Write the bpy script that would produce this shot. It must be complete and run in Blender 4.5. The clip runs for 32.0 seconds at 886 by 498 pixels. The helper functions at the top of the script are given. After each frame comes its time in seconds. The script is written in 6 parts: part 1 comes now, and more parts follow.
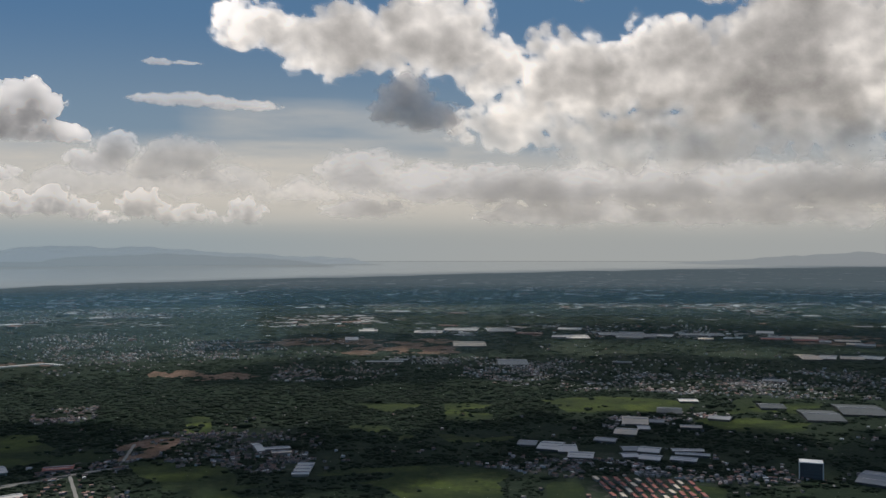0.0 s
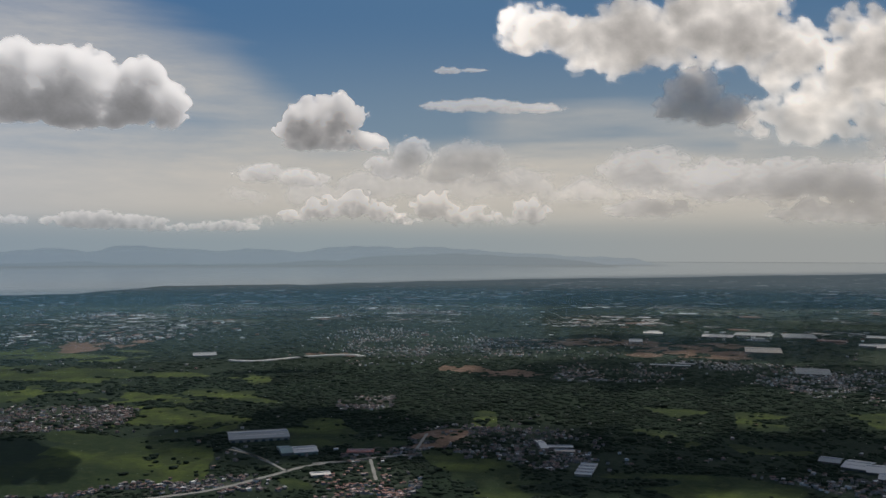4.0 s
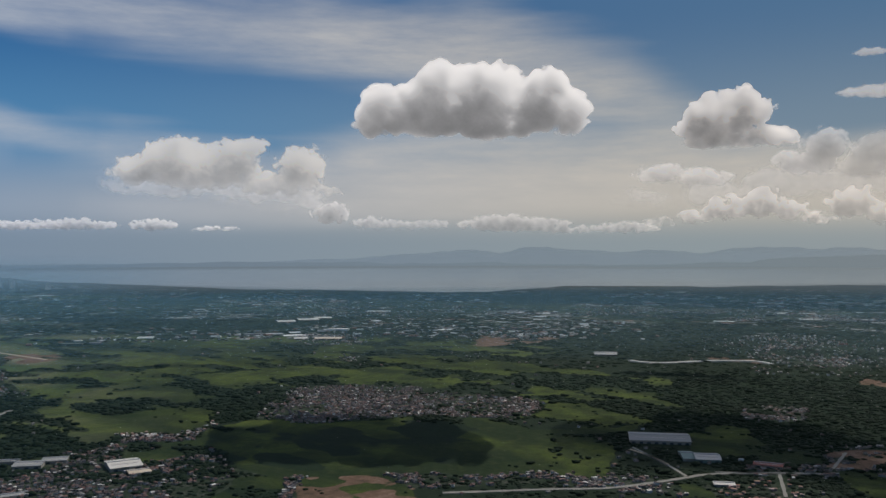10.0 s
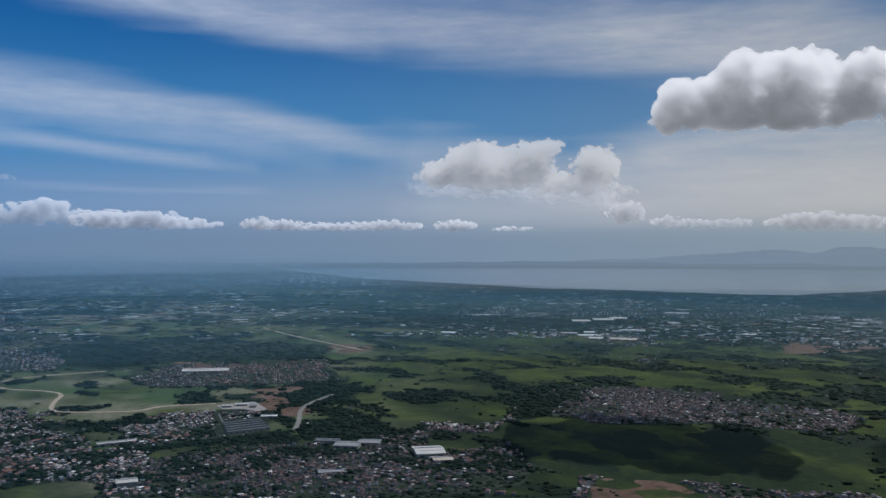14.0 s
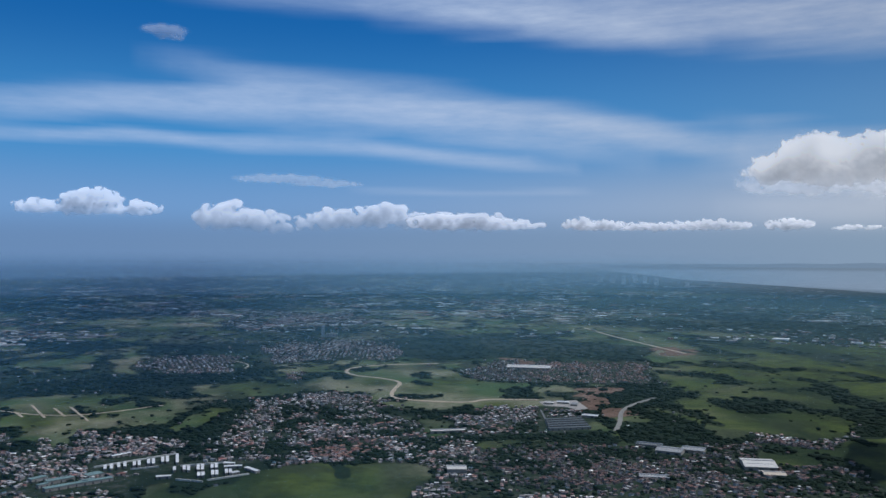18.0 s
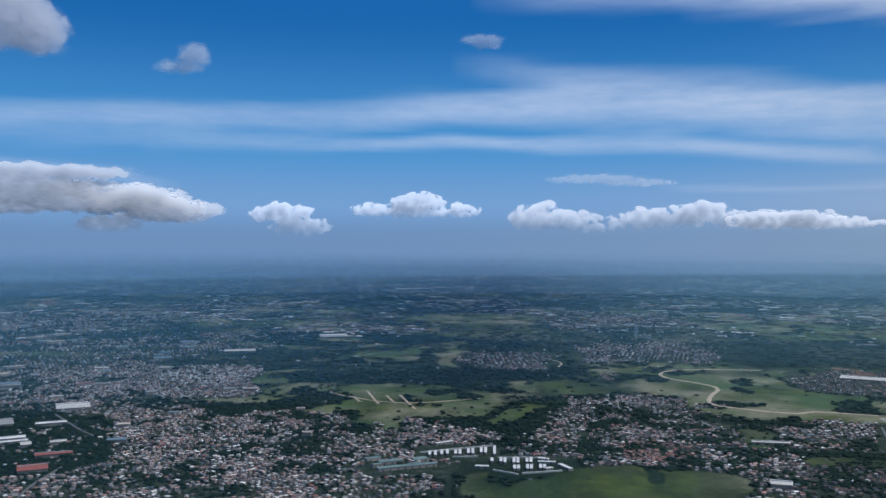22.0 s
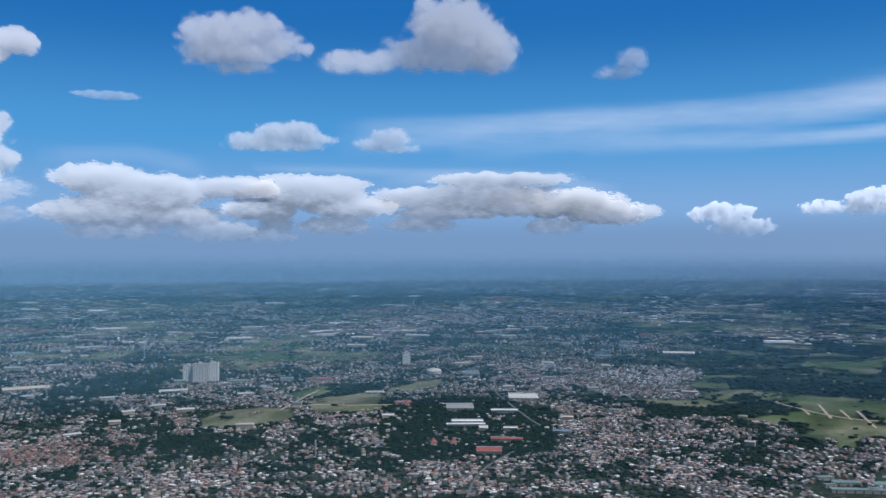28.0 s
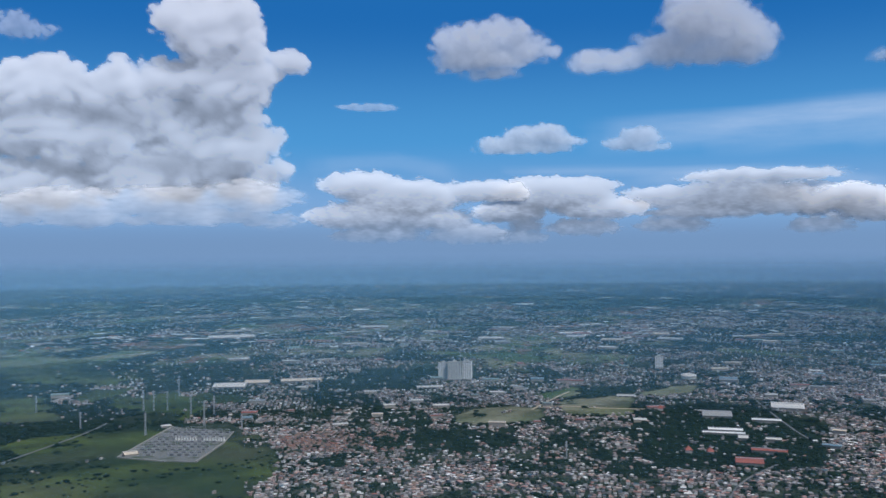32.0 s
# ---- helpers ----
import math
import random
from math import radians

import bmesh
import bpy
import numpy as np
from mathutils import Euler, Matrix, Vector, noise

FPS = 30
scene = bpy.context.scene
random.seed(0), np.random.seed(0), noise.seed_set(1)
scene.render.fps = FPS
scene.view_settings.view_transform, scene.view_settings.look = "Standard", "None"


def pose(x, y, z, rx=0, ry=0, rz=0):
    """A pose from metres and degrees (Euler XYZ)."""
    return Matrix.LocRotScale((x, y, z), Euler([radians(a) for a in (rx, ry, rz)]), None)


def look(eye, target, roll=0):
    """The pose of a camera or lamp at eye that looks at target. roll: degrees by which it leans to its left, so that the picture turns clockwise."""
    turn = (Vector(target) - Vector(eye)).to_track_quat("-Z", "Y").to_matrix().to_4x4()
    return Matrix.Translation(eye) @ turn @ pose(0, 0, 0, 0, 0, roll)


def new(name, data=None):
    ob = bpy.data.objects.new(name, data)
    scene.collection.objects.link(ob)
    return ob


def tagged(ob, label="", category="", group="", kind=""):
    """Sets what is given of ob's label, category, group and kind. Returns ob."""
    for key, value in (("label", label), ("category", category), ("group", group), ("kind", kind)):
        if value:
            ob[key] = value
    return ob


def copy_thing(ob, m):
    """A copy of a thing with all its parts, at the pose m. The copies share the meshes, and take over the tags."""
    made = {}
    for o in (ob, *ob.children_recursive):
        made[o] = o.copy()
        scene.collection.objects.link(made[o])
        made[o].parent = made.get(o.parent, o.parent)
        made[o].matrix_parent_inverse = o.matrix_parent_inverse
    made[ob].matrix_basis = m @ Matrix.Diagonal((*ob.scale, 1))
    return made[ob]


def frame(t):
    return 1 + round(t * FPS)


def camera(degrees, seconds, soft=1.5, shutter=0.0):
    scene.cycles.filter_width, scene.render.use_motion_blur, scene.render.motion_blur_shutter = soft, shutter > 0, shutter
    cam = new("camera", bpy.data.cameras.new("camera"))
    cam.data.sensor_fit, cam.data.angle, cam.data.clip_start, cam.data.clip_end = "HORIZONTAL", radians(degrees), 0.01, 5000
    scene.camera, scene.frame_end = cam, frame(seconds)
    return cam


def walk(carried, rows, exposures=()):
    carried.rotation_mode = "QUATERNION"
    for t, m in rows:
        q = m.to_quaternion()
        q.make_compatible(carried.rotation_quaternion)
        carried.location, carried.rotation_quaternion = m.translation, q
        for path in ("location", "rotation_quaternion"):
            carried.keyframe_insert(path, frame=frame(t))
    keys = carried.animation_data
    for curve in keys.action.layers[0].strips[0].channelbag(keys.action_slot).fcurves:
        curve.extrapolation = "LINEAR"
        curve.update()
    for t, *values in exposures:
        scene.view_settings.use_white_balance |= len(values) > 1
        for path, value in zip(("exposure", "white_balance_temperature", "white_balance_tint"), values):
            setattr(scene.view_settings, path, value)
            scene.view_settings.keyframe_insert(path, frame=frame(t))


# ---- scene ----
# a camera high over the land, turning slowly to the left on one spot
EYE = 240.0
ROWS = [
    # seconds, bearing, pitch, roll
    (0.0, 0.00, 0.03, 0.06),
    (0.5, 2.19, 0.07, -0.06),
    (1.0, 5.00, 0.05, 0.01),
    (1.5, 7.38, 0.06, -0.06),
    (2.0, 9.35, 0.07, -0.03),
    (2.5, 12.00, 0.06, -0.08),
    (3.0, 14.55, 0.06, 0.03),
    (3.5, 16.55, 0.06, 0.04),
    (5.5, 23.00, 0.05, 0.03),
    (6.0, 24.82, 0.06, 0.08),
    (6.5, 27.06, 0.06, 0.08),
    (7.0, 29.81, 0.08, 0.11),
    (7.5, 32.73, 0.08, 0.07),
    (8.0, 35.28, 0.09, 0.13),
    (8.5, 37.65, 0.11, 0.14),
    (9.0, 39.79, 0.11, 0.14),
    (9.5, 41.93, 0.15, 0.12),
    (10.0, 43.85, 0.15, 0.08),
    (10.5, 46.06, 0.15, 0.10),
    (11.0, 48.36, 0.16, 0.05),
    (11.5, 50.43, 0.17, 0.04),
    (12.0, 52.46, 0.16, -0.00),
    (12.5, 54.92, 0.17, -0.01),
    (13.0, 57.45, 0.16, -0.01),
    (13.5, 59.96, 0.16, -0.00),
    (14.0, 62.86, 0.14, -0.04),
    (14.5, 65.55, 0.16, -0.07),
    (16.5, 75.90, 0.15, -0.08),
    (17.0, 78.34, 0.14, -0.11),
    (17.5, 80.92, 0.15, -0.12),
    (18.0, 83.51, 0.13, -0.15),
    (18.5, 86.09, 0.13, -0.14),
    (19.0, 89.19, 0.13, -0.21),
    (19.5, 91.49, 0.12, -0.23),
    (20.0, 93.96, 0.12, -0.22),
    (20.5, 96.44, 0.11, -0.22),
    (21.0, 98.92, 0.10, -0.20),
    (21.5, 101.40, 0.09, -0.17),
    (22.0, 103.63, 0.09, -0.10),
    (22.5, 106.16, 0.10, -0.09),
    (23.0, 108.51, 0.07, -0.05),
    (23.5, 110.88, 0.09, -0.07),
    (24.0, 113.26, 0.09, -0.09),
    (24.5, 115.62, 0.12, -0.06),
    (25.0, 117.96, 0.12, -0.11),
    (25.5, 120.12, 0.14, -0.11),
    (27.5, 129.20, 0.16, 0.06),
    (28.0, 131.57, 0.17, 0.06),
    (28.5, 133.90, 0.17, 0.21),
    (29.0, 136.57, 0.19, 0.27),
    (29.5, 138.63, 0.23, 0.36),
    (30.0, 140.53, 0.22, 0.22),
    (30.5, 142.27, 0.26, 0.44),
    (31.0, 144.06, 0.28, 0.46),
    (31.5, 145.76, 0.32, 0.52),
    (32.0, 147.67, 0.33, 0.45),
]
EXPOSURES = [(0.0, -0.24, 6520, 10), (6.0, -0.41, 6660, 10), (8.0, -0.43, 6740, 10), (10.0, -0.39, 6640, 10), (13.0, -0.4, 6060, 10), (16.5, -0.27, 5830, 10), (19.0, -0.1, 5800, 10), (22.0, -0.04, 5900, 10), (24.0, 0.01, 6020, 10), (25.0, 0.08, 6090, 10), (28.0, 0.17, 6120, 10), (32.0, 0.11, 6120, 10)]
cam = camera(53.4, 32.0)
walk(cam, [(t, pose(0, 0, EYE, 90 + pitch, roll, yaw)) for t, yaw, pitch, roll in ROWS], EXPOSURES)

# ---- light ----
SUN_BEARING, SUN_HEIGHT = 10.0, 57.0
HAZE_BEARING = -30.0


def heading(b, e=0.0):
    """The unit vector of a bearing (degrees, growing to the left of north) and an elevation."""
    b, e = radians(b), radians(e)
    return Vector((-math.sin(b) * math.cos(e), math.cos(b) * math.cos(e), math.sin(e)))


world = bpy.data.worlds.new("world")
scene.world = world
world.use_nodes = True
wn = world.node_tree.nodes
wl = world.node_tree.links
sky_tex = wn.new("ShaderNodeTexSky")
sky_tex.sky_type = "NISHITA"
sky_tex.sun_disc = False
sky_tex.sun_elevation = radians(SUN_HEIGHT)
sky_tex.sun_rotation = radians(-SUN_BEARING)
wl.new(sky_tex.outputs[0], wn["Background"].inputs["Color"])
wn["Background"].inputs["Strength"].default_value = 0.11

sun_data = bpy.data.lights.new("sun", "SUN")
sun_data.energy = 3.2
sun_data.angle = radians(0.53)
sun_data.color = (1.0, 0.95, 0.87)
sun_ob = new("sun", sun_data)
sun_ob.matrix_world = look(heading(SUN_BEARING, SUN_HEIGHT) * 4000, (0, 0, 0))

# ---- plan ----
# plan of the land: (bearing from, bearing to, metres from, metres to); bearings grow to the left of the first view
FIELDS_A = [
    (-22.8, -17.6, 1230, 1470), (-17.3, -14.9, 880, 940), (-14.2, -6.4, 1300, 1430), (-8.6, -6.4, 840, 920),
    (-5.0, 0.5, 1120, 1280), (-3.5, 4.2, 1260, 1370), (-3.5, 6.7, 830, 980), (2.4, 6.7, 1130, 1230),
    (5.3, 12.5, 3320, 3920), (8.2, 13.5, 850, 930), (13.2, 16.9, 870, 1000), (13.2, 21.2, 3440, 3820),
    (14.4, 16.9, 1170, 1300), (16.3, 18.9, 930, 1030), (19.8, 24.2, 1050, 1140), (20.1, 24.0, 1060, 1140),
    (21.2, 25.8, 2730, 2970), (21.5, 25.5, 2650, 3070), (23.6, 26.7, 1140, 1280), (24.2, 28.3, 1080, 1200),
    (27.0, 28.3, 840, 960), (30.1, 37.6, 1530, 1750),
]
FIELDS_B = [
    (30.4, 37.8, 1190, 1480), (30.4, 38.3, 1190, 1480), (30.5, 41.8, 1460, 1780), (31.9, 43.6, 950, 1160),
    (37.0, 49.4, 1140, 1260), (37.2, 53.2, 1570, 2480), (37.4, 52.9, 1580, 2140), (38.3, 49.4, 1540, 2100),
    (38.7, 49.1, 1160, 1270), (40.3, 58.7, 960, 1270), (45.6, 53.2, 850, 960), (53.2, 70.2, 1530, 2420),
    (53.3, 66.5, 1630, 2580), (54.2, 56.2, 1170, 1280), (54.2, 62.6, 2090, 3150), (55.0, 59.1, 880, 960),
    (56.2, 70.2, 1610, 2550), (57.9, 66.9, 1270, 1530), (58.3, 66.5, 1240, 1600), (58.4, 67.3, 1270, 1520),
    (58.7, 63.2, 1070, 1170), (58.9, 62.7, 1060, 1150),
]
FIELDS_C = [
    (59.0, 62.9, 1070, 1140), (61.3, 76.4, 2290, 3330), (62.6, 71.2, 1800, 2280), (64.2, 69.2, 1150, 1260),
    (66.7, 74.5, 2460, 3320), (73.4, 88.0, 1380, 1870), (74.7, 84.2, 2610, 3750), (74.8, 80.9, 1060, 1120),
    (78.9, 84.1, 1350, 1670), (83.3, 94.4, 1540, 1930), (85.1, 97.1, 840, 1000), (94.0, 98.5, 1500, 1650),
    (95.4, 101.4, 860, 970), (97.3, 106.3, 2480, 3340), (97.5, 107.6, 2580, 2960), (98.5, 100.0, 1240, 1420),
    (98.5, 100.1, 1250, 1430), (101.0, 112.5, 1270, 1590), (101.1, 105.2, 1290, 1450), (101.4, 103.7, 2050, 2310),
    (101.9, 103.4, 1820, 2070), (102.0, 103.2, 1800, 2070),
]
FIELDS_D = [
    (104.9, 109.2, 1930, 2160), (106.1, 107.6, 1170, 1460), (106.3, 109.9, 1200, 1320), (112.8, 115.8, 1590, 1780),
    (131.4, 134.5, 1500, 1660), (131.5, 134.2, 1520, 1640), (134.8, 141.1, 1320, 1580), (134.9, 141.3, 1380, 1580),
    (142.2, 145.9, 1240, 1360), (158.8, 174.4, 925, 1290), (160.2, 162.3, 1370, 1560), (168.3, 170.5, 1630, 1860),
    (168.3, 174.4, 940, 1260), (171.4, 174.4, 1430, 1690),
]
FIELDS = FIELDS_A + FIELDS_B + FIELDS_C + FIELDS_D
VILLAGES_A = [
    (-26.7, -2.8, 1500, 1950), (-26.7, 6.7, 3660, 4380), (-21.6, -2.8, 940, 1030), (-18.3, -11.1, 1180, 1320),
    (-16.6, -7.9, 2410, 2870), (-15.4, -9.0, 850, 940), (-4.2, 8.2, 1800, 1970), (3.3, 11.6, 1650, 1840),
    (4.9, 12.5, 1670, 1820), (6.7, 22.5, 1960, 2450), (7.1, 14.5, 970, 1160), (8.2, 19.5, 980, 1180),
    (13.4, 31.6, 3190, 4310), (13.8, 26.7, 3400, 4150), (15.1, 26.6, 1820, 2690), (16.3, 24.3, 980, 1060),
    (20.6, 25.3, 1340, 1450), (21.1, 27.2, 840, 970), (28.4, 38.5, 890, 980), (31.6, 46.0, 900, 990),
    (31.6, 51.5, 3360, 4140), (37.0, 47.0, 1270, 1450),
]
VILLAGES_B = [
    (45.5, 54.6, 1245, 1580), (37.3, 42.7, 2260, 2560), (39.1, 60.5, 3290, 4130), (45.1, 66.5, 880, 1030),
    (48.5, 51.5, 1910, 2110), (48.8, 53.2, 2260, 2640), (56.9, 84.1, 870, 1050), (57.5, 62.6, 1170, 1410),
    (57.6, 65.6, 1080, 1290), (58.3, 66.5, 1050, 1210), (60.5, 73.4, 3810, 4130), (61.6, 84.0, 850, 1080),
    (70.2, 80.9, 1600, 1980), (70.8, 81.1, 1610, 1930), (74.8, 80.9, 1190, 1410), (76.7, 107.6, 3720, 4420),
    (76.8, 81.1, 1170, 1260), (80.5, 84.1, 1160, 1290), (80.9, 94.0, 850, 1140), (86.2, 94.4, 1920, 2410),
    (86.2, 96.8, 1100, 1490), (88.9, 96.6, 1180, 1530),
]
VILLAGES_C = [
    (88.9, 142.3, 3670, 4400), (89.1, 99.8, 2640, 3470), (89.8, 93.7, 1560, 1770), (94.7, 105.8, 1030, 1160),
    (95.0, 105.6, 1030, 1190), (96.6, 101.1, 1770, 2090), (96.6, 101.4, 1810, 2110), (102.7, 122.3, 840, 1290),
    (115.0, 122.3, 2130, 2660), (120.9, 128.7, 850, 1540), (120.9, 136.1, 860, 1080), (121.0, 144.2, 1530, 2530),
    (121.0, 174.4, 2670, 4490), (121.1, 131.8, 900, 1580), (121.1, 140.6, 880, 1140), (121.6, 135.2, 1390, 2460),
    (129.5, 142.1, 1090, 1350), (131.9, 142.3, 1630, 3460), (134.2, 142.3, 910, 1550), (136.6, 147.6, 1490, 2460),
    (139.9, 160.9, 850, 1100), (142.8, 157.4, 1200, 1560),
]
VILLAGES_D = [
    (143.5, 161.6, 1840, 2520), (148.7, 160.2, 1080, 1260), (149.8, 159.4, 1230, 1480), (150.8, 158.5, 1740, 2560),
    (151.1, 157.5, 1950, 2680), (154.5, 162.7, 1200, 1530), (155.2, 163.3, 1530, 1880), (155.5, 161.5, 2870, 3630),
    (160.9, 168.3, 1730, 2220), (161.4, 168.4, 1630, 1990), (168.4, 170.8, 1510, 1760),
]
VILLAGES = VILLAGES_A + VILLAGES_B + VILLAGES_C + VILLAGES_D
FIRST_A = [
    (37.2, 46.5, 1285, 1440), (45.6, 53.4, 1255, 1570), (70.7, 80.8, 1620, 1940),
    (86.2, 94.0, 1940, 2350), (96.6, 101.0, 1790, 2090), (115.6, 122.3, 1470, 1880),
]
FIRST = FIRST_A
WOODS_A = [
    (-26.7, -4.3, 2620, 3700), (-14.9, 3.1, 1400, 1720), (-7.9, 8.9, 1210, 1510), (-1.9, 11.6, 1250, 1540),
    (3.1, 26.7, 1300, 1960), (11.6, 22.4, 840, 1060), (13.4, 30.1, 1180, 1900), (24.9, 37.4, 1260, 1750),
    (35.2, 48.5, 1990, 2670), (42.9, 45.1, 970, 1050), (45.1, 52.9, 1760, 1940), (54.7, 60.5, 1290, 1530),
    (56.2, 60.6, 1480, 1730), (58.4, 66.5, 1600, 1940), (65.6, 70.6, 1390, 1860), (68.7, 73.7, 1380, 1770),
    (70.2, 84.2, 1940, 2570), (73.0, 80.9, 1100, 1210), (74.7, 84.1, 1100, 1370), (86.2, 95.4, 960, 1260),
    (90.9, 99.0, 1270, 1570), (91.9, 103.0, 1240, 1590),
]
WOODS_B = [
    (94.0, 107.6, 1560, 2030), (96.6, 111.4, 1170, 1560), (97.3, 122.3, 1600, 2580), (111.4, 122.3, 1240, 1400),
    (124.7, 135.8, 1050, 1410), (126.2, 136.3, 1100, 1430), (148.0, 153.2, 1720, 2180), (153.1, 159.5, 1050, 1120),
    (157.8, 163.3, 1990, 2720), (159.5, 166.0, 1260, 1350), (167.6, 174.4, 1180, 1380),
]
WOODS = WOODS_A + WOODS_B
BARE_A = [
    (-26.7, -19.6, 2440, 2660), (-25.6, -23.4, 980, 1040), (-1.0, 7.1, 2080, 2340), (5.2, 14.2, 2210, 2380),
    (13.5, 16.9, 1720, 1820), (16.4, 19.4, 1040, 1110), (16.6, 19.1, 1050, 1130), (24.0, 26.7, 2000, 2100),
    (37.3, 41.7, 2290, 2500), (45.1, 53.7, 850, 930), (45.3, 53.9, 850, 950), (68.4, 71.2, 2070, 2320),
    (71.6, 74.5, 1330, 1540), (71.7, 74.4, 1320, 1500), (78.9, 81.1, 1760, 1930), (163.7, 166.2, 2020, 2150), (134.1, 137.4, 3540, 3800), (156.0, 159.6, 2900, 3120),
    (143.0, 145.1, 3700, 3880), (126.8, 129.2, 3880, 4050), (164.4, 167.3, 2470, 2650), (142.2, 143.6, 2070, 2270),
]
BARE = BARE_A
# clouds: kind, distance, depth, lobes of (bearing, elevation, half width, half height) in degrees
CLOUDS = []
CLOUDS.append(("hero", 1140, 260, [(46.5, 8.68, 2.88, 2.06), (43.2, 9.61, 2.74, 2.48), (40.3, 10.05, 2.64, 2.20), (37.3, 9.53, 2.28, 2.06), (35.9, 8.69, 1.54, 1.61), (42.1, 8.11, 6.01, 1.29), (48.5, 7.83, 1.50, 0.85)]))
CLOUDS.append(("second", 2000, 260, [(26.5, 8.01, 2.04, 1.68), (25.2, 8.48, 1.80, 1.39), (23.5, 6.78, 1.64, 0.97), (28.0, 7.70, 1.13, 0.78), (26.6, 6.70, 2.11, 0.71)]))
CLOUDS.append(("second low", 3400, 200, [(29.7, 4.75, 1.86, 0.86), (27.6, 4.42, 2.12, 0.79), (20.5, 6.25, 1.72, 1.16), (21.5, 5.32, 2.01, 1.04)]))
CLOUDS.append(("dome soft", 3500, 150, [(16.6, 5.74, 2.69, 1.47), (15.1, 4.08, 2.48, 1.00), (18.2, 4.86, 2.26, 0.85)]))
CLOUDS.append(("towers", 3300, 300, [(57.2, 5.76, 1.76, 1.38), (53.0, 5.31, 1.46, 1.52), (60.5, 5.61, 2.56, 1.45), (62.7, 4.87, 2.00, 1.02), (54.7, 4.15, 2.94, 0.88), (56.3, 6.49, 1.40, 0.73), (51.9, 3.48, 1.46, 0.80), (59.4, 4.59, 3.30, 0.80)]))
CLOUDS.append(("dome skirt", 3560, 150, [(60.5, 4.22, 4.73, 1.53), (55.0, 3.68, 4.04, 1.39), (53.2, 2.83, 3.67, 0.88)]))
CLOUDS.append(("dome veil", 3680, 150, [(22.0, 3.94, 4.41, 1.53), (26.1, 3.33, 4.03, 1.24), (17.6, 4.09, 4.38, 1.67), (13.7, 4.22, 3.58, 1.43), (30.1, 2.96, 3.98, 0.95), (9.9, 3.20, 4.55, 1.27)]))
CLOUDS.append(("dome bank", 3690, 150, [(0.3, 4.00, 4.21, 1.77), (-3.8, 3.39, 4.41, 1.60), (-8.0, 3.81, 4.20, 2.02), (4.9, 3.27, 4.33, 1.30), (9.2, 3.56, 3.29, 1.24)]))
# last eight lobes are added overhead, out of view, to shade the land
CLOUDS.append(("deck", 3300, 330, [(11.7, 13.67, 3.48, 1.85), (6.7, 12.99, 4.31, 2.57), (0.9, 13.42, 4.22, 2.92), (-8.3, 10.49, 4.18, 3.30), (-14.3, 10.96, 4.21, 3.56), (-19.3, 10.00, 5.40, 4.15), (-24.4, 8.67, 4.09, 4.36), (-16.7, 6.36, 5.89, 2.77), (-22.5, 13.05, 6.20, 2.23), (-10.1, 6.54, 4.69, 2.66), (-4.3, 7.71, 4.04, 2.15), (-24.7, 5.03, 3.75, 2.31), (-2.8, 11.65, 2.57, 2.44), (-6.0, 18.0, 9.0, 2.2), (6.0, 18.5, 8.0, 2.0), (-19.0, 18.0, 9.0, 3.0), (-3.0, 26.0, 8.0, 2.9), (-18.0, 27.0, 8.5, 3.0), (8.0, 26.5, 7.0, 2.6), (20.0, 25.0, 6.0, 2.4), (-27.0, 24.0, 5.0, 3.0)]))
CLOUDS.append(("deck low", 3350, 350, [(5.3, 5.00, 2.90, 1.74), (-3.5, 4.09, 4.04, 1.53), (-8.3, 3.87, 4.36, 1.45), (-14.3, 3.96, 5.65, 1.63), (-20.0, 3.84, 5.70, 1.58), (-25.3, 3.68, 3.71, 1.65), (0.9, 4.10, 3.30, 1.46), (-7.9, 2.06, 7.30, 0.94), (-18.3, 1.96, 8.99, 0.91), (-25.9, 1.52, 3.68, 0.73), (5.3, 2.45, 3.26, 0.80)]))
CLOUDS.append(("dark", 2100, 200, [(2.5, 9.60, 2.20, 1.85), (1.1, 8.39, 3.12, 1.22), (-0.6, 7.74, 1.65, 0.65), (3.4, 8.98, 1.83, 1.07)]))
CLOUDS.append(("wisp a", 3000, 120, [(17.9, 11.47, 0.99, 0.27), (16.2, 11.50, 1.01, 0.14)]))
CLOUDS.append(("wisp b", 3000, 150, [(16.2, 9.25, 3.33, 0.48), (12.8, 9.04, 2.42, 0.42), (18.6, 9.34, 1.31, 0.24)]))
CLOUDS.append(("row a", 3600, 150, [(16.6, 2.05, 1.88, 0.80), (18.9, 2.79, 1.39, 0.95), (12.6, 2.23, 1.20, 1.08), (14.5, 1.74, 1.21, 0.51), (20.6, 1.78, 1.10, 0.44)]))
CLOUDS.append(("row b", 3600, 150, [(27.9, 2.01, 1.24, 0.59), (26.2, 2.52, 1.25, 0.81), (24.0, 2.81, 1.32, 1.03), (22.2, 2.44, 1.03, 0.73), (30.1, 1.64, 1.09, 0.37), (21.1, 1.85, 1.25, 0.37)]))
CLOUDS.append(("row c", 3620, 120, [(39.3, 1.68, 3.39, 0.50), (40.0, 1.96, 1.70, 0.43), (35.9, 1.27, 2.11, 0.29), (32.3, 1.38, 2.16, 0.44)]))
CLOUDS.append(("row d", 3620, 120, [(47.0, 1.55, 2.48, 0.41), (48.5, 1.81, 1.22, 0.40), (44.7, 1.68, 1.29, 0.35), (51.1, 2.43, 1.17, 0.72)]))
CLOUDS.append(("row e", 3650, 120, [(81.8, 1.65, 3.56, 0.54), (81.5, 1.99, 1.52, 0.47), (78.6, 1.62, 1.58, 0.34), (83.9, 1.82, 1.74, 0.53)]))
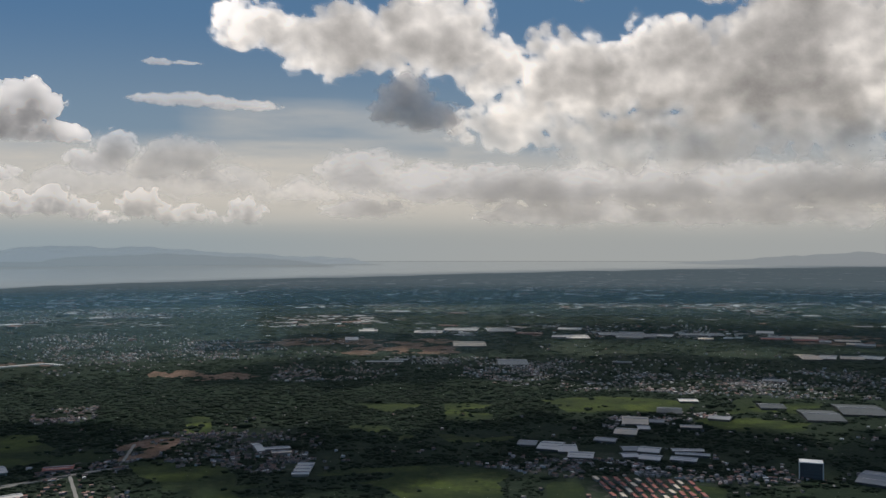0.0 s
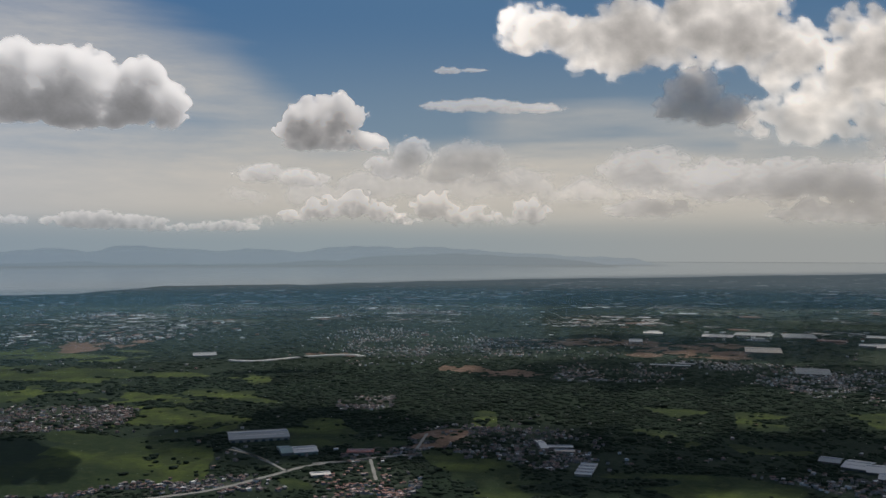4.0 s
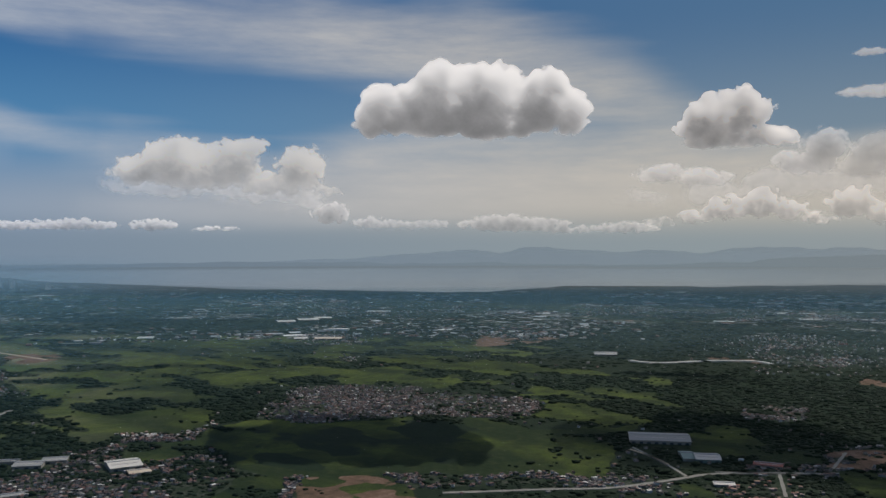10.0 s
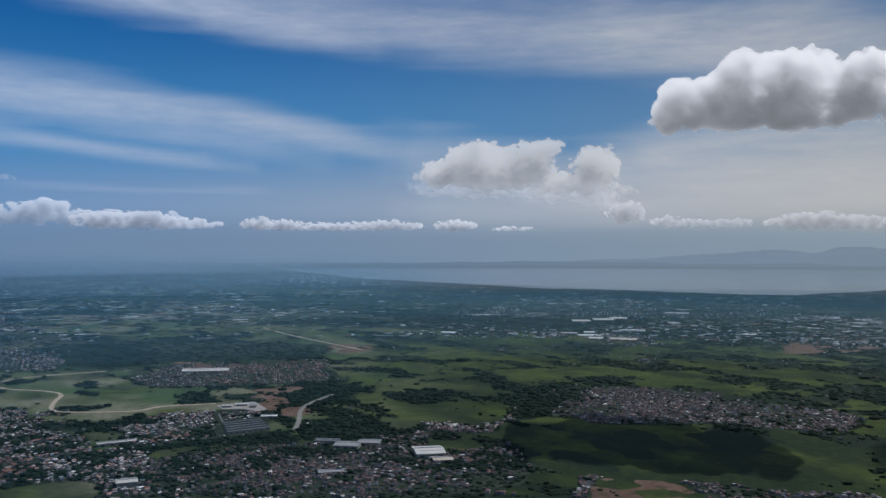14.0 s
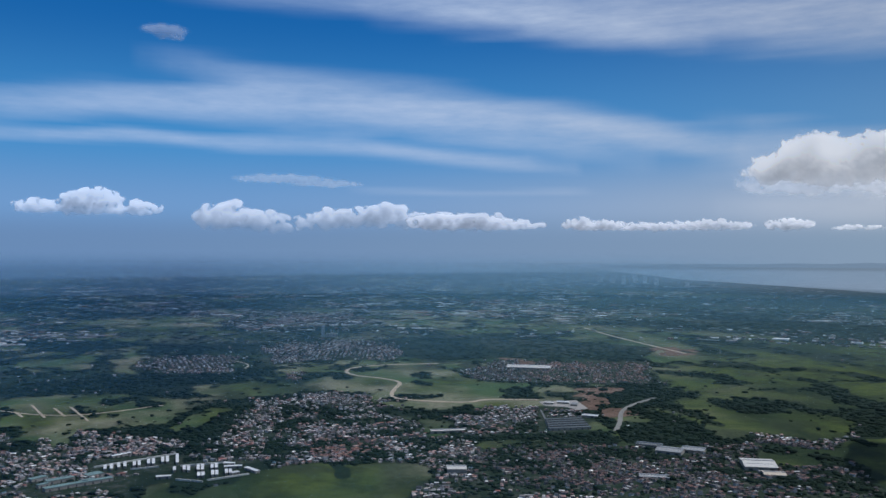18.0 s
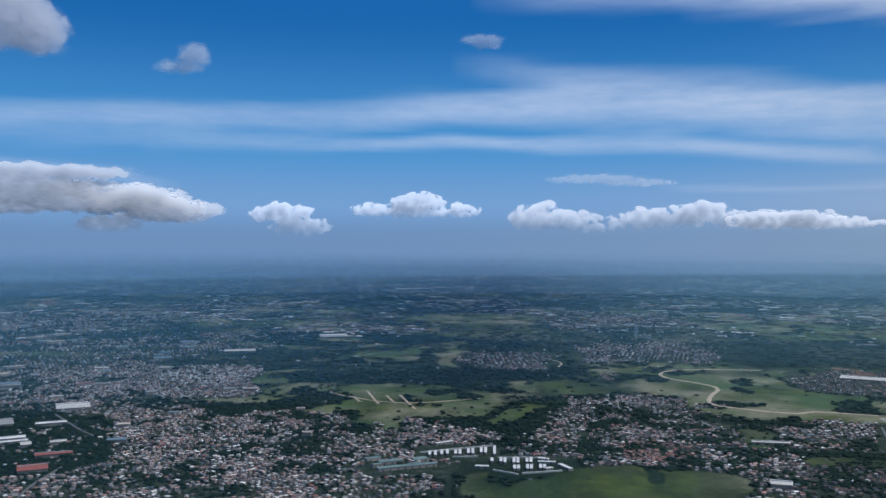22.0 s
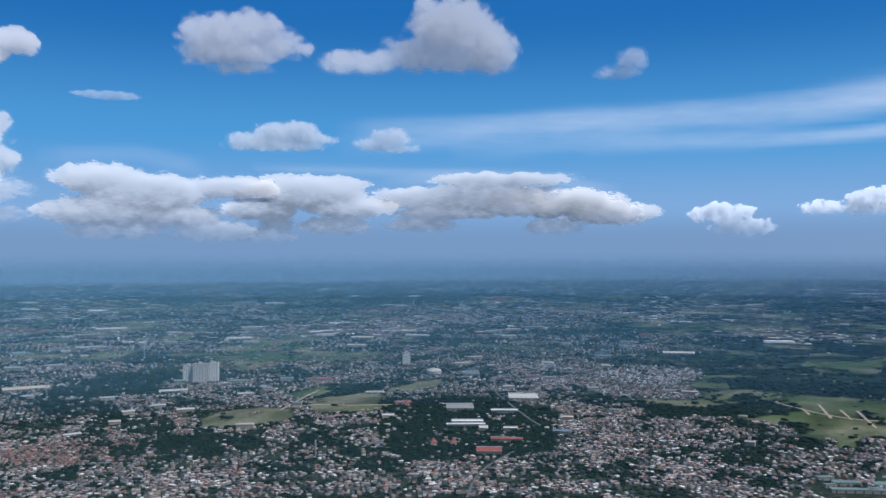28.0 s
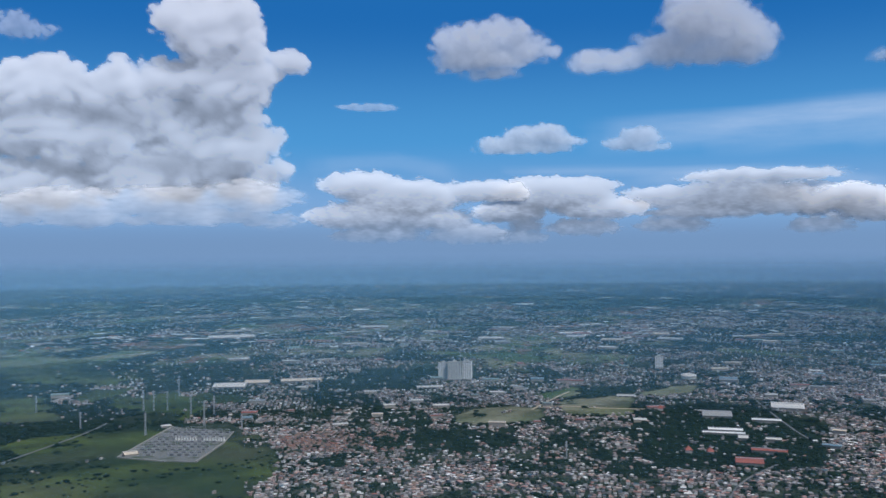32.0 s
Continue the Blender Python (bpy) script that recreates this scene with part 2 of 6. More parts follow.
CLOUDS.append(("row f", 3700, 110, [(73.7, 1.59, 2.01, 0.39), (74.7, 1.87, 0.83, 0.35), (70.3, 1.48, 2.08, 0.29), (66.4, 1.57, 2.14, 0.40), (62.0, 1.58, 1.39, 0.44), (58.3, 1.37, 1.47, 0.22)]))
CLOUDS.append(("row g", 4300, 140, [(97.4, 1.98, 2.01, 0.95), (95.6, 1.81, 2.02, 0.81), (97.1, 2.53, 1.10, 0.59), (94.1, 1.34, 1.47, 0.51)]))
CLOUDS.append(("row h", 4300, 140, [(89.7, 1.94, 2.93, 0.73), (87.2, 2.30, 1.82, 0.73), (84.3, 1.82, 3.24, 0.65), (80.8, 1.71, 2.82, 0.46), (91.2, 1.64, 1.84, 0.59)]))
CLOUDS.append(("row i", 3900, 100, [(73.4, 1.60, 1.96, 0.31), (70.8, 1.52, 2.53, 0.30), (68.4, 1.56, 1.51, 0.33)]))
CLOUDS.append(("row j", 4680, 140, [(113.9, 2.32, 1.93, 0.62), (112.9, 1.47, 1.95, 0.63), (113.0, 0.95, 1.30, 0.42)]))
CLOUDS.append(("row k", 4680, 140, [(107.8, 2.53, 1.72, 0.50), (105.2, 3.00, 1.58, 0.72), (102.7, 2.49, 1.50, 0.51), (105.0, 2.28, 2.11, 0.43)]))
CLOUDS.append(("puff a", 3600, 120, [(101.1, 13.39, 1.59, 0.45), (100.8, 13.05, 1.09, 0.35)]))
CLOUDS.append(("puff b", 3200, 160, [(119.4, 11.96, 1.10, 0.88), (120.8, 11.14, 1.10, 0.64), (119.9, 11.25, 1.29, 0.64)]))
CLOUDS.append(("lens", 4300, 90, [(93.8, 4.56, 3.31, 0.37), (91.2, 4.28, 2.57, 0.33)]))
CLOUDS.append(("fair a", 4720, 260, [(145.9, 13.35, 2.58, 1.39), (143.7, 13.83, 2.02, 1.21), (142.2, 12.92, 1.76, 1.18), (144.8, 12.46, 3.49, 0.98), (144.4, 11.39, 1.84, 0.63)]))
CLOUDS.append(("fair b", 4720, 300, [(130.9, 14.03, 2.91, 1.97), (128.6, 13.18, 2.16, 1.80), (133.3, 12.52, 2.44, 1.29), (136.8, 11.85, 2.86, 0.97), (129.6, 12.09, 2.87, 1.17), (132.6, 14.49, 1.38, 1.33)]))
CLOUDS.append(("fair c", 4740, 180, [(141.5, 7.59, 2.19, 0.72), (143.4, 6.97, 2.20, 0.65), (140.1, 7.19, 1.63, 0.57), (142.3, 6.70, 3.30, 0.51)]))
CLOUDS.append(("fair d", 4740, 140, [(134.9, 7.32, 1.48, 0.71), (135.8, 6.86, 1.59, 0.57), (134.4, 6.60, 1.40, 0.42)]))
CLOUDS.append(("fair e", 4740, 90, [(152.3, 9.41, 1.82, 0.32), (153.6, 9.47, 1.09, 0.21)]))
CLOUDS.append(("giant", 4640, 450, [(162.1, 14.42, 3.06, 2.65), (161.5, 10.70, 3.08, 2.57), (164.5, 10.57, 2.33, 1.69), (168.2, 9.55, 3.00, 2.00), (171.9, 9.82, 3.27, 2.11), (170.4, 7.26, 4.53, 2.16), (161.5, 6.51, 3.75, 2.11), (158.7, 4.84, 1.48, 1.43), (165.2, 5.03, 5.18, 1.91), (171.7, 4.21, 4.72, 1.67), (157.7, 12.04, 1.49, 0.97), (160.0, 13.50, 1.74, 2.03), (166.5, 8.27, 3.23, 2.04), (172.6, 7.16, 3.53, 1.96), (162.2, 8.53, 3.23, 1.67), (159.6, 4.40, 2.44, 1.61)]))
CLOUDS.append(("giant low", 4600, 300, [(160.1, 3.61, 3.80, 1.36), (164.9, 3.36, 4.89, 1.26), (171.4, 3.14, 4.46, 1.21), (169.8, 2.21, 5.15, 0.75), (163.2, 2.42, 4.98, 0.92), (158.7, 2.07, 3.15, 0.72), (173.8, 2.51, 2.32, 0.99)]))
CLOUDS.append(("giant side", 4700, 140, [(173.4, 13.22, 1.76, 1.00), (172.2, 13.34, 1.21, 0.44)]))
CLOUDS.append(("band a", 4560, 250, [(152.9, 4.42, 2.90, 1.02), (150.0, 3.68, 4.02, 1.17), (152.9, 2.42, 3.98, 0.95), (148.5, 2.21, 2.94, 0.81), (146.0, 1.38, 2.57, 0.66), (144.9, 4.01, 2.94, 0.80), (150.8, 1.49, 2.19, 0.51), (152.0, 1.2, 3.4, 0.55), (146.5, 0.95, 3.0, 0.5)]))
CLOUDS.append(("band b", 4570, 230, [(140.5, 3.77, 4.01, 1.16), (138.0, 4.26, 1.80, 0.65), (143.4, 2.71, 2.57, 0.88), (137.6, 2.81, 3.24, 0.79), (142.3, 1.78, 1.10, 0.66), (141.9, 4.33, 2.19, 0.65), (143.0, 0.95, 2.4, 0.55), (138.6, 1.6, 2.6, 0.6)]))
CLOUDS.append(("band c", 4580, 230, [(133.7, 3.45, 2.80, 0.78), (129.3, 3.52, 4.76, 0.90), (126.1, 2.91, 3.58, 0.82), (123.0, 3.08, 2.79, 0.87), (131.0, 2.51, 3.78, 0.56), (121.2, 2.43, 2.40, 0.92), (127.7, 4.67, 5.01, 0.48), (133.0, 1.7, 2.6, 0.55), (124.6, 1.5, 2.2, 0.6)]))
CLOUDS.append(("band d", 4600, 170, [(122.4, 3.23, 2.74, 0.71), (120.6, 2.32, 2.44, 0.86), (123.0, 2.51, 2.72, 0.78), (124.8, 3.61, 3.65, 0.63), (118.8, 2.44, 1.42, 0.51)]))
# high thin cloud: width, weight, points of (bearing, elevation)
STREAKS = []
STREAKS.append((1.65, 0.60, [(87.0, 15.75), (74.7, 14.78), (56.9, 13.20), (40.8, 11.31)]))
STREAKS.append((1.84, 0.38, [(81.2, 15.92), (60.5, 15.25), (39.1, 13.22)]))
STREAKS.append((2.21, 0.45, [(44.2, 15.55), (32.8, 10.74), (27.0, 6.79)]))
STREAKS.append((0.96, 0.72, [(109.3, 8.86), (95.6, 9.71), (77.8, 8.40), (65.1, 6.26)]))
STREAKS.append((0.44, 0.45, [(107.9, 7.11), (95.6, 7.30), (77.8, 5.86)]))
STREAKS.append((0.92, 0.35, [(98.9, 11.02), (85.1, 10.28), (70.5, 7.80)]))
STREAKS.append((1.10, 0.55, [(123.6, 7.82), (104.3, 9.26), (86.1, 8.33), (70.8, 6.13)]))
STREAKS.append((0.44, 0.50, [(122.1, 6.49), (104.3, 7.31), (86.1, 6.28), (75.0, 5.15)]))
STREAKS.append((0.96, 0.50, [(100.8, 16.13), (82.6, 15.33), (67.3, 13.15)]))
STREAKS.append((0.81, 0.35, [(102.2, 11.79), (94.9, 10.70), (79.0, 8.85)]))
STREAKS.append((0.22, 0.30, [(89.7, 4.02), (74.0, 3.68)]))
STREAKS.append((0.96, 0.40, [(136.4, 7.69), (115.9, 8.74), (93.4, 9.16)]))
STREAKS.append((0.51, 0.40, [(130.5, 6.57), (112.2, 7.26), (93.4, 6.91)]))
STREAKS.append((1.03, 0.40, [(137.6, 7.30), (129.3, 7.84), (118.5, 8.08)]))
STREAKS.append((0.66, 0.30, [(131.0, 8.09), (120.9, 8.76)]))
STREAKS.append((2.02, 0.55, [(54.4, 14.22), (43.7, 13.11), (31.5, 9.16)]))
STREAKS.append((1.65, 0.60, [(53.0, 5.94), (42.1, 7.28), (29.7, 6.67), (20.6, 5.21)]))
STREAKS.append((2.02, 0.75, [(51.5, 4.06), (35.1, 4.08), (16.9, 4.81), (0.1, 5.05)]))
STREAKS.append((2.57, 0.75, [(20.5, 4.20), (-0.6, 4.10), (-24.7, 3.70)]))
STREAKS.append((1.10, 0.50, [(15.6, 7.82), (6.7, 8.41), (-4.3, 6.63)]))
STREAKS.append((2.02, 0.60, [(51.4, 5.30), (39.1, 5.40), (29.8, 4.72)]))
STREAKS.append((1.10, 0.45, [(65.6, 2.74), (53.2, 2.57), (32.8, 2.85)]))
STREAKS.append((1.84, 0.50, [(65.9, 6.44), (57.0, 5.09), (50.8, 3.78)]))
STREAKS.append((0.37, 0.50, [(135.2, 4.66), (127.4, 4.94), (120.6, 4.22)]))
STREAKS.append((0.29, 0.50, [(143.4, 5.27), (132.7, 5.20), (123.0, 4.97)]))
STREAKS.append((0.59, 0.30, [(155.8, 5.51), (150.7, 5.88), (147.0, 5.13)]))

RISE_FROM, RISE_TO, RISE = 3600.0, 4880.0, 165.0


def ground_z(r):
    return RISE * np.clip((np.asarray(r, float) - RISE_FROM) / (RISE_TO - RISE_FROM), 0, None) ** 1.5


def at(b, r, up=0.0):
    """A place on the ground by bearing and distance."""
    v = heading(b) * r
    return Vector((v.x, v.y, float(ground_z(r)) + up))


def unrolled(x, y):
    """Places as they would lie if the far plain went on level, so that its patterns flatten towards the horizon."""
    k = EYE / np.maximum(EYE - ground_z(np.hypot(x, y)), 45.0)
    return x * k, y * k


# ---- noise on arrays ----
def hash2(ix, iy, seed):
    h = (ix.astype(np.int64) * 374761393 + iy.astype(np.int64) * 668265263 + seed * 974634777) & 0x7FFFFFFF
    h = ((h ^ (h >> 13)) * 1274126177) & 0x7FFFFFFF
    h = ((h ^ (h >> 16)) * 1597334677) & 0x7FFFFFFF
    return ((h ^ (h >> 15)) & 0xFFFF) / 65535.0


def value_noise(x, y, seed=0):
    x0, y0 = np.floor(x), np.floor(y)
    fx, fy = x - x0, y - y0
    fx, fy = fx * fx * (3 - 2 * fx), fy * fy * (3 - 2 * fy)
    a, b = hash2(x0, y0, seed), hash2(x0 + 1, y0, seed)
    c, d = hash2(x0, y0 + 1, seed), hash2(x0 + 1, y0 + 1, seed)
    return (a + (b - a) * fx) * (1 - fy) + (c + (d - c) * fx) * fy


def fbm(x, y, octaves=4, seed=0):
    total, amp, norm = 0.0, 1.0, 0.0
    for k in range(octaves):
        total = total + amp * value_noise(x * 2 ** k + 17.3 * k, y * 2 ** k - 9.1 * k, seed + k)
        norm += amp
        amp *= 0.5
    return total / norm * 2 - 1


def smooth(lo, hi, v):
    t = np.clip((v - lo) / (hi - lo), 0, 1)
    return t * t * (3 - 2 * t)


def polar(x, y):
    return np.degrees(np.arctan2(-x, y)) % 360, np.hypot(x, y)


def zone(items, x, y, warp=1.0, only=None):
    """How far inside the areas of a list each place lies, from 0 to 1."""
    much = warp * 0.05 * np.hypot(x, y) * (1 - 0.75 * smooth(2400, 3800, np.hypot(x, y)))
    wx = x + much * fbm(x / 170, y / 170, 4, 5)
    wy = y + much * fbm(x / 170, y / 170, 4, 9)
    b, r = polar(wx, wy)
    out = np.zeros_like(b)
    lr = np.log(np.maximum(r, 1.0))
    for b0, b1, r0, r1 in items:
        cb, hb = (b0 + b1) / 2, (b1 - b0) / 2
        cr, hr = (math.log(r0) + math.log(r1)) / 2, (math.log(r1) - math.log(r0)) / 2
        db = ((b - cb + 180) % 360 - 180) / hb
        dr = (lr - cr) / hr
        out = np.maximum(out, 1.25 - (db ** 4 + dr ** 4) ** 0.5)
    return smooth(0.0, 0.3, out)


COAST_B = (-40, -18, -8, 3, 17, 21, 27, 34, 36, 41, 46, 52, 57, 62, 68, 73, 76, 200)
COAST_R = (4900, 4740, 4640, 4520, 4410, 4380, 4310, 4310, 4310, 4135, 4150, 4210, 4245, 4370, 4500, 4720, 4900, 4900)


# ---- mesh helpers ----
def mesh_from(name, verts, faces, mats=(), mat_index=None, smooth_shade=False):
    """A mesh from arrays; faces all have the same number of corners."""
    verts = np.asarray(verts, dtype=np.float32)
    faces = np.asarray(faces, dtype=np.int32)
    n = faces.shape[1]
    me = bpy.data.meshes.new(name)
    me.vertices.add(len(verts))
    me.vertices.foreach_set("co", verts.ravel())
    me.loops.add(faces.size)
    me.loops.foreach_set("vertex_index", faces.ravel())
    me.polygons.add(len(faces))
    me.polygons.foreach_set("loop_start", np.arange(0, faces.size, n, dtype=np.int32))
    for m in mats:
        me.materials.append(m)
    if mat_index is not None:
        me.polygons.foreach_set("material_index", np.asarray(mat_index, dtype=np.int32))
    me.polygons.foreach_set("use_smooth", np.full(len(faces), smooth_shade))
    me.update(calc_edges=True)
    return me


def attribute(me, name, values):
    a = me.attributes.new(name, "FLOAT", "POINT")
    a.data.foreach_set("value", np.asarray(values, dtype=np.float32).ravel())


def colours(me, name, rgb):
    a = me.attributes.new(name, "FLOAT_COLOR", "POINT")
    c = np.ones((len(rgb), 4), dtype=np.float32)
    c[:, :3] = rgb
    a.data.foreach_set("color", c.ravel())


def grid_faces(rows, cols, closed=False):
    i, j = np.meshgrid(np.arange(rows - 1), np.arange(cols if closed else cols - 1), indexing="ij")
    a = i * cols + j
    b = i * cols + (j + 1) % cols
    return np.stack([a, b, b + cols, a + cols], -1).reshape(-1, 4)


def part(name, bm, material, parent, label=""):
    """Links a bmesh as one mesh object under a thing or a part."""
    me = bpy.data.meshes.new(name)
    bm.to_mesh(me)
    bm.free()
    me.materials.append(material)
    ob = new(name, me)
    ob.parent = parent
    if label:
        tagged(ob, label)
    return ob


def box(bm, x0, x1, y0, y1, z0, z1):
    v = [bm.verts.new(p) for p in ((x0, y0, z0), (x1, y0, z0), (x1, y1, z0), (x0, y1, z0),
                                   (x0, y0, z1), (x1, y0, z1), (x1, y1, z1), (x0, y1, z1))]
    for q in ((3, 2, 1, 0), (4, 5, 6, 7), (0, 1, 5, 4), (1, 2, 6, 5), (2, 3, 7, 6), (3, 0, 4, 7)):
        bm.faces.new([v[k] for k in q])
    return bm


def boxes(*dims):
    bm = bmesh.new()
    for d in dims:
        box(bm, *d)
    return bm


def beam(bm, a, b, w):
    """A square bar from a to b."""
    a, b = Vector(a), Vector(b)
    d = (b - a).normalized()
    s = d.cross(Vector((0, 0, 1)) if abs(d.z) < 0.9 else Vector((1, 0, 0))).normalized() * w / 2
    u = d.cross(s).normalized() * w / 2
    lo = [bm.verts.new(a + i * s + j * u) for i, j in ((-1, -1), (1, -1), (1, 1), (-1, 1))]
    hi = [bm.verts.new(b + i * s + j * u) for i, j in ((-1, -1), (1, -1), (1, 1), (-1, 1))]
    for k in range(4):
        bm.faces.new((lo[k], lo[(k + 1) % 4], hi[(k + 1) % 4], hi[k]))
    bm.faces.new(lo[::-1])
    bm.faces.new(hi)


# ---- materials ----
class Mat:
    """A node material with short ways to add nodes."""

    def __init__(self, name):
        self.m = bpy.data.materials.new(name)
        self.m.use_nodes = True
        self.t = self.m.node_tree
        self.t.nodes.clear()
        self.out = self.t.nodes.new("ShaderNodeOutputMaterial")

    def n(self, kind, ins=None, operation="", use_clamp=False, data_type="", clamp=None, attribute_name=""):
        node = self.t.nodes.new("ShaderNode" + kind)
        if operation:
            node.operation = operation
        if use_clamp:
            node.use_clamp = True
        if data_type:
            node.data_type = data_type
        if clamp is not None:
            node.clamp = clamp
        if attribute_name:
            node.attribute_name = attribute_name
        for k, v in (ins or {}).items():
            self.put(v, node.inputs[k])
        return node

    def put(self, v, socket):
        if isinstance(v, bpy.types.NodeSocket):
            self.t.links.new(v, socket)
        elif isinstance(v, bpy.types.Node):
            self.t.links.new(v.outputs[0], socket)
        else:
            socket.default_value = v

    def math(self, op, a, b=0.0, clamp=False):
        return self.n("Math", {0: a, 1: b}, operation=op, use_clamp=clamp).outputs[0]

    def noise(self, scale, detail=4.0, rough=0.5, vec=None):
        ins = {"Scale": scale, "Detail": detail, "Roughness": rough}
        if vec is not None:
            ins["Vector"] = vec
        return self.n("TexNoise", ins).outputs[0]

    def remap(self, v, a, b, c=0.0, d=1.0):
        return self.n("MapRange", {0: v, 1: a, 2: b, 3: c, 4: d}, clamp=True).outputs[0]

    def mix(self, f, a, b):
        node = self.n("Mix", data_type="RGBA")
        self.put(f, node.inputs[0])
        self.put(a, node.inputs[6])
        self.put(b, node.inputs[7])
        return node.outputs[2]

    def attr(self, name, out=2):
        return self.n("Attribute", attribute_name=name).outputs[out]

    def ramp(self, f, stops, constant=False):
        node = self.n("ValToRGB", {0: f})
        node.color_ramp.interpolation = "CONSTANT" if constant else "LINEAR"
        els = node.color_ramp.elements
        while len(els) < len(stops):
            els.new(0.5)
        for e, (p, c) in zip(els, stops):
            e.position = p
            e.color = (*c, 1)
        return node.outputs[0]

    def surface(self, colour, rough=0.8, metal=0.0, bump=None, strength=0.3, dist=0.2, spec=0.3):
        b = self.n("BsdfPrincipled", {"Base Color": colour, "Roughness": rough, "Metallic": metal, "Specular IOR Level": spec})
        if bump is not None:
            self.put(self.n("Bump", {"Height": bump, "Strength": strength, "Distance": dist}).outputs[0], b.inputs["Normal"])
        self.t.links.new(b.outputs[0], self.out.inputs[0])
        return self.m


def obj_coords(m):
    return m.n("TexCoord").outputs["Object"]


def make_plain(name, rgb, rough=0.7, metal=0.0, var=0.25, scale=0.3):
    m = Mat(name)
    f = m.noise(scale, 5, 0.6, obj_coords(m))
    r = m.n("ObjectInfo").outputs["Random"]
    dark = tuple(c * (1 - var) for c in rgb)
    lite = tuple(min(c * (1 + var * 0.6), 0.9) for c in rgb)
    c = m.mix(m.math("ADD", m.math("MULTIPLY", f, 0.7), m.math("MULTIPLY", r, 0.3)), (*dark, 1), (*lite, 1))
    return m.surface(c, rough, metal)


def make_roofs():
    m = Mat("mixed_roofs")
    isl = m.n("NewGeometry").outputs["Random Per Island"]
    rnd = m.n("ObjectInfo").outputs["Random"]
    f = m.math("FRACT", m.math("ADD", isl, rnd))
    base = m.ramp(f, [(0.0, (0.35, 0.33, 0.32)), (0.16, (0.13, 0.125, 0.122)), (0.30, (0.34, 0.19, 0.155)), (0.39, (0.050, 0.050, 0.054)),
                      (0.52, (0.23, 0.20, 0.19)), (0.62, (0.40, 0.25, 0.20)), (0.70, (0.44, 0.37, 0.32)), (0.78, (0.07, 0.13, 0.16)),
                      (0.80, (0.26, 0.10, 0.075)), (0.86, (0.66, 0.64, 0.60)), (0.93, (0.42, 0.39, 0.36)), (0.97, (0.8, 0.79, 0.76))], True)
    n = m.noise(0.35, 4, 0.6, obj_coords(m))
    c = m.mix(m.remap(n, 0.4, 0.75, 0, 0.35), base, (0.075, 0.062, 0.058, 1))
    return m.surface(c, 0.6)


def make_red_roofs():
    m = Mat("red_roofs")
    isl = m.n("NewGeometry").outputs["Random Per Island"]
    base = m.ramp(isl, [(0.0, (0.22, 0.095, 0.065)), (0.3, (0.17, 0.070, 0.055)), (0.55, (0.25, 0.145, 0.105)), (0.8, (0.20, 0.16, 0.14)), (0.92, (0.46, 0.33, 0.30))], True)
    n = m.noise(0.4, 4, 0.6, obj_coords(m))
    return m.surface(m.mix(m.remap(n, 0.35, 0.8, 0, 0.4), base, (0.13, 0.08, 0.06, 1)), 0.7)


# brown roofs, with the shade over their districts put into the colour
def make_shaded_roofs():
    m = Mat("shaded_roofs")
    isl = m.n("NewGeometry").outputs["Random Per Island"]
    base = m.ramp(isl, [(0.0, (0.12, 0.060, 0.050)), (0.25, (0.050, 0.044, 0.044)), (0.45, (0.15, 0.080, 0.064)), (0.62, (0.072, 0.066, 0.070)), (0.78, (0.16, 0.12, 0.105)), (0.87, (0.30, 0.28, 0.26)), (0.94, (0.62, 0.60, 0.56))], True)
    n = m.noise(0.4, 4, 0.6, obj_coords(m))
    return m.surface(m.mix(m.remap(n, 0.35, 0.8, 0, 0.4), base, (0.06, 0.048, 0.045, 1)), 0.75)


def make_walls():
    m = Mat("house_walls")
    isl = m.n("NewGeometry").outputs["Random Per Island"]
    base = m.ramp(isl, [(0.0, (0.30, 0.27, 0.25)), (0.3, (0.18, 0.175, 0.17)), (0.5, (0.32, 0.25, 0.21)), (0.65, (0.14, 0.14, 0.14)), (0.8, (0.55, 0.55, 0.54)), (0.93, (0.20, 0.15, 0.13))], True)
    n = m.noise(0.8, 4, 0.6, obj_coords(m))
    return m.surface(m.mix(m.remap(n, 0.4, 0.8, 0, 0.5), base, (0.2, 0.18, 0.16, 1)), 0.85)


def make_leaves(name, stops, seed):
    m = Mat(name)
    isl = m.n("NewGeometry").outputs["Random Per Island"]
    co = obj_coords(m)
    big = m.noise(0.006, 3, 0.5, co)
    patch = m.noise(0.028, 4, 0.6, co)
    f = m.math("ADD", m.math("MULTIPLY", isl, 0.34), m.math("MULTIPLY", m.math("SUBTRACT", m.math("ADD", m.math("MULTIPLY", big, 0.5), m.math("MULTIPLY", patch, 0.5)), 0.37), 1.5), True)
    c = m.ramp(f, stops)
    fine = m.noise(0.9, 4, 0.7, co)
    c = m.mix(m.remap(fine, 0.35, 0.7, 0.0, 0.6), c, (0.012, 0.022, 0.010, 1))
    own = m.n("NewGeometry").outputs["Normal"]
    lifted = m.n("VectorMath", {0: own, 1: (0.0, 0.0, 1.7)}, operation="ADD").outputs[0]
    lifted = m.n("VectorMath", {0: lifted}, operation="NORMALIZE").outputs[0]
    bump = m.n("Bump", {"Height": m.noise(0.5, 4, 0.65, co), "Strength": 0.5, "Distance": 0.6, "Normal": lifted}).outputs[0]
    b = m.n("BsdfPrincipled", {"Base Color": c, "Roughness": 0.8, "Specular IOR Level": 0.05, "Normal": bump})
    m.t.links.new(b.outputs[0], m.out.inputs[0])
    return m.m


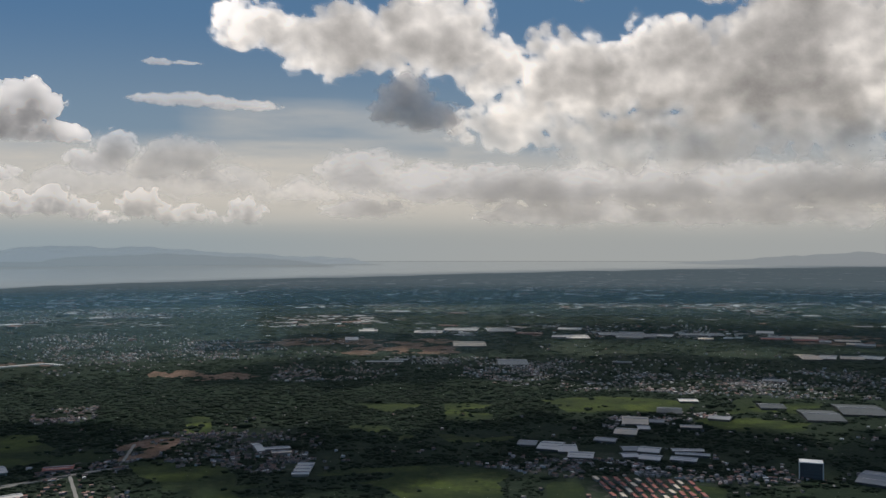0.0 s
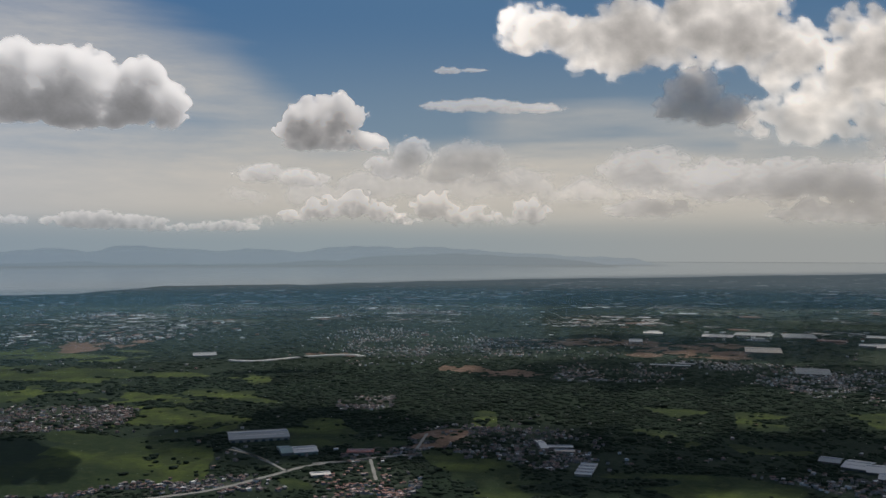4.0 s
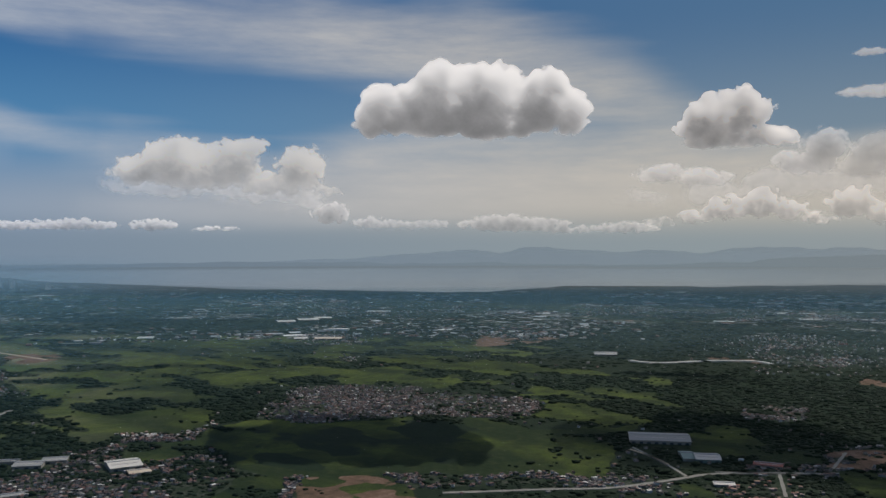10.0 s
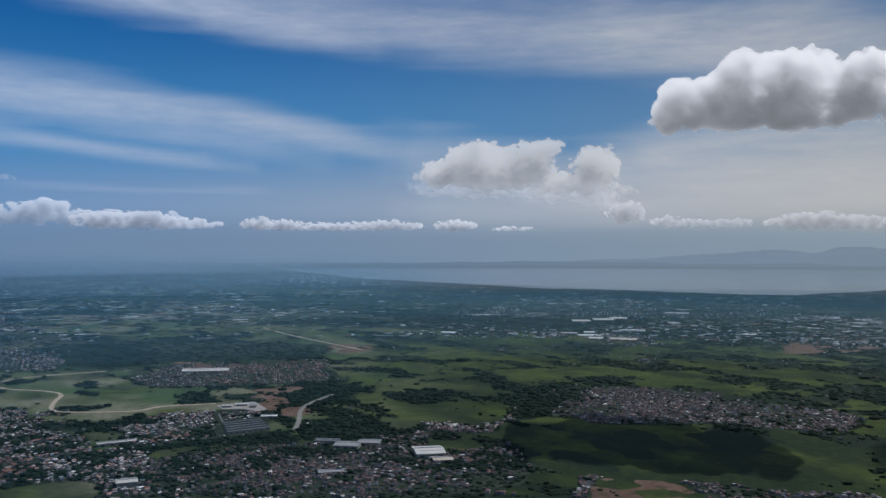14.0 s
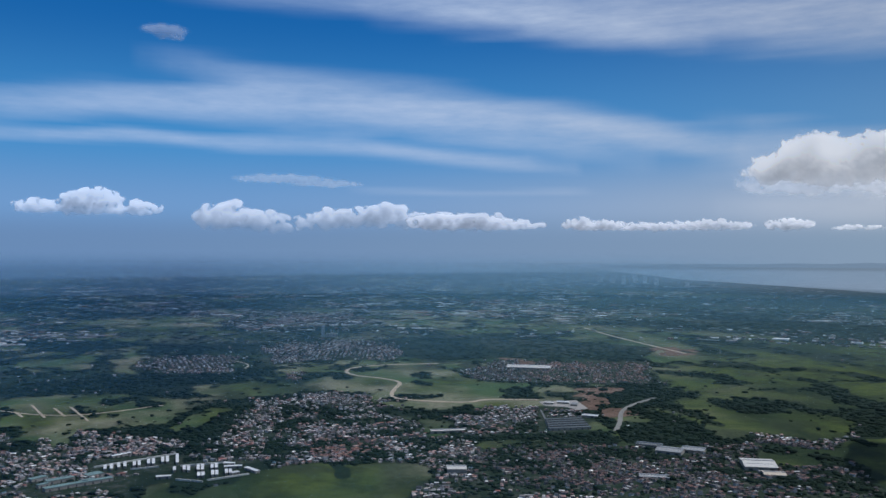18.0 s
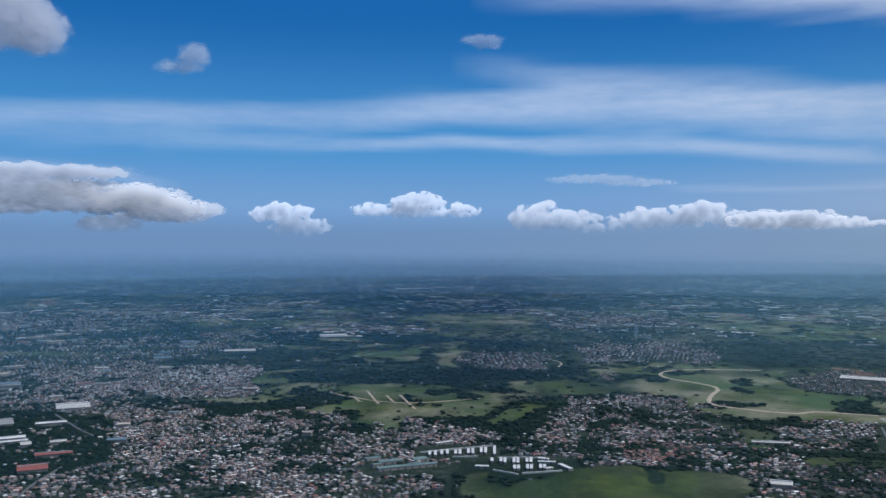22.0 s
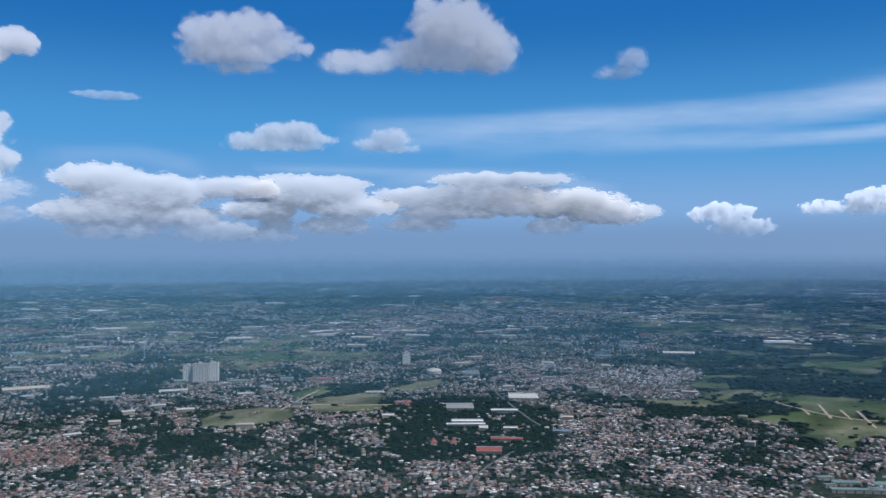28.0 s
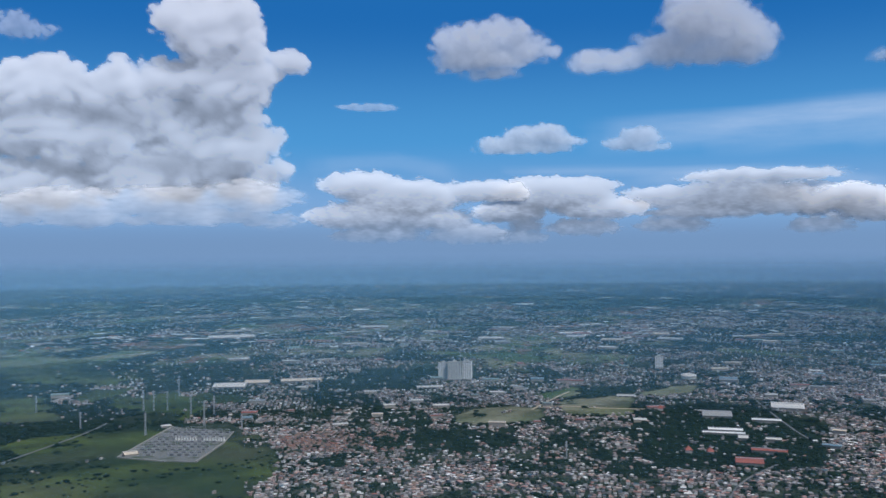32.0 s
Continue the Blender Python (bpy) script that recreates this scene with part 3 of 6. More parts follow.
M_ROOF, M_RED, M_SHADED, M_WALL = make_roofs(), make_red_roofs(), make_shaded_roofs(), make_walls()
M_LEAF = make_leaves("foliage", [(0.0, (0.004, 0.010, 0.006)), (0.4, (0.0065, 0.0155, 0.0085)), (0.75, (0.011, 0.025, 0.012)), (1.0, (0.022, 0.040, 0.016))], 1)
M_BARK = make_plain("bark", (0.12, 0.09, 0.06), 0.9)
M_WHITE = make_plain("white_metal_roof", (0.50, 0.48, 0.44), 0.75, 0.0, 0.18, 0.05)
M_GREYROOF = make_plain("grey_metal_roof", (0.25, 0.255, 0.25), 0.8, 0.0, 0.22, 0.06)
M_BLUEROOF = make_plain("blue_metal_roof", (0.13, 0.21, 0.26), 0.5, 0.0, 0.2, 0.06)
M_SLATE = make_plain("dark_grey_roof", (0.075, 0.085, 0.09), 0.9, 0.0, 0.3, 0.06)
M_GREENROOF = make_plain("green_metal_roof", (0.16, 0.23, 0.21), 0.5, 0.0, 0.2, 0.06)
M_TERRA = make_plain("terracotta_roof", (0.26, 0.085, 0.065), 0.75, 0.0, 0.3, 0.2)
M_TAN = make_plain("tan_roof", (0.52, 0.44, 0.34), 0.7, 0.0, 0.25, 0.1)
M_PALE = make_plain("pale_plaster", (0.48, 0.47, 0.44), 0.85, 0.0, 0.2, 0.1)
M_CONC = make_plain("concrete", (0.30, 0.28, 0.25), 0.9, 0.0, 0.25, 0.08)
# hall walls: shade on their fronts is put into this darker colour
M_DIMWALL = make_plain("shaded_metal_wall", (0.10, 0.095, 0.085), 0.85, 0.0, 0.3, 0.1)
M_DARK = make_plain("dark_openings", (0.06, 0.065, 0.07), 0.5, 0.0, 0.3, 0.2)
M_YARD = make_plain("weathered_yard_steel", (0.16, 0.16, 0.18), 0.6, 0.2, 0.3, 0.4)
M_STEEL = make_plain("galvanised_steel", (0.38, 0.39, 0.41), 0.5, 0.4, 0.2, 0.4)
M_ROAD = make_plain("pale_concrete_road", (0.23, 0.22, 0.195), 0.9, 0.0, 0.3, 0.03)
M_STREET = make_plain("grey_asphalt_street", (0.13, 0.13, 0.13), 0.9, 0.0, 0.3, 0.03)
M_DIRT = make_plain("dirt_track", (0.40, 0.33, 0.24), 0.95, 0.0, 0.3, 0.03)
M_NEWROOF = make_plain("fresh_white_roof", (0.60, 0.60, 0.58), 0.6, 0.0, 0.12, 0.2)


def make_gravel():
    """Grey gravel with worn pale lanes and weeds."""
    m = Mat("grey_gravel")
    co = obj_coords(m)
    c = m.mix(m.noise(0.25, 5, 0.7, co), (0.07, 0.075, 0.075, 1), (0.20, 0.20, 0.195, 1))
    c = m.mix(m.remap(m.noise(0.035, 4, 0.6, co), 0.5, 0.62, 0, 0.75), c, (0.035, 0.055, 0.022, 1))
    return m.surface(c, 0.95, 0, m.noise(0.6, 3, 0.6, co), 0.4, 0.3, 0.1)


M_GRAVEL = make_gravel()


def make_ground():
    m = Mat("land")
    co = m.n("CombineXYZ", {0: m.attr("east_of"), 1: m.attr("north_of")}).outputs[0]
    fine = m.noise(0.09, 6, 0.65, co)
    mid = m.noise(0.018, 5, 0.6, co)
    big = m.noise(0.0035, 4, 0.55, co)
    scrub = m.ramp(m.math("ADD", m.math("MULTIPLY", fine, 0.6), m.math("MULTIPLY", mid, 0.4)),
                   [(0.30, (0.006, 0.013, 0.007)), (0.50, (0.010, 0.020, 0.010)), (0.62, (0.017, 0.027, 0.013)), (0.75, (0.034, 0.036, 0.020))])
    tone = m.attr("tone")
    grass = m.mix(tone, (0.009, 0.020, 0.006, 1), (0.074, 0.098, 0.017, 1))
    rows = m.noise(0.045, 6, 0.7, m.n("Mapping", {"Vector": co, "Scale": (1.0, 0.55, 1.0), "Rotation": (0, 0, 0.5)}).outputs[0])
    grass = m.mix(m.remap(rows, 0.46, 0.6, 0, 0.6), grass, (0.016, 0.030, 0.010, 1))
    grass = m.mix(m.remap(rows, 0.44, 0.3, 0, 0.4), grass, (0.085, 0.10, 0.028, 1))
    grass = m.mix(m.remap(mid, 0.48, 0.6, 0, 0.65), grass, (0.014, 0.025, 0.009, 1))
    grass = m.mix(m.remap(m.noise(0.35, 4, 0.7, co), 0.42, 0.62, 0, 0.55), grass, (0.014, 0.026, 0.009, 1))
    grass = m.mix(m.remap(fine, 0.5, 0.72, 0, 0.5), grass, (0.042, 0.050, 0.018, 1))
    grass = m.mix(m.remap(big, 0.5, 0.66, 0, 0.45), grass, (0.015, 0.028, 0.009, 1))
    town = m.ramp(fine, [(0.34, (0.010, 0.021, 0.010)), (0.48, (0.018, 0.030, 0.016)), (0.6, (0.042, 0.048, 0.036)), (0.72, (0.11, 0.10, 0.088))])
    earth = m.ramp(m.math("ADD", m.math("MULTIPLY", fine, 0.5), m.math("MULTIPLY", mid, 0.5)),
                   [(0.35, (0.055, 0.042, 0.026)), (0.5, (0.12, 0.075, 0.052)), (0.65, (0.21, 0.15, 0.115))])
    edge = m.math("MULTIPLY", m.math("SUBTRACT", mid, 0.5), 1.3)

    def mask(name):
        return m.remap(m.math("ADD", m.attr(name), edge), 0.42, 0.58)
    scrub = m.mix(m.attr("wood"), scrub, m.mix(m.remap(m.math("ADD", m.math("MULTIPLY", fine, 0.5), m.math("MULTIPLY", mid, 0.5)), 0.35, 0.65), (0.005, 0.012, 0.006, 1), (0.012, 0.026, 0.011, 1)))
    c = m.mix(mask("field"), scrub, grass)
    c = m.mix(m.math("MULTIPLY", m.attr("dry"), m.remap(fine, 0.3, 0.6, 0.45, 0.9)), c, m.mix(m.remap(m.noise(0.006, 2, 0.5, co), 0.4, 0.6), (0.058, 0.102, 0.042, 1), (0.22, 0.21, 0.145, 1)))
    c = m.mix(mask("town"), c, town)
    c = m.mix(mask("bare"), c, earth)
    return m.surface(c, 0.95, 0, fine, 0.5, 2.0, 0.1)


def make_water():
    m = Mat("lake_water")
    co = obj_coords(m)
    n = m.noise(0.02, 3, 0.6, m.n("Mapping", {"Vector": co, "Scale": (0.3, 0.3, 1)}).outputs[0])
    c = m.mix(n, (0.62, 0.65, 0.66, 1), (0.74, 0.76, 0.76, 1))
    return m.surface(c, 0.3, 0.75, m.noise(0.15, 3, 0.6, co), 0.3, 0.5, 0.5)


def make_cloud():
    """Cloud: a scattering veil lit by sun and sky from either side, its own shading baked into its colour."""
    m = Mat("cloud")
    where = m.n("CombineXYZ", {0: m.attr("across"), 1: m.attr("up"), 2: m.attr("seed")}).outputs[0]
    n = m.math("SUBTRACT", m.noise(5.0, 4, 0.6, where), 0.5)
    d = m.math("ADD", m.attr("dens"), m.math("MULTIPLY", n, 0.17))
    edge = m.remap(d, 0.08, 0.6)
    alpha = m.math("MULTIPLY", m.math("MAXIMUM", m.math("MULTIPLY", edge, m.attr("dens")), m.remap(m.attr("dens"), 0.6, 0.95)), m.attr("opacity"), True)
    tone = m.math("ADD", m.attr("baked_light"), m.math("MULTIPLY", n, 0.05), True)
    col = m.mix(tone, (0.0, 0.0, 0.0, 1), m.attr("hue", 0))
    up = m.n("CombineXYZ", {2: 1.0}).outputs[0]
    down = m.n("CombineXYZ", {2: -1.0}).outputs[0]
    dif = m.n("BsdfDiffuse", {"Color": col, "Normal": up})
    tra = m.n("BsdfTranslucent", {"Color": col, "Normal": down})
    mixed = m.n("AddShader", {0: dif.outputs[0], 1: tra.outputs[0]})
    clear = m.n("BsdfTransparent")
    end = m.n("MixShader", {0: alpha, 1: clear.outputs[0], 2: mixed.outputs[0]})
    m.t.links.new(end.outputs[0], m.out.inputs[0])
    return m.m


def make_sky():
    """Sky far behind everything: blue air, haze towards the horizon and high thin ice cloud."""
    m = Mat("sky_air")
    air = m.attr("air", 0)
    co = obj_coords(m)
    fib = m.noise(0.006, 6, 0.65, m.n("Mapping", {"Vector": co, "Scale": (0.5, 0.5, 3.0)}).outputs[0])
    f = m.math("MULTIPLY", m.attr("cirrus"), m.remap(fib, 0.3, 0.7, 0.75, 1.15), True)
    c = m.mix(f, air, m.attr("veil", 0))
    e = m.n("Emission", {"Color": c, "Strength": 1.0})
    m.t.links.new(e.outputs[0], m.out.inputs[0])
    return m.m


def make_glowing_haze():
    """Haze before the horizon, painted as a glow on the backdrop; no lamp."""
    m = Mat("glowing_haze")
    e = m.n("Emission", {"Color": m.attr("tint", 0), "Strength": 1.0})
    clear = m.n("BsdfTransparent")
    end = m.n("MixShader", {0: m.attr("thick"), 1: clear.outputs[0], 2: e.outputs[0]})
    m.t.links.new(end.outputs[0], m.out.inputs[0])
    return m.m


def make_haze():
    """Thin haze put onto see-through rings as a tint, lit by sun and sky."""
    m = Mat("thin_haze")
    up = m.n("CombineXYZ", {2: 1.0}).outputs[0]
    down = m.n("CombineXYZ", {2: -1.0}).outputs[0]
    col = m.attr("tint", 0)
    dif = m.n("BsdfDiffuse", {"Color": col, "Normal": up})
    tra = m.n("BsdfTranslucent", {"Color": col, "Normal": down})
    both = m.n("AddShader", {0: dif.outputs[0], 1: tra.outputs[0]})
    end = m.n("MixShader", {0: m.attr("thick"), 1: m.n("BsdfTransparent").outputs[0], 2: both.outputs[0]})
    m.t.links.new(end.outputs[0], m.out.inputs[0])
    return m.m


M_LAND, M_WATER, M_CLOUD, M_SKY = make_ground(), make_water(), make_cloud(), make_sky()
M_FARHAZE, M_HAZE = make_glowing_haze(), make_haze()
# far shores: distance haze is put into these base colours, palest for the peaks
M_HILL = make_plain("haze_blue_hills", (0.17, 0.27, 0.34), 1.0, 0.0, 0.2, 0.004)
M_ISLE = make_plain("haze_blue_island", (0.10, 0.17, 0.22), 1.0, 0.0, 0.2, 0.004)
M_PEAKS = make_plain("haze_pale_peaks", (0.60, 0.70, 0.75), 1.0, 0.0, 0.2, 0.004)

# ---- sky ----
def polyline_distance(b, e, pts):
    """Distance in degrees from a bent line, and how far along it, from 0 to 1."""
    best = np.full(b.shape, 1e9)
    along = np.zeros(b.shape)
    n = len(pts) - 1
    for k in range(n):
        (ax, ay), (bx, by) = pts[k], pts[k + 1]
        dx, dy = bx - ax, by - ay
        t = np.clip(((b - ax) * dx + (e - ay) * dy) / (dx * dx + dy * dy), 0, 1)
        d = np.hypot(b - ax - t * dx, (e - ay - t * dy))
        near = d < best
        best = np.where(near, d, best)
        along = np.where(near, (k + t) / n, along)
    return best, along


def build_sky():
    bs = np.arange(0, 360, 0.6)
    es = np.concatenate([np.arange(-2.0, 17, 0.25), np.arange(17, 18.3, 0.6)])
    E, B = np.meshgrid(es, bs, indexing="ij")
    rad = 4940.0
    x, y = -np.sin(np.radians(B)) * rad, np.cos(np.radians(B)) * rad
    z = EYE + np.tan(np.radians(E)) * rad
    bb = np.where(B > 230, B - 360, B)
    away = smooth(15, 95, np.abs((bb - HAZE_BEARING + 180) % 360 - 180) - 25)
    away = away[..., None]
    late = smooth(25, 108, np.abs((bb - HAZE_BEARING + 180) % 360 - 180) - 25)[..., None]
    top = (1 - away) * np.array((0.105, 0.215, 0.375)) + away * np.array((0.018, 0.136, 0.395))
    mid = (1 - away) * np.array((0.24, 0.33, 0.42)) + away * np.array((0.080, 0.295, 0.585))
    low = (1 - late) * np.array((0.60, 0.57, 0.51)) + late * np.array((0.20, 0.36, 0.60))
    warm = 1 - smooth(-8, 28, bb)[..., None]
    hor = (1 - late) * (np.array((0.36, 0.415, 0.435)) + warm * np.array((0.07, 0.025, -0.02))) + late * np.array((0.172, 0.283, 0.462))
    e3 = E[..., None]
    col = hor + (low - hor) * smooth(0.3, 2.6, e3)
    col = col + (mid - col) * smooth(2.5, 7.5, e3)
    col = col + (top - col) * smooth(6, 15.5, e3)
    cir = np.zeros_like(B)
    wob = 1.2 * fbm(B / 14, E / 7, 3, 3)
    fibre = fbm(B / 9, E * 1.7 + B * 0.05, 4, 21)
    for width, weight, pts in STREAKS:
        d, s = polyline_distance(bb, E + 0.35 * wob, pts)
        ends = smooth(0.0, 0.12, s) * (1 - smooth(0.88, 1.0, s))
        v = (0.88 - 0.03 * away[..., 0] - 0.36 * smooth(84, 108, bb)) * weight * (1 - smooth(0.15, 1.4, d / width * (1 + 0.35 * fibre))) * (0.4 + 0.6 * ends)
        cir = 1 - (1 - cir) * (1 - np.clip(v, 0, 1))
    veil = (1 - late) * np.array((0.68, 0.64, 0.58)) + late * np.array((0.50, 0.60, 0.77))
    me = mesh_from("sky", np.stack([x, y, z], -1).reshape(-1, 3), grid_faces(len(es), len(bs), True), [M_SKY], smooth_shade=True)
    colours(me, "air", col.reshape(-1, 3))
    colours(me, "veil", np.broadcast_to(veil, col.shape).reshape(-1, 3))
    attribute(me, "cirrus", cir)
    tagged(new("backdrop", me), "hazy blue tropical sky with streaks of thin white cirrus", "sky", kind="structure")


CLOUD_LABELS = {
    "hero": "large white cumulus cloud with a flat grey base", "second": "rounded white cumulus cloud with a shaded side",
    "deck": "broad bank of grey and white cumulus with bright rims", "deck low": "hazy grey cloud deck low over the lake",
    "dome veil": "soft cream cloud bank low in the haze", "dome bank": "soft cream cloud bank low in the haze", "dome skirt": "soft cream cloud bank low in the haze", "dark": "dark grey shaded cloud before a bright cloud bank", "towers": "cream towering cumulus heads over the lake",
    "giant": "towering white cumulus with grey shaded layers", "giant low": "pale grey cloud layer low over the plain",
}


def blurred(a, sigma):
    """A soft copy of an array, by three box means."""
    w = max(1, int(round(sigma * 1.0)))
    for _ in range(3):
        for axis in (0, 1):
            pad = [(0, 0), (0, 0)]
            pad[axis] = (w + 1, w)
            c = np.cumsum(np.pad(a, pad, mode="edge"), axis=axis)
            n = a.shape[axis]
            hi = np.take(c, np.arange(2 * w + 1, 2 * w + 1 + n), axis=axis)
            lo = np.take(c, np.arange(0, n), axis=axis)
            a = (hi - lo) / (2 * w + 1)
    return a


def noise_block(size, low, high, seed):
    """A block of smooth random values that tiles, with waves of low to high cycles a side."""
    rng = np.random.default_rng(seed)
    f = np.fft.fftfreq(size, 1 / size)
    k = np.sqrt(f[:, None, None] ** 2 + f[None, :, None] ** 2 + f[None, None, :] ** 2)
    g = np.fft.fftn(rng.normal(size=(size,) * 3)) * np.exp(-((k - (low + high) / 2) / (high - low)) ** 2)
    g = np.real(np.fft.ifftn(g))
    return (g / g.std()).astype(np.float32)


BLOCK = noise_block(64, 3, 7, 4)


def sample(x, y, z):
    """The noise block read at any place, once round for every unit."""
    out = 0.0
    c = [np.asarray(v, dtype=np.float32) * 64 for v in (x, y, z)]
    i = [np.floor(v).astype(np.int32) for v in c]
    f = [v - w for v, w in zip(c, i)]
    for a in (0, 1):
        for b_ in (0, 1):
            for d in (0, 1):
                w = (f[0] if a else 1 - f[0]) * (f[1] if b_ else 1 - f[1]) * (f[2] if d else 1 - f[2])
                out = out + w * BLOCK[(i[0] + a) & 63, (i[1] + b_) & 63, (i[2] + d) & 63]
    return out


def shifted(a, dy, dx, dz):
    """A block moved by whole cells, edges filled with nothing."""
    out = np.zeros_like(a)
    def cut(n, k):
        return (slice(max(0, -k), n - max(0, k)), slice(max(0, k), n - max(0, -k)))
    (ty, sy), (tx, sx), (tz, sz) = cut(a.shape[0], dy), cut(a.shape[1], dx), cut(a.shape[2], dz)
    if ty.stop <= ty.start or tx.stop <= tx.start or tz.stop <= tz.start:
        return out
    out[ty, tx, tz] = a[sy, sx, sz]
    return out


def build_cloud(kind, dist, depth, lobes, seed):
    """A cloud grown as a block of billowing density; its face is kept as a relief, with opacity and baked sun shading.
    """
    far = dist > 4000
    b0 = min(l[0] - l[2] for l in lobes)
    b1 = max(l[0] + l[2] for l in lobes)
    e0 = min(l[1] - l[3] for l in lobes)
    e1 = max(l[1] + l[3] for l in lobes)
    size = min(b1 - b0, (e1 - e0) * 2)
    unit = float(np.median([l[3] for l in lobes]))
    pad = 0.45 * unit + 0.2
    step = max(0.06, min(0.13, size / 120))
    bs = np.arange(b0 - pad, b1 + pad, step)
    es = np.arange(e0 - pad, e1 + pad, step)
    nz = 22
    zs = np.linspace(-1.25, 1.25, nz) * max(l[3] for l in lobes)
    dz = zs[1] - zs[0]
    E, B, Z = np.meshgrid(es, bs, zs, indexing="ij")
    off = seed * 0.137
    f = 0.12 / unit * CLOUD_FINE.get(kind, 1.0)
    strata = CLOUD_STRATA.get(kind, 1.0)
    puff = BILLOW.get(kind, 1.0)
    warp = 0.2 * unit
    wB = B + warp * sample(B * f * 0.5 + off, E * f * 0.5, Z * f * 0.5)
    wE = E + warp * 0.7 * sample(B * f * 0.5, E * f * 0.5 + off, Z * f * 0.5)
    field = np.full(B.shape, -4.0, dtype=np.float32)
    for cb, ce, rb, re in lobes:
        dy = (wE - ce) / re
        dy = np.where(dy < 0, dy * 1.25, dy)
        q = ((wB - cb) / rb) ** 2 + dy ** 2 + (Z / (0.35 * rb + 0.65 * re)) ** 2
        field = np.maximum(field, 1 - q)
    field = field + CLOUD_SWELL.get(kind[:3], 0.0)
    near = smooth(-0.45, 0.1, field).astype(np.float32)
    field = field + CLOUD_HEADS.get(kind[:3], 0.0) * near * (sample(B * f * 1.1 + off, E * f * 0.9, Z * f) - 0.15)
    for k, amp in enumerate((0.55, 0.28, 0.12, 0.05)):
        g = f * 2.0 ** k
        n = np.abs(sample(B * g / strata ** 0.5 + off + 0.31 * k, E * g * 1.1 * strata - 0.17 * k, Z * g + 0.53 * k))
        field = field + puff * amp * (n - 0.8) * near
    field = field + 0.22 * puff * near
    base = smooth(e0 - 0.05 * (e1 - e0), e0 + 0.33 * (e1 - e0), E + 0.12 * (e1 - e0) * sample(B * f * 0.6, Z * f + off, E * 0.01)).astype(np.float32)
    field = field - CLOUD_BASE.get(kind[:3], 0.45) * (1 - base) * near
    if kind in CLOUD_FLAT:
        flat = e0 + CLOUD_FLAT[kind] * (e1 - e0) + 0.12 * unit * sample(B * f * 2, Z * f, 0 * B + off)
        field = field - 1.6 * near * (1 - smooth(flat - 0.12 * unit, flat + 0.12 * unit, E))
    density = np.clip(field * (0.45 + 0.55 * base) * SHARP.get(kind, SHARP.get(kind[:3], 1.5)), 0, 1).astype(np.float32)
    # light that reaches each cell from the sun
    mid = (b0 + b1) / 2
    turn = radians(SUN_BEARING - mid)
    high = radians(SUN_HEIGHT)
    way = (math.sin(high), math.cos(high) * math.sin(turn), math.cos(high) * math.cos(turn))
    tau = np.zeros_like(density)
    reach = 0.0
    stride = 0.10 * unit
    for k in range(14):
        reach += stride
        tau += stride * shifted(density, int(round(reach * way[0] / step)), int(round(reach * way[1] / step)), int(round(reach * way[2] / dz)))
        stride *= 1.22
    tau = tau * (CLOUD_THICK.get(kind, 2.2 if far else 3.0) / unit)
    patchy = sum(w * sample(B * f * g + 2 * off + g, E * f * g * 1.25, Z * f * g) for w, g in ((0.7, 0.4), (0.45, 0.9), (0.3, 2.0)))
    tau = tau * np.clip(1 + CLOUD_MOTTLE.get(kind[:3], 0.3) * patchy, 0.25, 2.4)
    for cb, ce, rb, re, much in CLOUD_GREYS.get(kind, ()):
        tau = tau + much * np.exp(-1.3 * (((wB - cb) / rb) ** 2 + ((wE - ce) / re) ** 2))
    lit = 0.50 * np.exp(-tau) + 0.30 * np.exp(-0.30 * tau) + 0.20 * np.exp(-0.08 * tau)
    height = np.clip((E - e0) / (e1 - e0), 0, 1)
    inner = SKY_SHARE * (0.7 + 0.3 * height) * (1 - 0.35 * density)
    glow = 0.92 * lit + inner
    passed = np.ones(density.shape[:2], dtype=np.float32)
    total = np.zeros_like(passed)
    front = np.zeros_like(passed)
    grain = dz * CLOUD_OPAQUE.get(kind, CLOUD_OPAQUE.get(kind[:3], 5.0)) / unit
    for k in range(nz):
        a = 1 - np.exp(-density[:, :, k] * grain)
        total += passed * a * glow[:, :, k]
        front += passed * a * zs[k]
        passed *= 1 - a
    alpha = 1 - passed
    shade = total / np.maximum(alpha, 1e-3)
    shade = np.where(alpha > 0.02, shade, 0.9)
    shade = 0.45 * shade + 0.55 * blurred(shade, CLOUD_BLUR.get(kind, 2))
    soft = CLOUD_SOFT.get(kind[:3], 0.0)
    if soft:
        alpha = alpha * smooth(e0 - 0.1 * (e1 - e0), e0 + soft * (e1 - e0), E[:, :, 0] + 0.15 * unit * sample(B[:, :, 0] * f, E[:, :, 0] * f + off, 0 * E[:, :, 0]))
    front = front / np.maximum(alpha, 1e-3) * (alpha > 0.05)
    front = blurred(front, 2)
    E, B, height = E[:, :, 0], B[:, :, 0], height[:, :, 0]
    if kind in CLOUD_LAYER:
        level = np.tan(np.radians(np.clip(E, 3.0, 40.0))) / CLOUD_LAYER[kind]
        dist = (level ** 4 + dist ** -4.0) ** -0.25
    rise = e1 - e0
    lean = CLOUD_LEAN.get(kind, 1.2 * float(np.mean(dist)) * math.radians(rise))
    relief = 0.06 * min(1.0, lean / 300) if far else 0.06
    rad = dist * (1 + relief * np.radians(front)) + lean * (E - e0) / rise
    x, y, z = -np.sin(np.radians(B)) * rad, np.cos(np.radians(B)) * rad, EYE + np.tan(np.radians(E)) * rad
    faces = grid_faces(len(es), len(bs))
    keep = (alpha.reshape(-1)[faces] > 0.03).any(1)
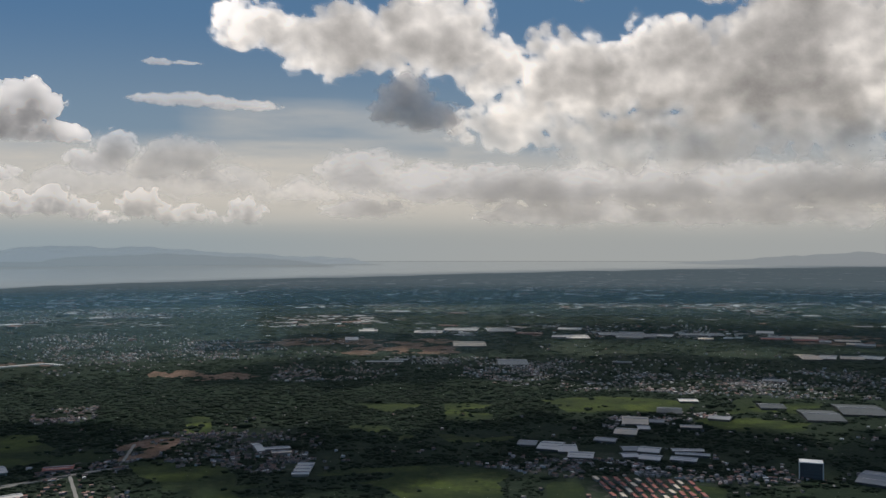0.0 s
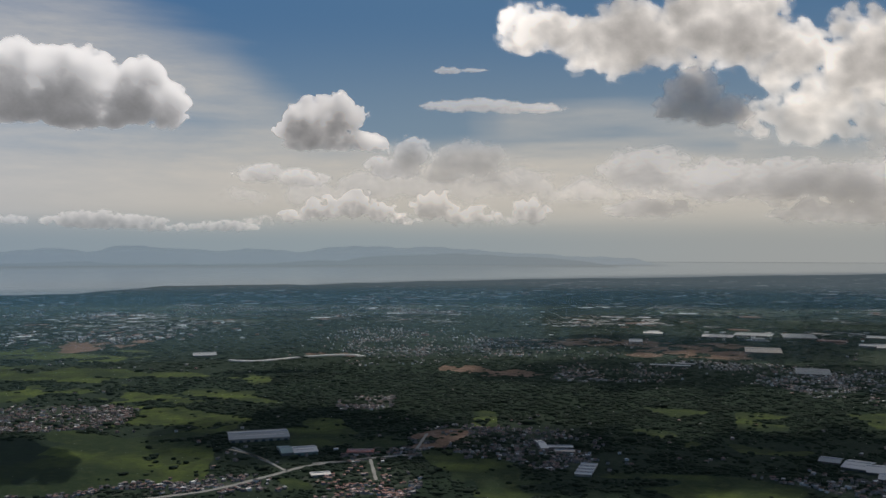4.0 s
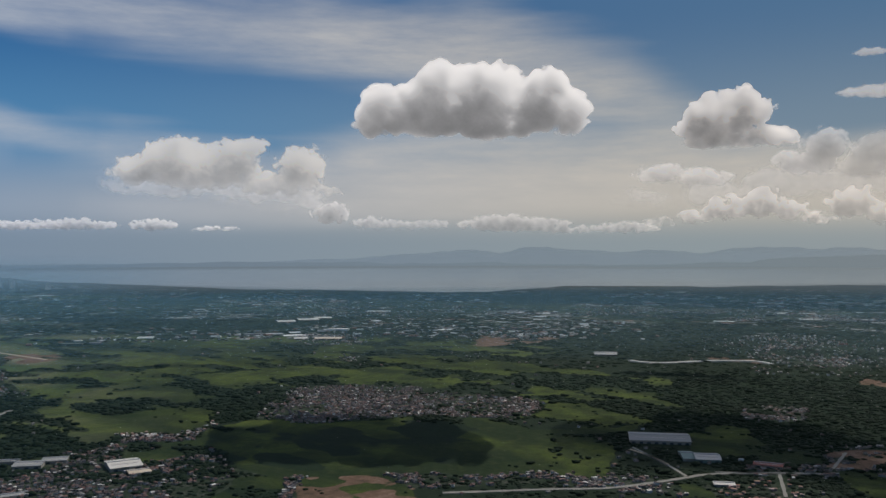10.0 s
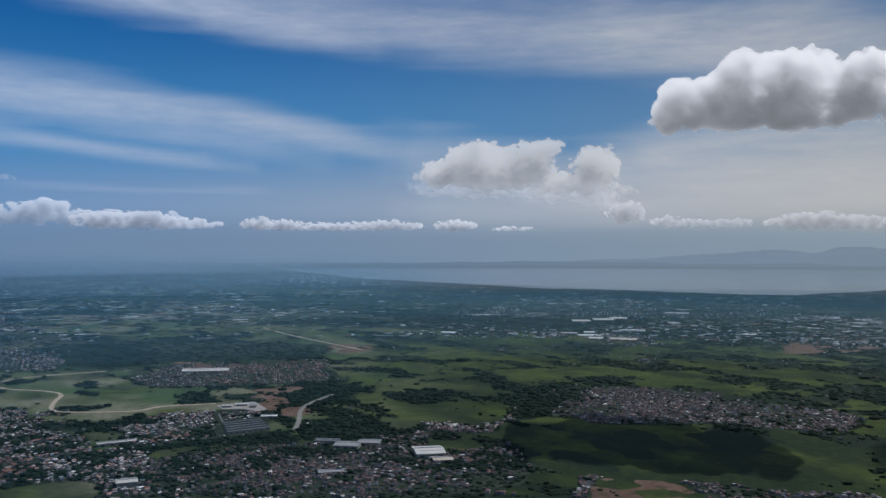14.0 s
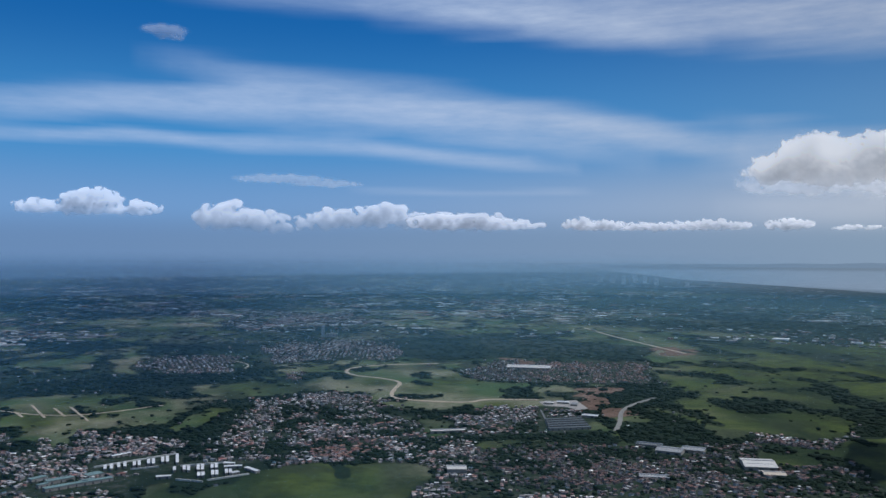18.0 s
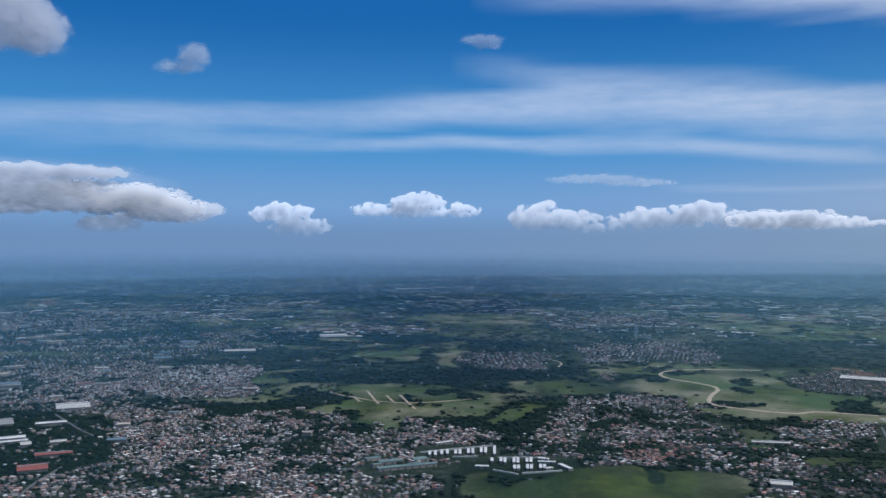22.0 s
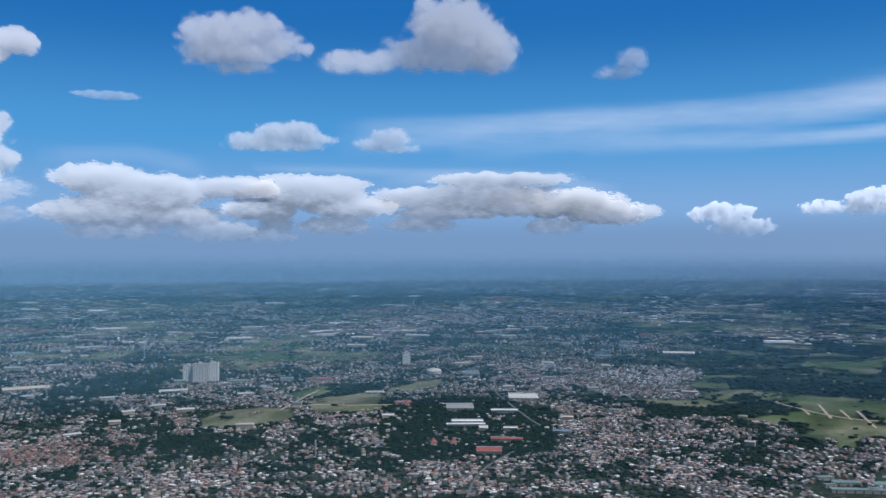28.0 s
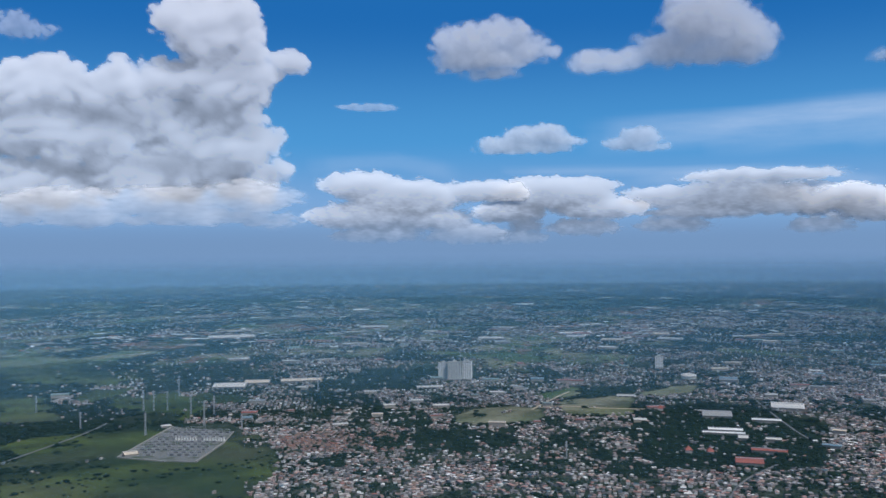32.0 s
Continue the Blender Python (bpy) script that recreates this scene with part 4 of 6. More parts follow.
    me = mesh_from("cloud", np.stack([x, y, z], -1).reshape(-1, 3), faces[keep], [M_CLOUD], smooth_shade=True)
    attribute(me, "dens", alpha)
    attribute(me, "baked_light", shade)
    attribute(me, "across", B)
    attribute(me, "up", E * 1.2)
    attribute(me, "seed", np.full(alpha.shape, seed * 3.7))
    # sunward warmth and the blue of shaded parts are painted into the hue
    sunny = 1 - smooth(48, 118, abs(mid - HAZE_BEARING))
    cool = (np.clip(1.1 - shade, 0, 1) * (1 - 0.75 * sunny)).reshape(-1, 1)
    white = CLOUD_WHITE.get(kind[:3], 0.62) / 0.62 * np.array((0.62 + 0.035 * sunny, 0.615 + 0.0 * sunny, 0.62 - 0.05 * sunny)) * ((1.05, 1.0, 0.91) if kind == "towers" else (1.0, 1.0, 1.0))
    colours(me, "hue", white * (1 + cool * np.array((-0.20, -0.10, 0.05))))
    attribute(me, "opacity", np.full(alpha.shape, CLOUD_OPACITY.get(kind, 1.0)))
    tagged(new("cloud", me), CLOUD_LABELS.get(kind, "small white cumulus cloud far off in the haze" if far else "small soft white cumulus cloud in blue sky"),
           "cloud", group="clouds")


SKY_SHARE = 0.2
BILLOW = {"dome veil": 0.9, "dome bank": 0.9, "dome skirt": 0.8, "deck": 1.05, "wisp a": 0.6, "wisp b": 0.6, "lens": 0.5, "puff a": 0.35, "puff b": 0.4, "fair d": 0.4, "dome soft": 0.6, "fair e": 0.5, "giant low": 0.8, "deck low": 0.9, "dark": 0.8, "band a": 0.8, "band b": 0.8, "band c": 0.8, "band d": 0.8,
          "fair a": 0.7, "fair b": 0.7, "fair c": 0.6}
SHARP = {"row": 0.85, "dome veil": 0.6, "dome bank": 0.6, "deck": 0.9, "dome skirt": 0.7, "hero": 1.8, "dark": 0.5, "dome soft": 0.8, "wisp a": 0.7, "wisp b": 0.7, "lens": 0.6, "puff a": 0.35, "puff b": 0.4, "fair a": 0.5, "fair b": 0.5, "fair e": 0.6, "giant side": 0.7,
         "fair d": 0.6, "fair c": 0.6, "giant low": 0.5, "deck low": 0.8, "second low": 0.8, "towers": 1.0, "band a": 0.75, "band b": 0.75, "band c": 0.75, "band d": 0.75}
CLOUD_OPAQUE = {"row": 2.8, "dome veil": 1.1, "dome bank": 1.1, "dome skirt": 1.3, "hero": 8.0, "deck": 4.0, "dark": 2.0, "dome soft": 1.6, "wisp a": 1.4, "wisp b": 1.6, "lens": 1.2, "puff a": 1.2, "puff b": 1.2, "fair a": 2.2, "fair b": 2.4, "fair e": 1.2, "giant side": 1.2,
                "fair d": 1.6, "fair c": 1.8, "giant low": 1.3, "deck low": 1.7, "second low": 1.6, "towers": 3.0, "band a": 3.2, "band b": 3.2, "band c": 3.0}
CLOUD_THICK = {"dome veil": 0.9, "dome bank": 0.9, "dome skirt": 0.8, "hero": 4.2, "second": 1.8, "dark": 3.4, "deck": 3.4, "deck low": 1.5, "giant": 2.7, "giant low": 2.2, "band a": 3.3, "band b": 3.3, "band c": 3.3, "band d": 2.8,
               "row a": 1.6, "row b": 1.6, "row c": 1.8, "row d": 1.8, "towers": 1.3, "wisp a": 0.8, "wisp b": 0.8, "lens": 0.8, "fair a": 3.0, "fair b": 3.0}
# grey shade painted into a cloud's colour: bearing, elevation, half width, half height, weight
CLOUD_GREYS = {"deck": ((1.4, 9.2, 2.6, 1.8, 2.2), (-1.0, 7.6, 2.4, 0.9, 1.6), (-19.3, 8.0, 4.6, 3.6, 2.0), (-16.2, 5.6, 4.2, 1.6, 1.6), (-24.7, 3.6, 3.4, 1.1, 2.4),
                        (-7.9, 8.0, 1.8, 1.0, 0.9), (-23.0, 14.2, 4.0, 1.5, 1.3), (8.6, 12.6, 2.4, 1.0, 0.6), (-13.6, 11.2, 2.0, 1.2, 0.8), (-5.2, 5.0, 2.4, 0.8, 1.0)),
               "deck low": ((-5.2, 3.6, 3.2, 1.2, 3.0), (-13.5, 3.4, 3.6, 0.7, 1.6), (-24.7, 3.6, 4.0, 1.2, 3.4), (3.0, 2.6, 2.4, 0.5, 1.2), (-19.0, 2.4, 3.0, 0.5, 1.2)),
               "giant": ((169.5, 8.6, 3.6, 1.0, 1.6), (163.5, 9.4, 2.6, 0.9, 1.2), (161.8, 12.0, 1.8, 0.7, 0.8), (165.0, 5.6, 4.5, 0.8, 1.2), (161.0, 7.6, 2.0, 0.6, 0.8))}
CLOUD_BASE = {"fai": 0.12, "ban": 0.12, "puf": 0.1}
CLOUD_SWELL = {"fai": 0.2, "puf": 0.22, "row": 0.12, "wis": 0.12}
CLOUD_MOTTLE = {"dec": 0.6, "gia": 0.32, "ban": 0.18}
CLOUD_LEAN = {"hero": 480.0, "deck": 0.0, "band a": 120.0, "band b": 120.0, "band c": 120.0, "band d": 100.0, "giant": 200.0, "giant low": 60.0, "giant side": 60.0,
              "fair a": 110.0, "fair b": 130.0, "fair c": 60.0, "fair d": 60.0, "fair e": 40.0}
CLOUD_FLAT = {"hero": 0.14, "second": 0.12}
CLOUD_LAYER = {"deck": 900.0}
CLOUD_FINE = {"deck": 1.7, "deck low": 1.5, "giant": 1.35, "towers": 1.5, "band a": 1.7, "band b": 1.7, "band c": 1.7, "band d": 1.5, "second": 1.2,
              "row a": 1.2, "row b": 1.2}
CLOUD_STRATA = {"band a": 2.2, "band b": 2.2, "band c": 2.4, "band d": 1.8, "giant low": 2.2, "deck low": 1.6, "giant": 1.2}
CLOUD_HEADS = {"row": 0.8, "tow": 0.2}
CLOUD_SOFT = {"dec": 0.25, "row": 0.5, "tow": 0.6, "sec": 0.3, "fai": 0.22, "ban": 0.12, "dom": 0.6, "puf": 0.15}
CLOUD_WHITE = {"her": 0.95, "wis": 0.85, "sec": 0.97, "tow": 0.80, "row": 0.80, "dec": 0.83, "dom": 0.74, "gia": 0.77, "ban": 0.76, "fai": 0.72, "dar": 0.66}
CLOUD_BLUR = {"hero": 2, "deck": 1, "fair a": 5, "fair b": 5, "dark": 5, "band a": 1, "band b": 1, "band c": 1, "giant": 1}
CLOUD_OPACITY = {"row a": 0.8, "row b": 0.85, "row c": 0.62, "row d": 0.62, "row e": 0.84, "row f": 0.8, "row g": 0.86, "row h": 0.86, "row i": 0.8, "row j": 0.84, "row k": 0.86, "towers": 0.85, "dome veil": 0.62, "dome bank": 0.62, "dome skirt": 0.6, "dome soft": 0.6, "second low": 0.75,
                 "wisp a": 0.7, "wisp b": 0.7, "lens": 0.4, "puff a": 0.5, "puff b": 0.62, "deck low": 0.78, "dark": 0.8,
                 "fair a": 0.92, "fair b": 0.94, "fair c": 0.8, "fair d": 0.65, "fair e": 0.4, "giant low": 0.8, "giant side": 0.5}
build_sky()
for k, (kind, dist, depth, lobes) in enumerate(CLOUDS):
    build_cloud(kind, dist, depth, lobes, 100 + k)


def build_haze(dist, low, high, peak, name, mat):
    """A see-through ring painted as thin haze, thickest near the horizon."""
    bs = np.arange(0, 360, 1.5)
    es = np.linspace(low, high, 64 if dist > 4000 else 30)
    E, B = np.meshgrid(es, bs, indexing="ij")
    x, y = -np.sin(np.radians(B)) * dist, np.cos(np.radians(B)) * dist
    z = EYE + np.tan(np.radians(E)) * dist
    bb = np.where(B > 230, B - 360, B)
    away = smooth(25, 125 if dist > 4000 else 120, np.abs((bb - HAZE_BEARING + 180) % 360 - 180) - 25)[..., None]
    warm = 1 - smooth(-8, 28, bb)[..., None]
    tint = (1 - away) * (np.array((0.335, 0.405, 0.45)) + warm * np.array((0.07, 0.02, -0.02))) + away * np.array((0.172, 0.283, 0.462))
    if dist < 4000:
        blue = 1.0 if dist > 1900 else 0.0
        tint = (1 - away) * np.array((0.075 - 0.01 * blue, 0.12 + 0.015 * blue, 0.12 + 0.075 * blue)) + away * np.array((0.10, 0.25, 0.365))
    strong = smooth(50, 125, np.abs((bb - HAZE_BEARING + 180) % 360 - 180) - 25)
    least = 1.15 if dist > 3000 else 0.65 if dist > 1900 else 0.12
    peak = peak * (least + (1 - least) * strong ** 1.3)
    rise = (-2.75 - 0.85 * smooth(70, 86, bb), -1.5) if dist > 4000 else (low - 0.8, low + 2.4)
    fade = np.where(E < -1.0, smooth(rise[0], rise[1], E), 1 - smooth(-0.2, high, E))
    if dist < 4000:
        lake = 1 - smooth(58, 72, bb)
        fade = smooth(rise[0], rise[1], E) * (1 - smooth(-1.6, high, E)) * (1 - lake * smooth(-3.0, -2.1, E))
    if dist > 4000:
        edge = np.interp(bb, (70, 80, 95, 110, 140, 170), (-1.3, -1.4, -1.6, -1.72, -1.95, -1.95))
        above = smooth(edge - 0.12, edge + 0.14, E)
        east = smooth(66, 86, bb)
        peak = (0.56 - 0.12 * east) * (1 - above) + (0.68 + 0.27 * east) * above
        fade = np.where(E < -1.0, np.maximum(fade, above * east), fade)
        # blue-grey haze tint painted over the land before the lake shore
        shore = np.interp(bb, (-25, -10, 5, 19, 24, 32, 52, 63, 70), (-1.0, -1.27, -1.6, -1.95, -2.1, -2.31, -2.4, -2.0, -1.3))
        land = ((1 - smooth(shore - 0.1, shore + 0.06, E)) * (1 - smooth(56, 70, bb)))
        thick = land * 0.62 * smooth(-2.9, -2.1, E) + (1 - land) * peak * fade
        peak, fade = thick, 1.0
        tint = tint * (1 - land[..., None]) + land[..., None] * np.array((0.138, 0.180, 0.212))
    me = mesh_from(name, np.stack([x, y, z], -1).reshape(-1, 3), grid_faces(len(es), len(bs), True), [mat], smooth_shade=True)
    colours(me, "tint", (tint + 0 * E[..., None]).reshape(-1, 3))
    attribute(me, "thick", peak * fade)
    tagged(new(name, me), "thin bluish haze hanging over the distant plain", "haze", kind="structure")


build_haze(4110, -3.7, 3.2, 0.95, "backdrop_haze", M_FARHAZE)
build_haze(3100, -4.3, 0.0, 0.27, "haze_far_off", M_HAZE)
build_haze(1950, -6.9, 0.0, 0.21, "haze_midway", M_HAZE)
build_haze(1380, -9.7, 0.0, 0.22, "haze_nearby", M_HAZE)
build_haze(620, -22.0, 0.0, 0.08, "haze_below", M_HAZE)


# ---- land ----
def land_values(x, y):
    """Cover of the ground at each place: field, town, bare earth, wood."""
    b, r = polar(x, y)
    px, py = x, y
    x, y = unrolled(x, y)
    wild = fbm(x / 420, y / 420, 4, 31)
    far = smooth(2600, 3600, r)
    first = zone(FIRST, px, py, 0.6)
    bb = np.where(b > 200, b - 360, b)
    hedge = (1 - 0.9 * smooth(152, 157, b)) * smooth(0.2, 0.28, fbm(x / 120 + 0.35 * fbm(x / 60, y / 60, 2, 45), y / 75, 3, 43))
    sown = zone(FIELDS, px, py) * (1 - first)
    sown = sown * (1 - 0.95 * smooth(0.14, 0.24, fbm(x / 130, y / 90, 4, 55)) * smooth(950, 1250, r))
    town = zone(VILLAGES, px, py) * (1 - sown)
    wood = zone(WOODS, px, py) * (1 - 0.9 * sown) * (1 - 0.9 * town * ((b < 124) | (b > 137)))
    glade = smooth(0.1, 0.2, fbm(x / 85, y / 85, 3, 97)) * smooth(88, 94, b) * (1 - smooth(122, 126, b)) * smooth(1350, 1500, r)
    wood = wood * (1 - 0.85 * glade)
    gaps = smooth(-0.1, 0.2, fbm(x / 150, y / 150, 3, 91) + 0.35 * smooth(112, 118, b) * (1 - smooth(134, 140, b)))
    town = town * (1 - 0.8 * wood) * (1 - smooth(1400, 1900, r) * 0.85 * (1 - gaps))
    town = np.maximum(town, first)
    edge = np.interp(bb, (30, 38, 60, 75), (1750, 2150, 2500, 2750))
    deep = smooth(0, 260, r - edge) * (1 - smooth(72, 82, bb)) * smooth(-0.5, -0.2, fbm(x / 300, y / 200, 3, 33))
    deep = deep * (1 - 0.55 * smooth(2900, 3500, r) * smooth(-0.1, 0.12, fbm(x / 420, y / 300, 4, 107)))
    belt = smooth(0.0, 0.16, fbm(x / 430, y / 330, 4, 103)) * smooth(1900, 2600, r) * smooth(66, 80, b)
    wood = np.maximum(wood, 0.9 * np.maximum(deep, 0.85 * belt) * (1 - 0.8 * town)) * (1 - 0.9 * first)
    east = smooth(56, 74, bb)
    field = np.maximum(sown, smooth(0.16, 0.34, wild) * (0.12 + 0.78 * east) * (1 - town) * (1 - wood)) * (1 - first)
    field = field * (1 - 0.85 * deep)
    wood = np.maximum(wood, 0.95 * hedge * field)
    field = field * (1 - hedge)
    bare = zone(BARE, px, py, 1.3) * smooth(-0.32, 0.05, fbm(x / 34, y / 34, 3, 71))
    field = field * (1 - 0.4 * far)
    return field, town, bare, wood


def grove(x, y):
    """Where trees crowd together, between the houses too."""
    return fbm(x / 27, y / 27, 3, 41) * 0.75 + fbm(x / 90, y / 90, 2, 44) * 0.45


def dry_land(x, y):
    """Open pale plots on the far plain, in crooked strips."""
    r = np.hypot(x, y)
    x, y = unrolled(x, y)
    cx, cy = x * 0.8 + y * 0.6 + 45 * fbm(x / 140, y / 140, 2, 23), y * 0.8 - x * 0.6 + 45 * fbm(x / 140, y / 140, 2, 24)
    plot = hash2(np.floor(cx / 230), np.floor(cy / 130), 6)
    return smooth(0.5, 0.6, plot + 0.5 * fbm(x / 700, y / 700, 3, 29)) * smooth(1650, 2300, r)


def build_ground():
    bs = np.concatenate([np.arange(-34, 182, 0.2), np.arange(182, 326, 3.0)])
    reach = np.linspace(760, 4930, 6000)
    dip = np.degrees(np.arctan2(ground_z(reach) - EYE, reach))
    rs = np.concatenate([[0.0, 200, 450, 640], np.interp(np.concatenate([np.arange(-17.4, -8, 0.09), np.arange(-8, -0.8, 0.055)]), dip, reach), [4930.0]])
    R, B = np.meshgrid(rs, bs, indexing="ij")
    x, y = -np.sin(np.radians(B)) * R, np.cos(np.radians(B)) * R
    field, town, bare, wood = land_values(x, y)
    z = ground_z(R)
    dry = dry_land(x, y)
    me = mesh_from("ground", np.stack([x, y, z], -1).reshape(-1, 3), grid_faces(len(rs), len(bs), True)[:, ::-1], [M_LAND], smooth_shade=True)
    ux, uy = unrolled(x, y)
    attribute(me, "east_of", ux)
    attribute(me, "north_of", uy)
    attribute(me, "field", field)
    attribute(me, "town", town * (0.8 - 0.65 * smooth(1500, 2800, R)))
    attribute(me, "wood", wood)
    attribute(me, "bare", bare * (1 - 0.25 * smooth(95, 110, B)))
    cells = 190.0
    x, y = ux, uy
    cx, cy = x * 0.9 + y * 0.43 + 40 * fbm(x / 120, y / 120, 2, 13), y * 0.9 - x * 0.43 + 40 * fbm(x / 120, y / 120, 2, 14)
    plot = hash2(np.floor(cx / cells), np.floor(cy / cells * 1.5), 3)
    # the -0.22 and -0.3 terms put cloud shade over these fields into the tone
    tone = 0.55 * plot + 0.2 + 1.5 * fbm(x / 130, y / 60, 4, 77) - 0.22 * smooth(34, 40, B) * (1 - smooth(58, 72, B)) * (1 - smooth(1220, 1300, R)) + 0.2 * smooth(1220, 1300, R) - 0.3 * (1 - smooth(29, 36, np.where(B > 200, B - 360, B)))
    attribute(me, "dry", np.clip(dry * (0.08 + 0.3 * smooth(2700, 3200, R) + (0.92 - 0.3 * smooth(2700, 3200, R)) * smooth(62, 84, np.where(B > 200, B - 360, B))) + field * smooth(58, 78, B) * (1 - 0.8 * smooth(150, 158, B)) * np.clip(0.6 + 1.1 * fbm(x / 90, y / 60, 3, 79), 0.1, 0.95) * (1 - 0.6 * smooth(83, 86, B) * (1 - smooth(100, 103, B)) * (1 - smooth(1000, 1080, R))), 0, 1) * (1 - town) * (1 - 0.8 * wood))
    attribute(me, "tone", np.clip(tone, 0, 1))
    tagged(new("ground", me), "wide green plain of fields, scrub and built-up land", "ground", kind="structure")


build_ground()


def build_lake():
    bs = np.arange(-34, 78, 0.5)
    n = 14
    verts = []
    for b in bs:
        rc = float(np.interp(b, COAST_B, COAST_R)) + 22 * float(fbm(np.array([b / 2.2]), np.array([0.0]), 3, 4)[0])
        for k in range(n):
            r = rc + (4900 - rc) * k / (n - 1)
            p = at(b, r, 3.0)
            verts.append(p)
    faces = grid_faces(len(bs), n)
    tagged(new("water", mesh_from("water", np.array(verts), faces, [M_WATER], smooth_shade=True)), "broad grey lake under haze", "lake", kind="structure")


build_lake()


def build_hills(name, dist, b0, b1, heights, base, label, seed, mat=M_HILL, rough=0.35):
    """A far shore: a long low ridge with uneven crest, from bearing b0 to b1."""
    bs = np.arange(b0, b1, 0.1)
    u = (bs - b0) / (b1 - b0)
    crest = np.interp(u, np.linspace(0, 1, len(heights)), heights)
    crest = crest * (1 + rough * fbm(bs / 2.5, bs * 0, 5, seed)) * smooth(0, 0.04, u) * (1 - smooth(0.96, 1, u))
    rows = []
    for k, (dr, f) in enumerate(((-60, 0.0), (-20, 0.55), (0, 1.0), (40, 0.4))):
        rad = dist + dr
        rows.append(np.stack([-np.sin(np.radians(bs)) * rad, np.cos(np.radians(bs)) * rad, EYE + np.tan(np.radians(base + crest * f)) * rad], -1))
    me = mesh_from(name, np.concatenate(rows), grid_faces(4, len(bs)), [mat], smooth_shade=True)
    tagged(new(name, me), label, "hills", kind="structure")


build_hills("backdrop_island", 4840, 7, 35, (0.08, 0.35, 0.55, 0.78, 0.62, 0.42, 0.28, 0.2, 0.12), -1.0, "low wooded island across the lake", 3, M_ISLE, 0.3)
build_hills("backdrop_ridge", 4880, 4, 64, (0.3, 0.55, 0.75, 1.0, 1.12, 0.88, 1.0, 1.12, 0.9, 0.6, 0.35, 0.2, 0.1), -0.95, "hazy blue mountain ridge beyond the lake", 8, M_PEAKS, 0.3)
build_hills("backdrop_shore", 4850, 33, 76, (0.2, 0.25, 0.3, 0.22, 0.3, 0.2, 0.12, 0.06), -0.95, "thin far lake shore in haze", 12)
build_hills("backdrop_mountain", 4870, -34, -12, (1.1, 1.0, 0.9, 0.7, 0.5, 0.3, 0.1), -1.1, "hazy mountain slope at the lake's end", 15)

# ---- roads ----
def ribbon(name, pts, width, mat, label, up=0.5):
    """A road along points of (bearing, metres), rounded by midpoints."""
    ps = [at(b, r) for b, r in pts]
    for _ in range(3):
        q = [ps[0]]
        for a, c in zip(ps, ps[1:]):
            q += [a.lerp(c, 0.25), a.lerp(c, 0.75)]
        ps = q + [ps[-1]]
    verts = []
    for i, p in enumerate(ps):
        d = (ps[min(i + 1, len(ps) - 1)] - ps[max(i - 1, 0)])
        d.z = 0
        s = Vector((-d.y, d.x, 0)).normalized() * width / 2 * (1 + 0.15 * math.sin(i * 1.7))
        for side, h in ((-1.06, -0.6), (-1, up), (1, up), (1.06, -0.6)):
            verts.append(p + s * side + Vector((0, 0, h)))
    return tagged(new(name, mesh_from(name, np.array(verts), grid_faces(len(ps), 4)[:, ::-1], [mat])), label, "road", kind="structure")


ROADS = [
    ((43.9, 875), (40.4, 882), (36.9, 895), (33.1, 905), (30.3, 940), (28.7, 962), (27.2, 990), (23.1, 1018), (20.6, 1030)),
    ((26.7, 1000), (24.6, 1008), (23.1, 1014)),
    ((31.7, 1100), (29.8, 1030), (28.3, 968)),
    ((23.0, 1018), (22.6, 920)),
    ((20.0, 1060), (19.3, 1150)),
    ((70.0, 1485), (70.95, 1435), (71.7, 1388), (72.1, 1338), (72.1, 1266), (72.4, 1200)),
    ((77.15, 1340), (76.9, 1280), (76.6, 1190)),
    ((130.0, 860), (129.6, 930), (128.7, 990), (127.0, 1060)),
    ((122.0, 1130), (125.1, 1200), (127.1, 1370), (128.8, 1600), (130.3, 1920), (131.5, 2300)),
    ((174.4, 1150), (172.3, 1210), (169.6, 1300), (168.6, 1360)),
]
TRACKS = [
    ((83.8, 1880), (88.6, 1850), (89.9, 1780), (89.5, 1710), (87.3, 1660), (86.1, 1610), (86.7, 1530), (86.9, 1450), (86.0, 1420), (81.8, 1390), (80.9, 1430), (77.3, 1430)),
    ((74.4, 2800), (72.3, 2500), (68.1, 2150)),
    ((110.8, 1490), (108.0, 1400), (105.4, 1380), (101.1, 1430)),
    ((108.5, 1500), (107.8, 1380)), ((107.3, 1460), (106.7, 1380)), ((106.4, 1460), (105.4, 1330)), ((109.4, 1450), (109.0, 1400)),
    ((142.0, 1360), (140.2, 1500), (139.6, 1540)),
    ((141.5, 1380), (140.0, 1400), (137.7, 1382), (134.8, 1385)),
    ((97.2, 1990), (95.8, 1900), (96.2, 1830)),
    ((31.9, 1965), (30.6, 1935), (29.6, 1940), (26.8, 2010), (24.2, 2030), (23.4, 1985)),
    ((31.9, 1090), (30.6, 1060), (29.5, 1020)),
]
for pts in ROADS:
    if pts[0][0] < 75:
        ribbon("road", pts, 6.5 if len(pts) > 4 else 3.6, M_ROAD, "pale concrete road through the town and fields")
    else:
        ribbon("road", pts, 2.8, M_STREET, "grey asphalt street through the town")
for k, pts in enumerate(TRACKS):
    if k == 10:
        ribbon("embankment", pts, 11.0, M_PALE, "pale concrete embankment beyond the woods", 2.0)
    else:
        ribbon("road", pts, {0: 7.0, 1: 7.0}.get(k, 3.6), M_DIRT, "pale bare dirt track across open land")


# ---- large buildings ----
def placed(name, b, r, turn, label, category, group=""):
    """An empty at a place, its x axis across the line of sight, then turned."""
    root = new(name)
    p = at(b, r)
    root.matrix_world = Matrix.Translation(p) @ Matrix.Rotation(radians(b + turn), 4, "Z")
    return tagged(root, label, category, group)


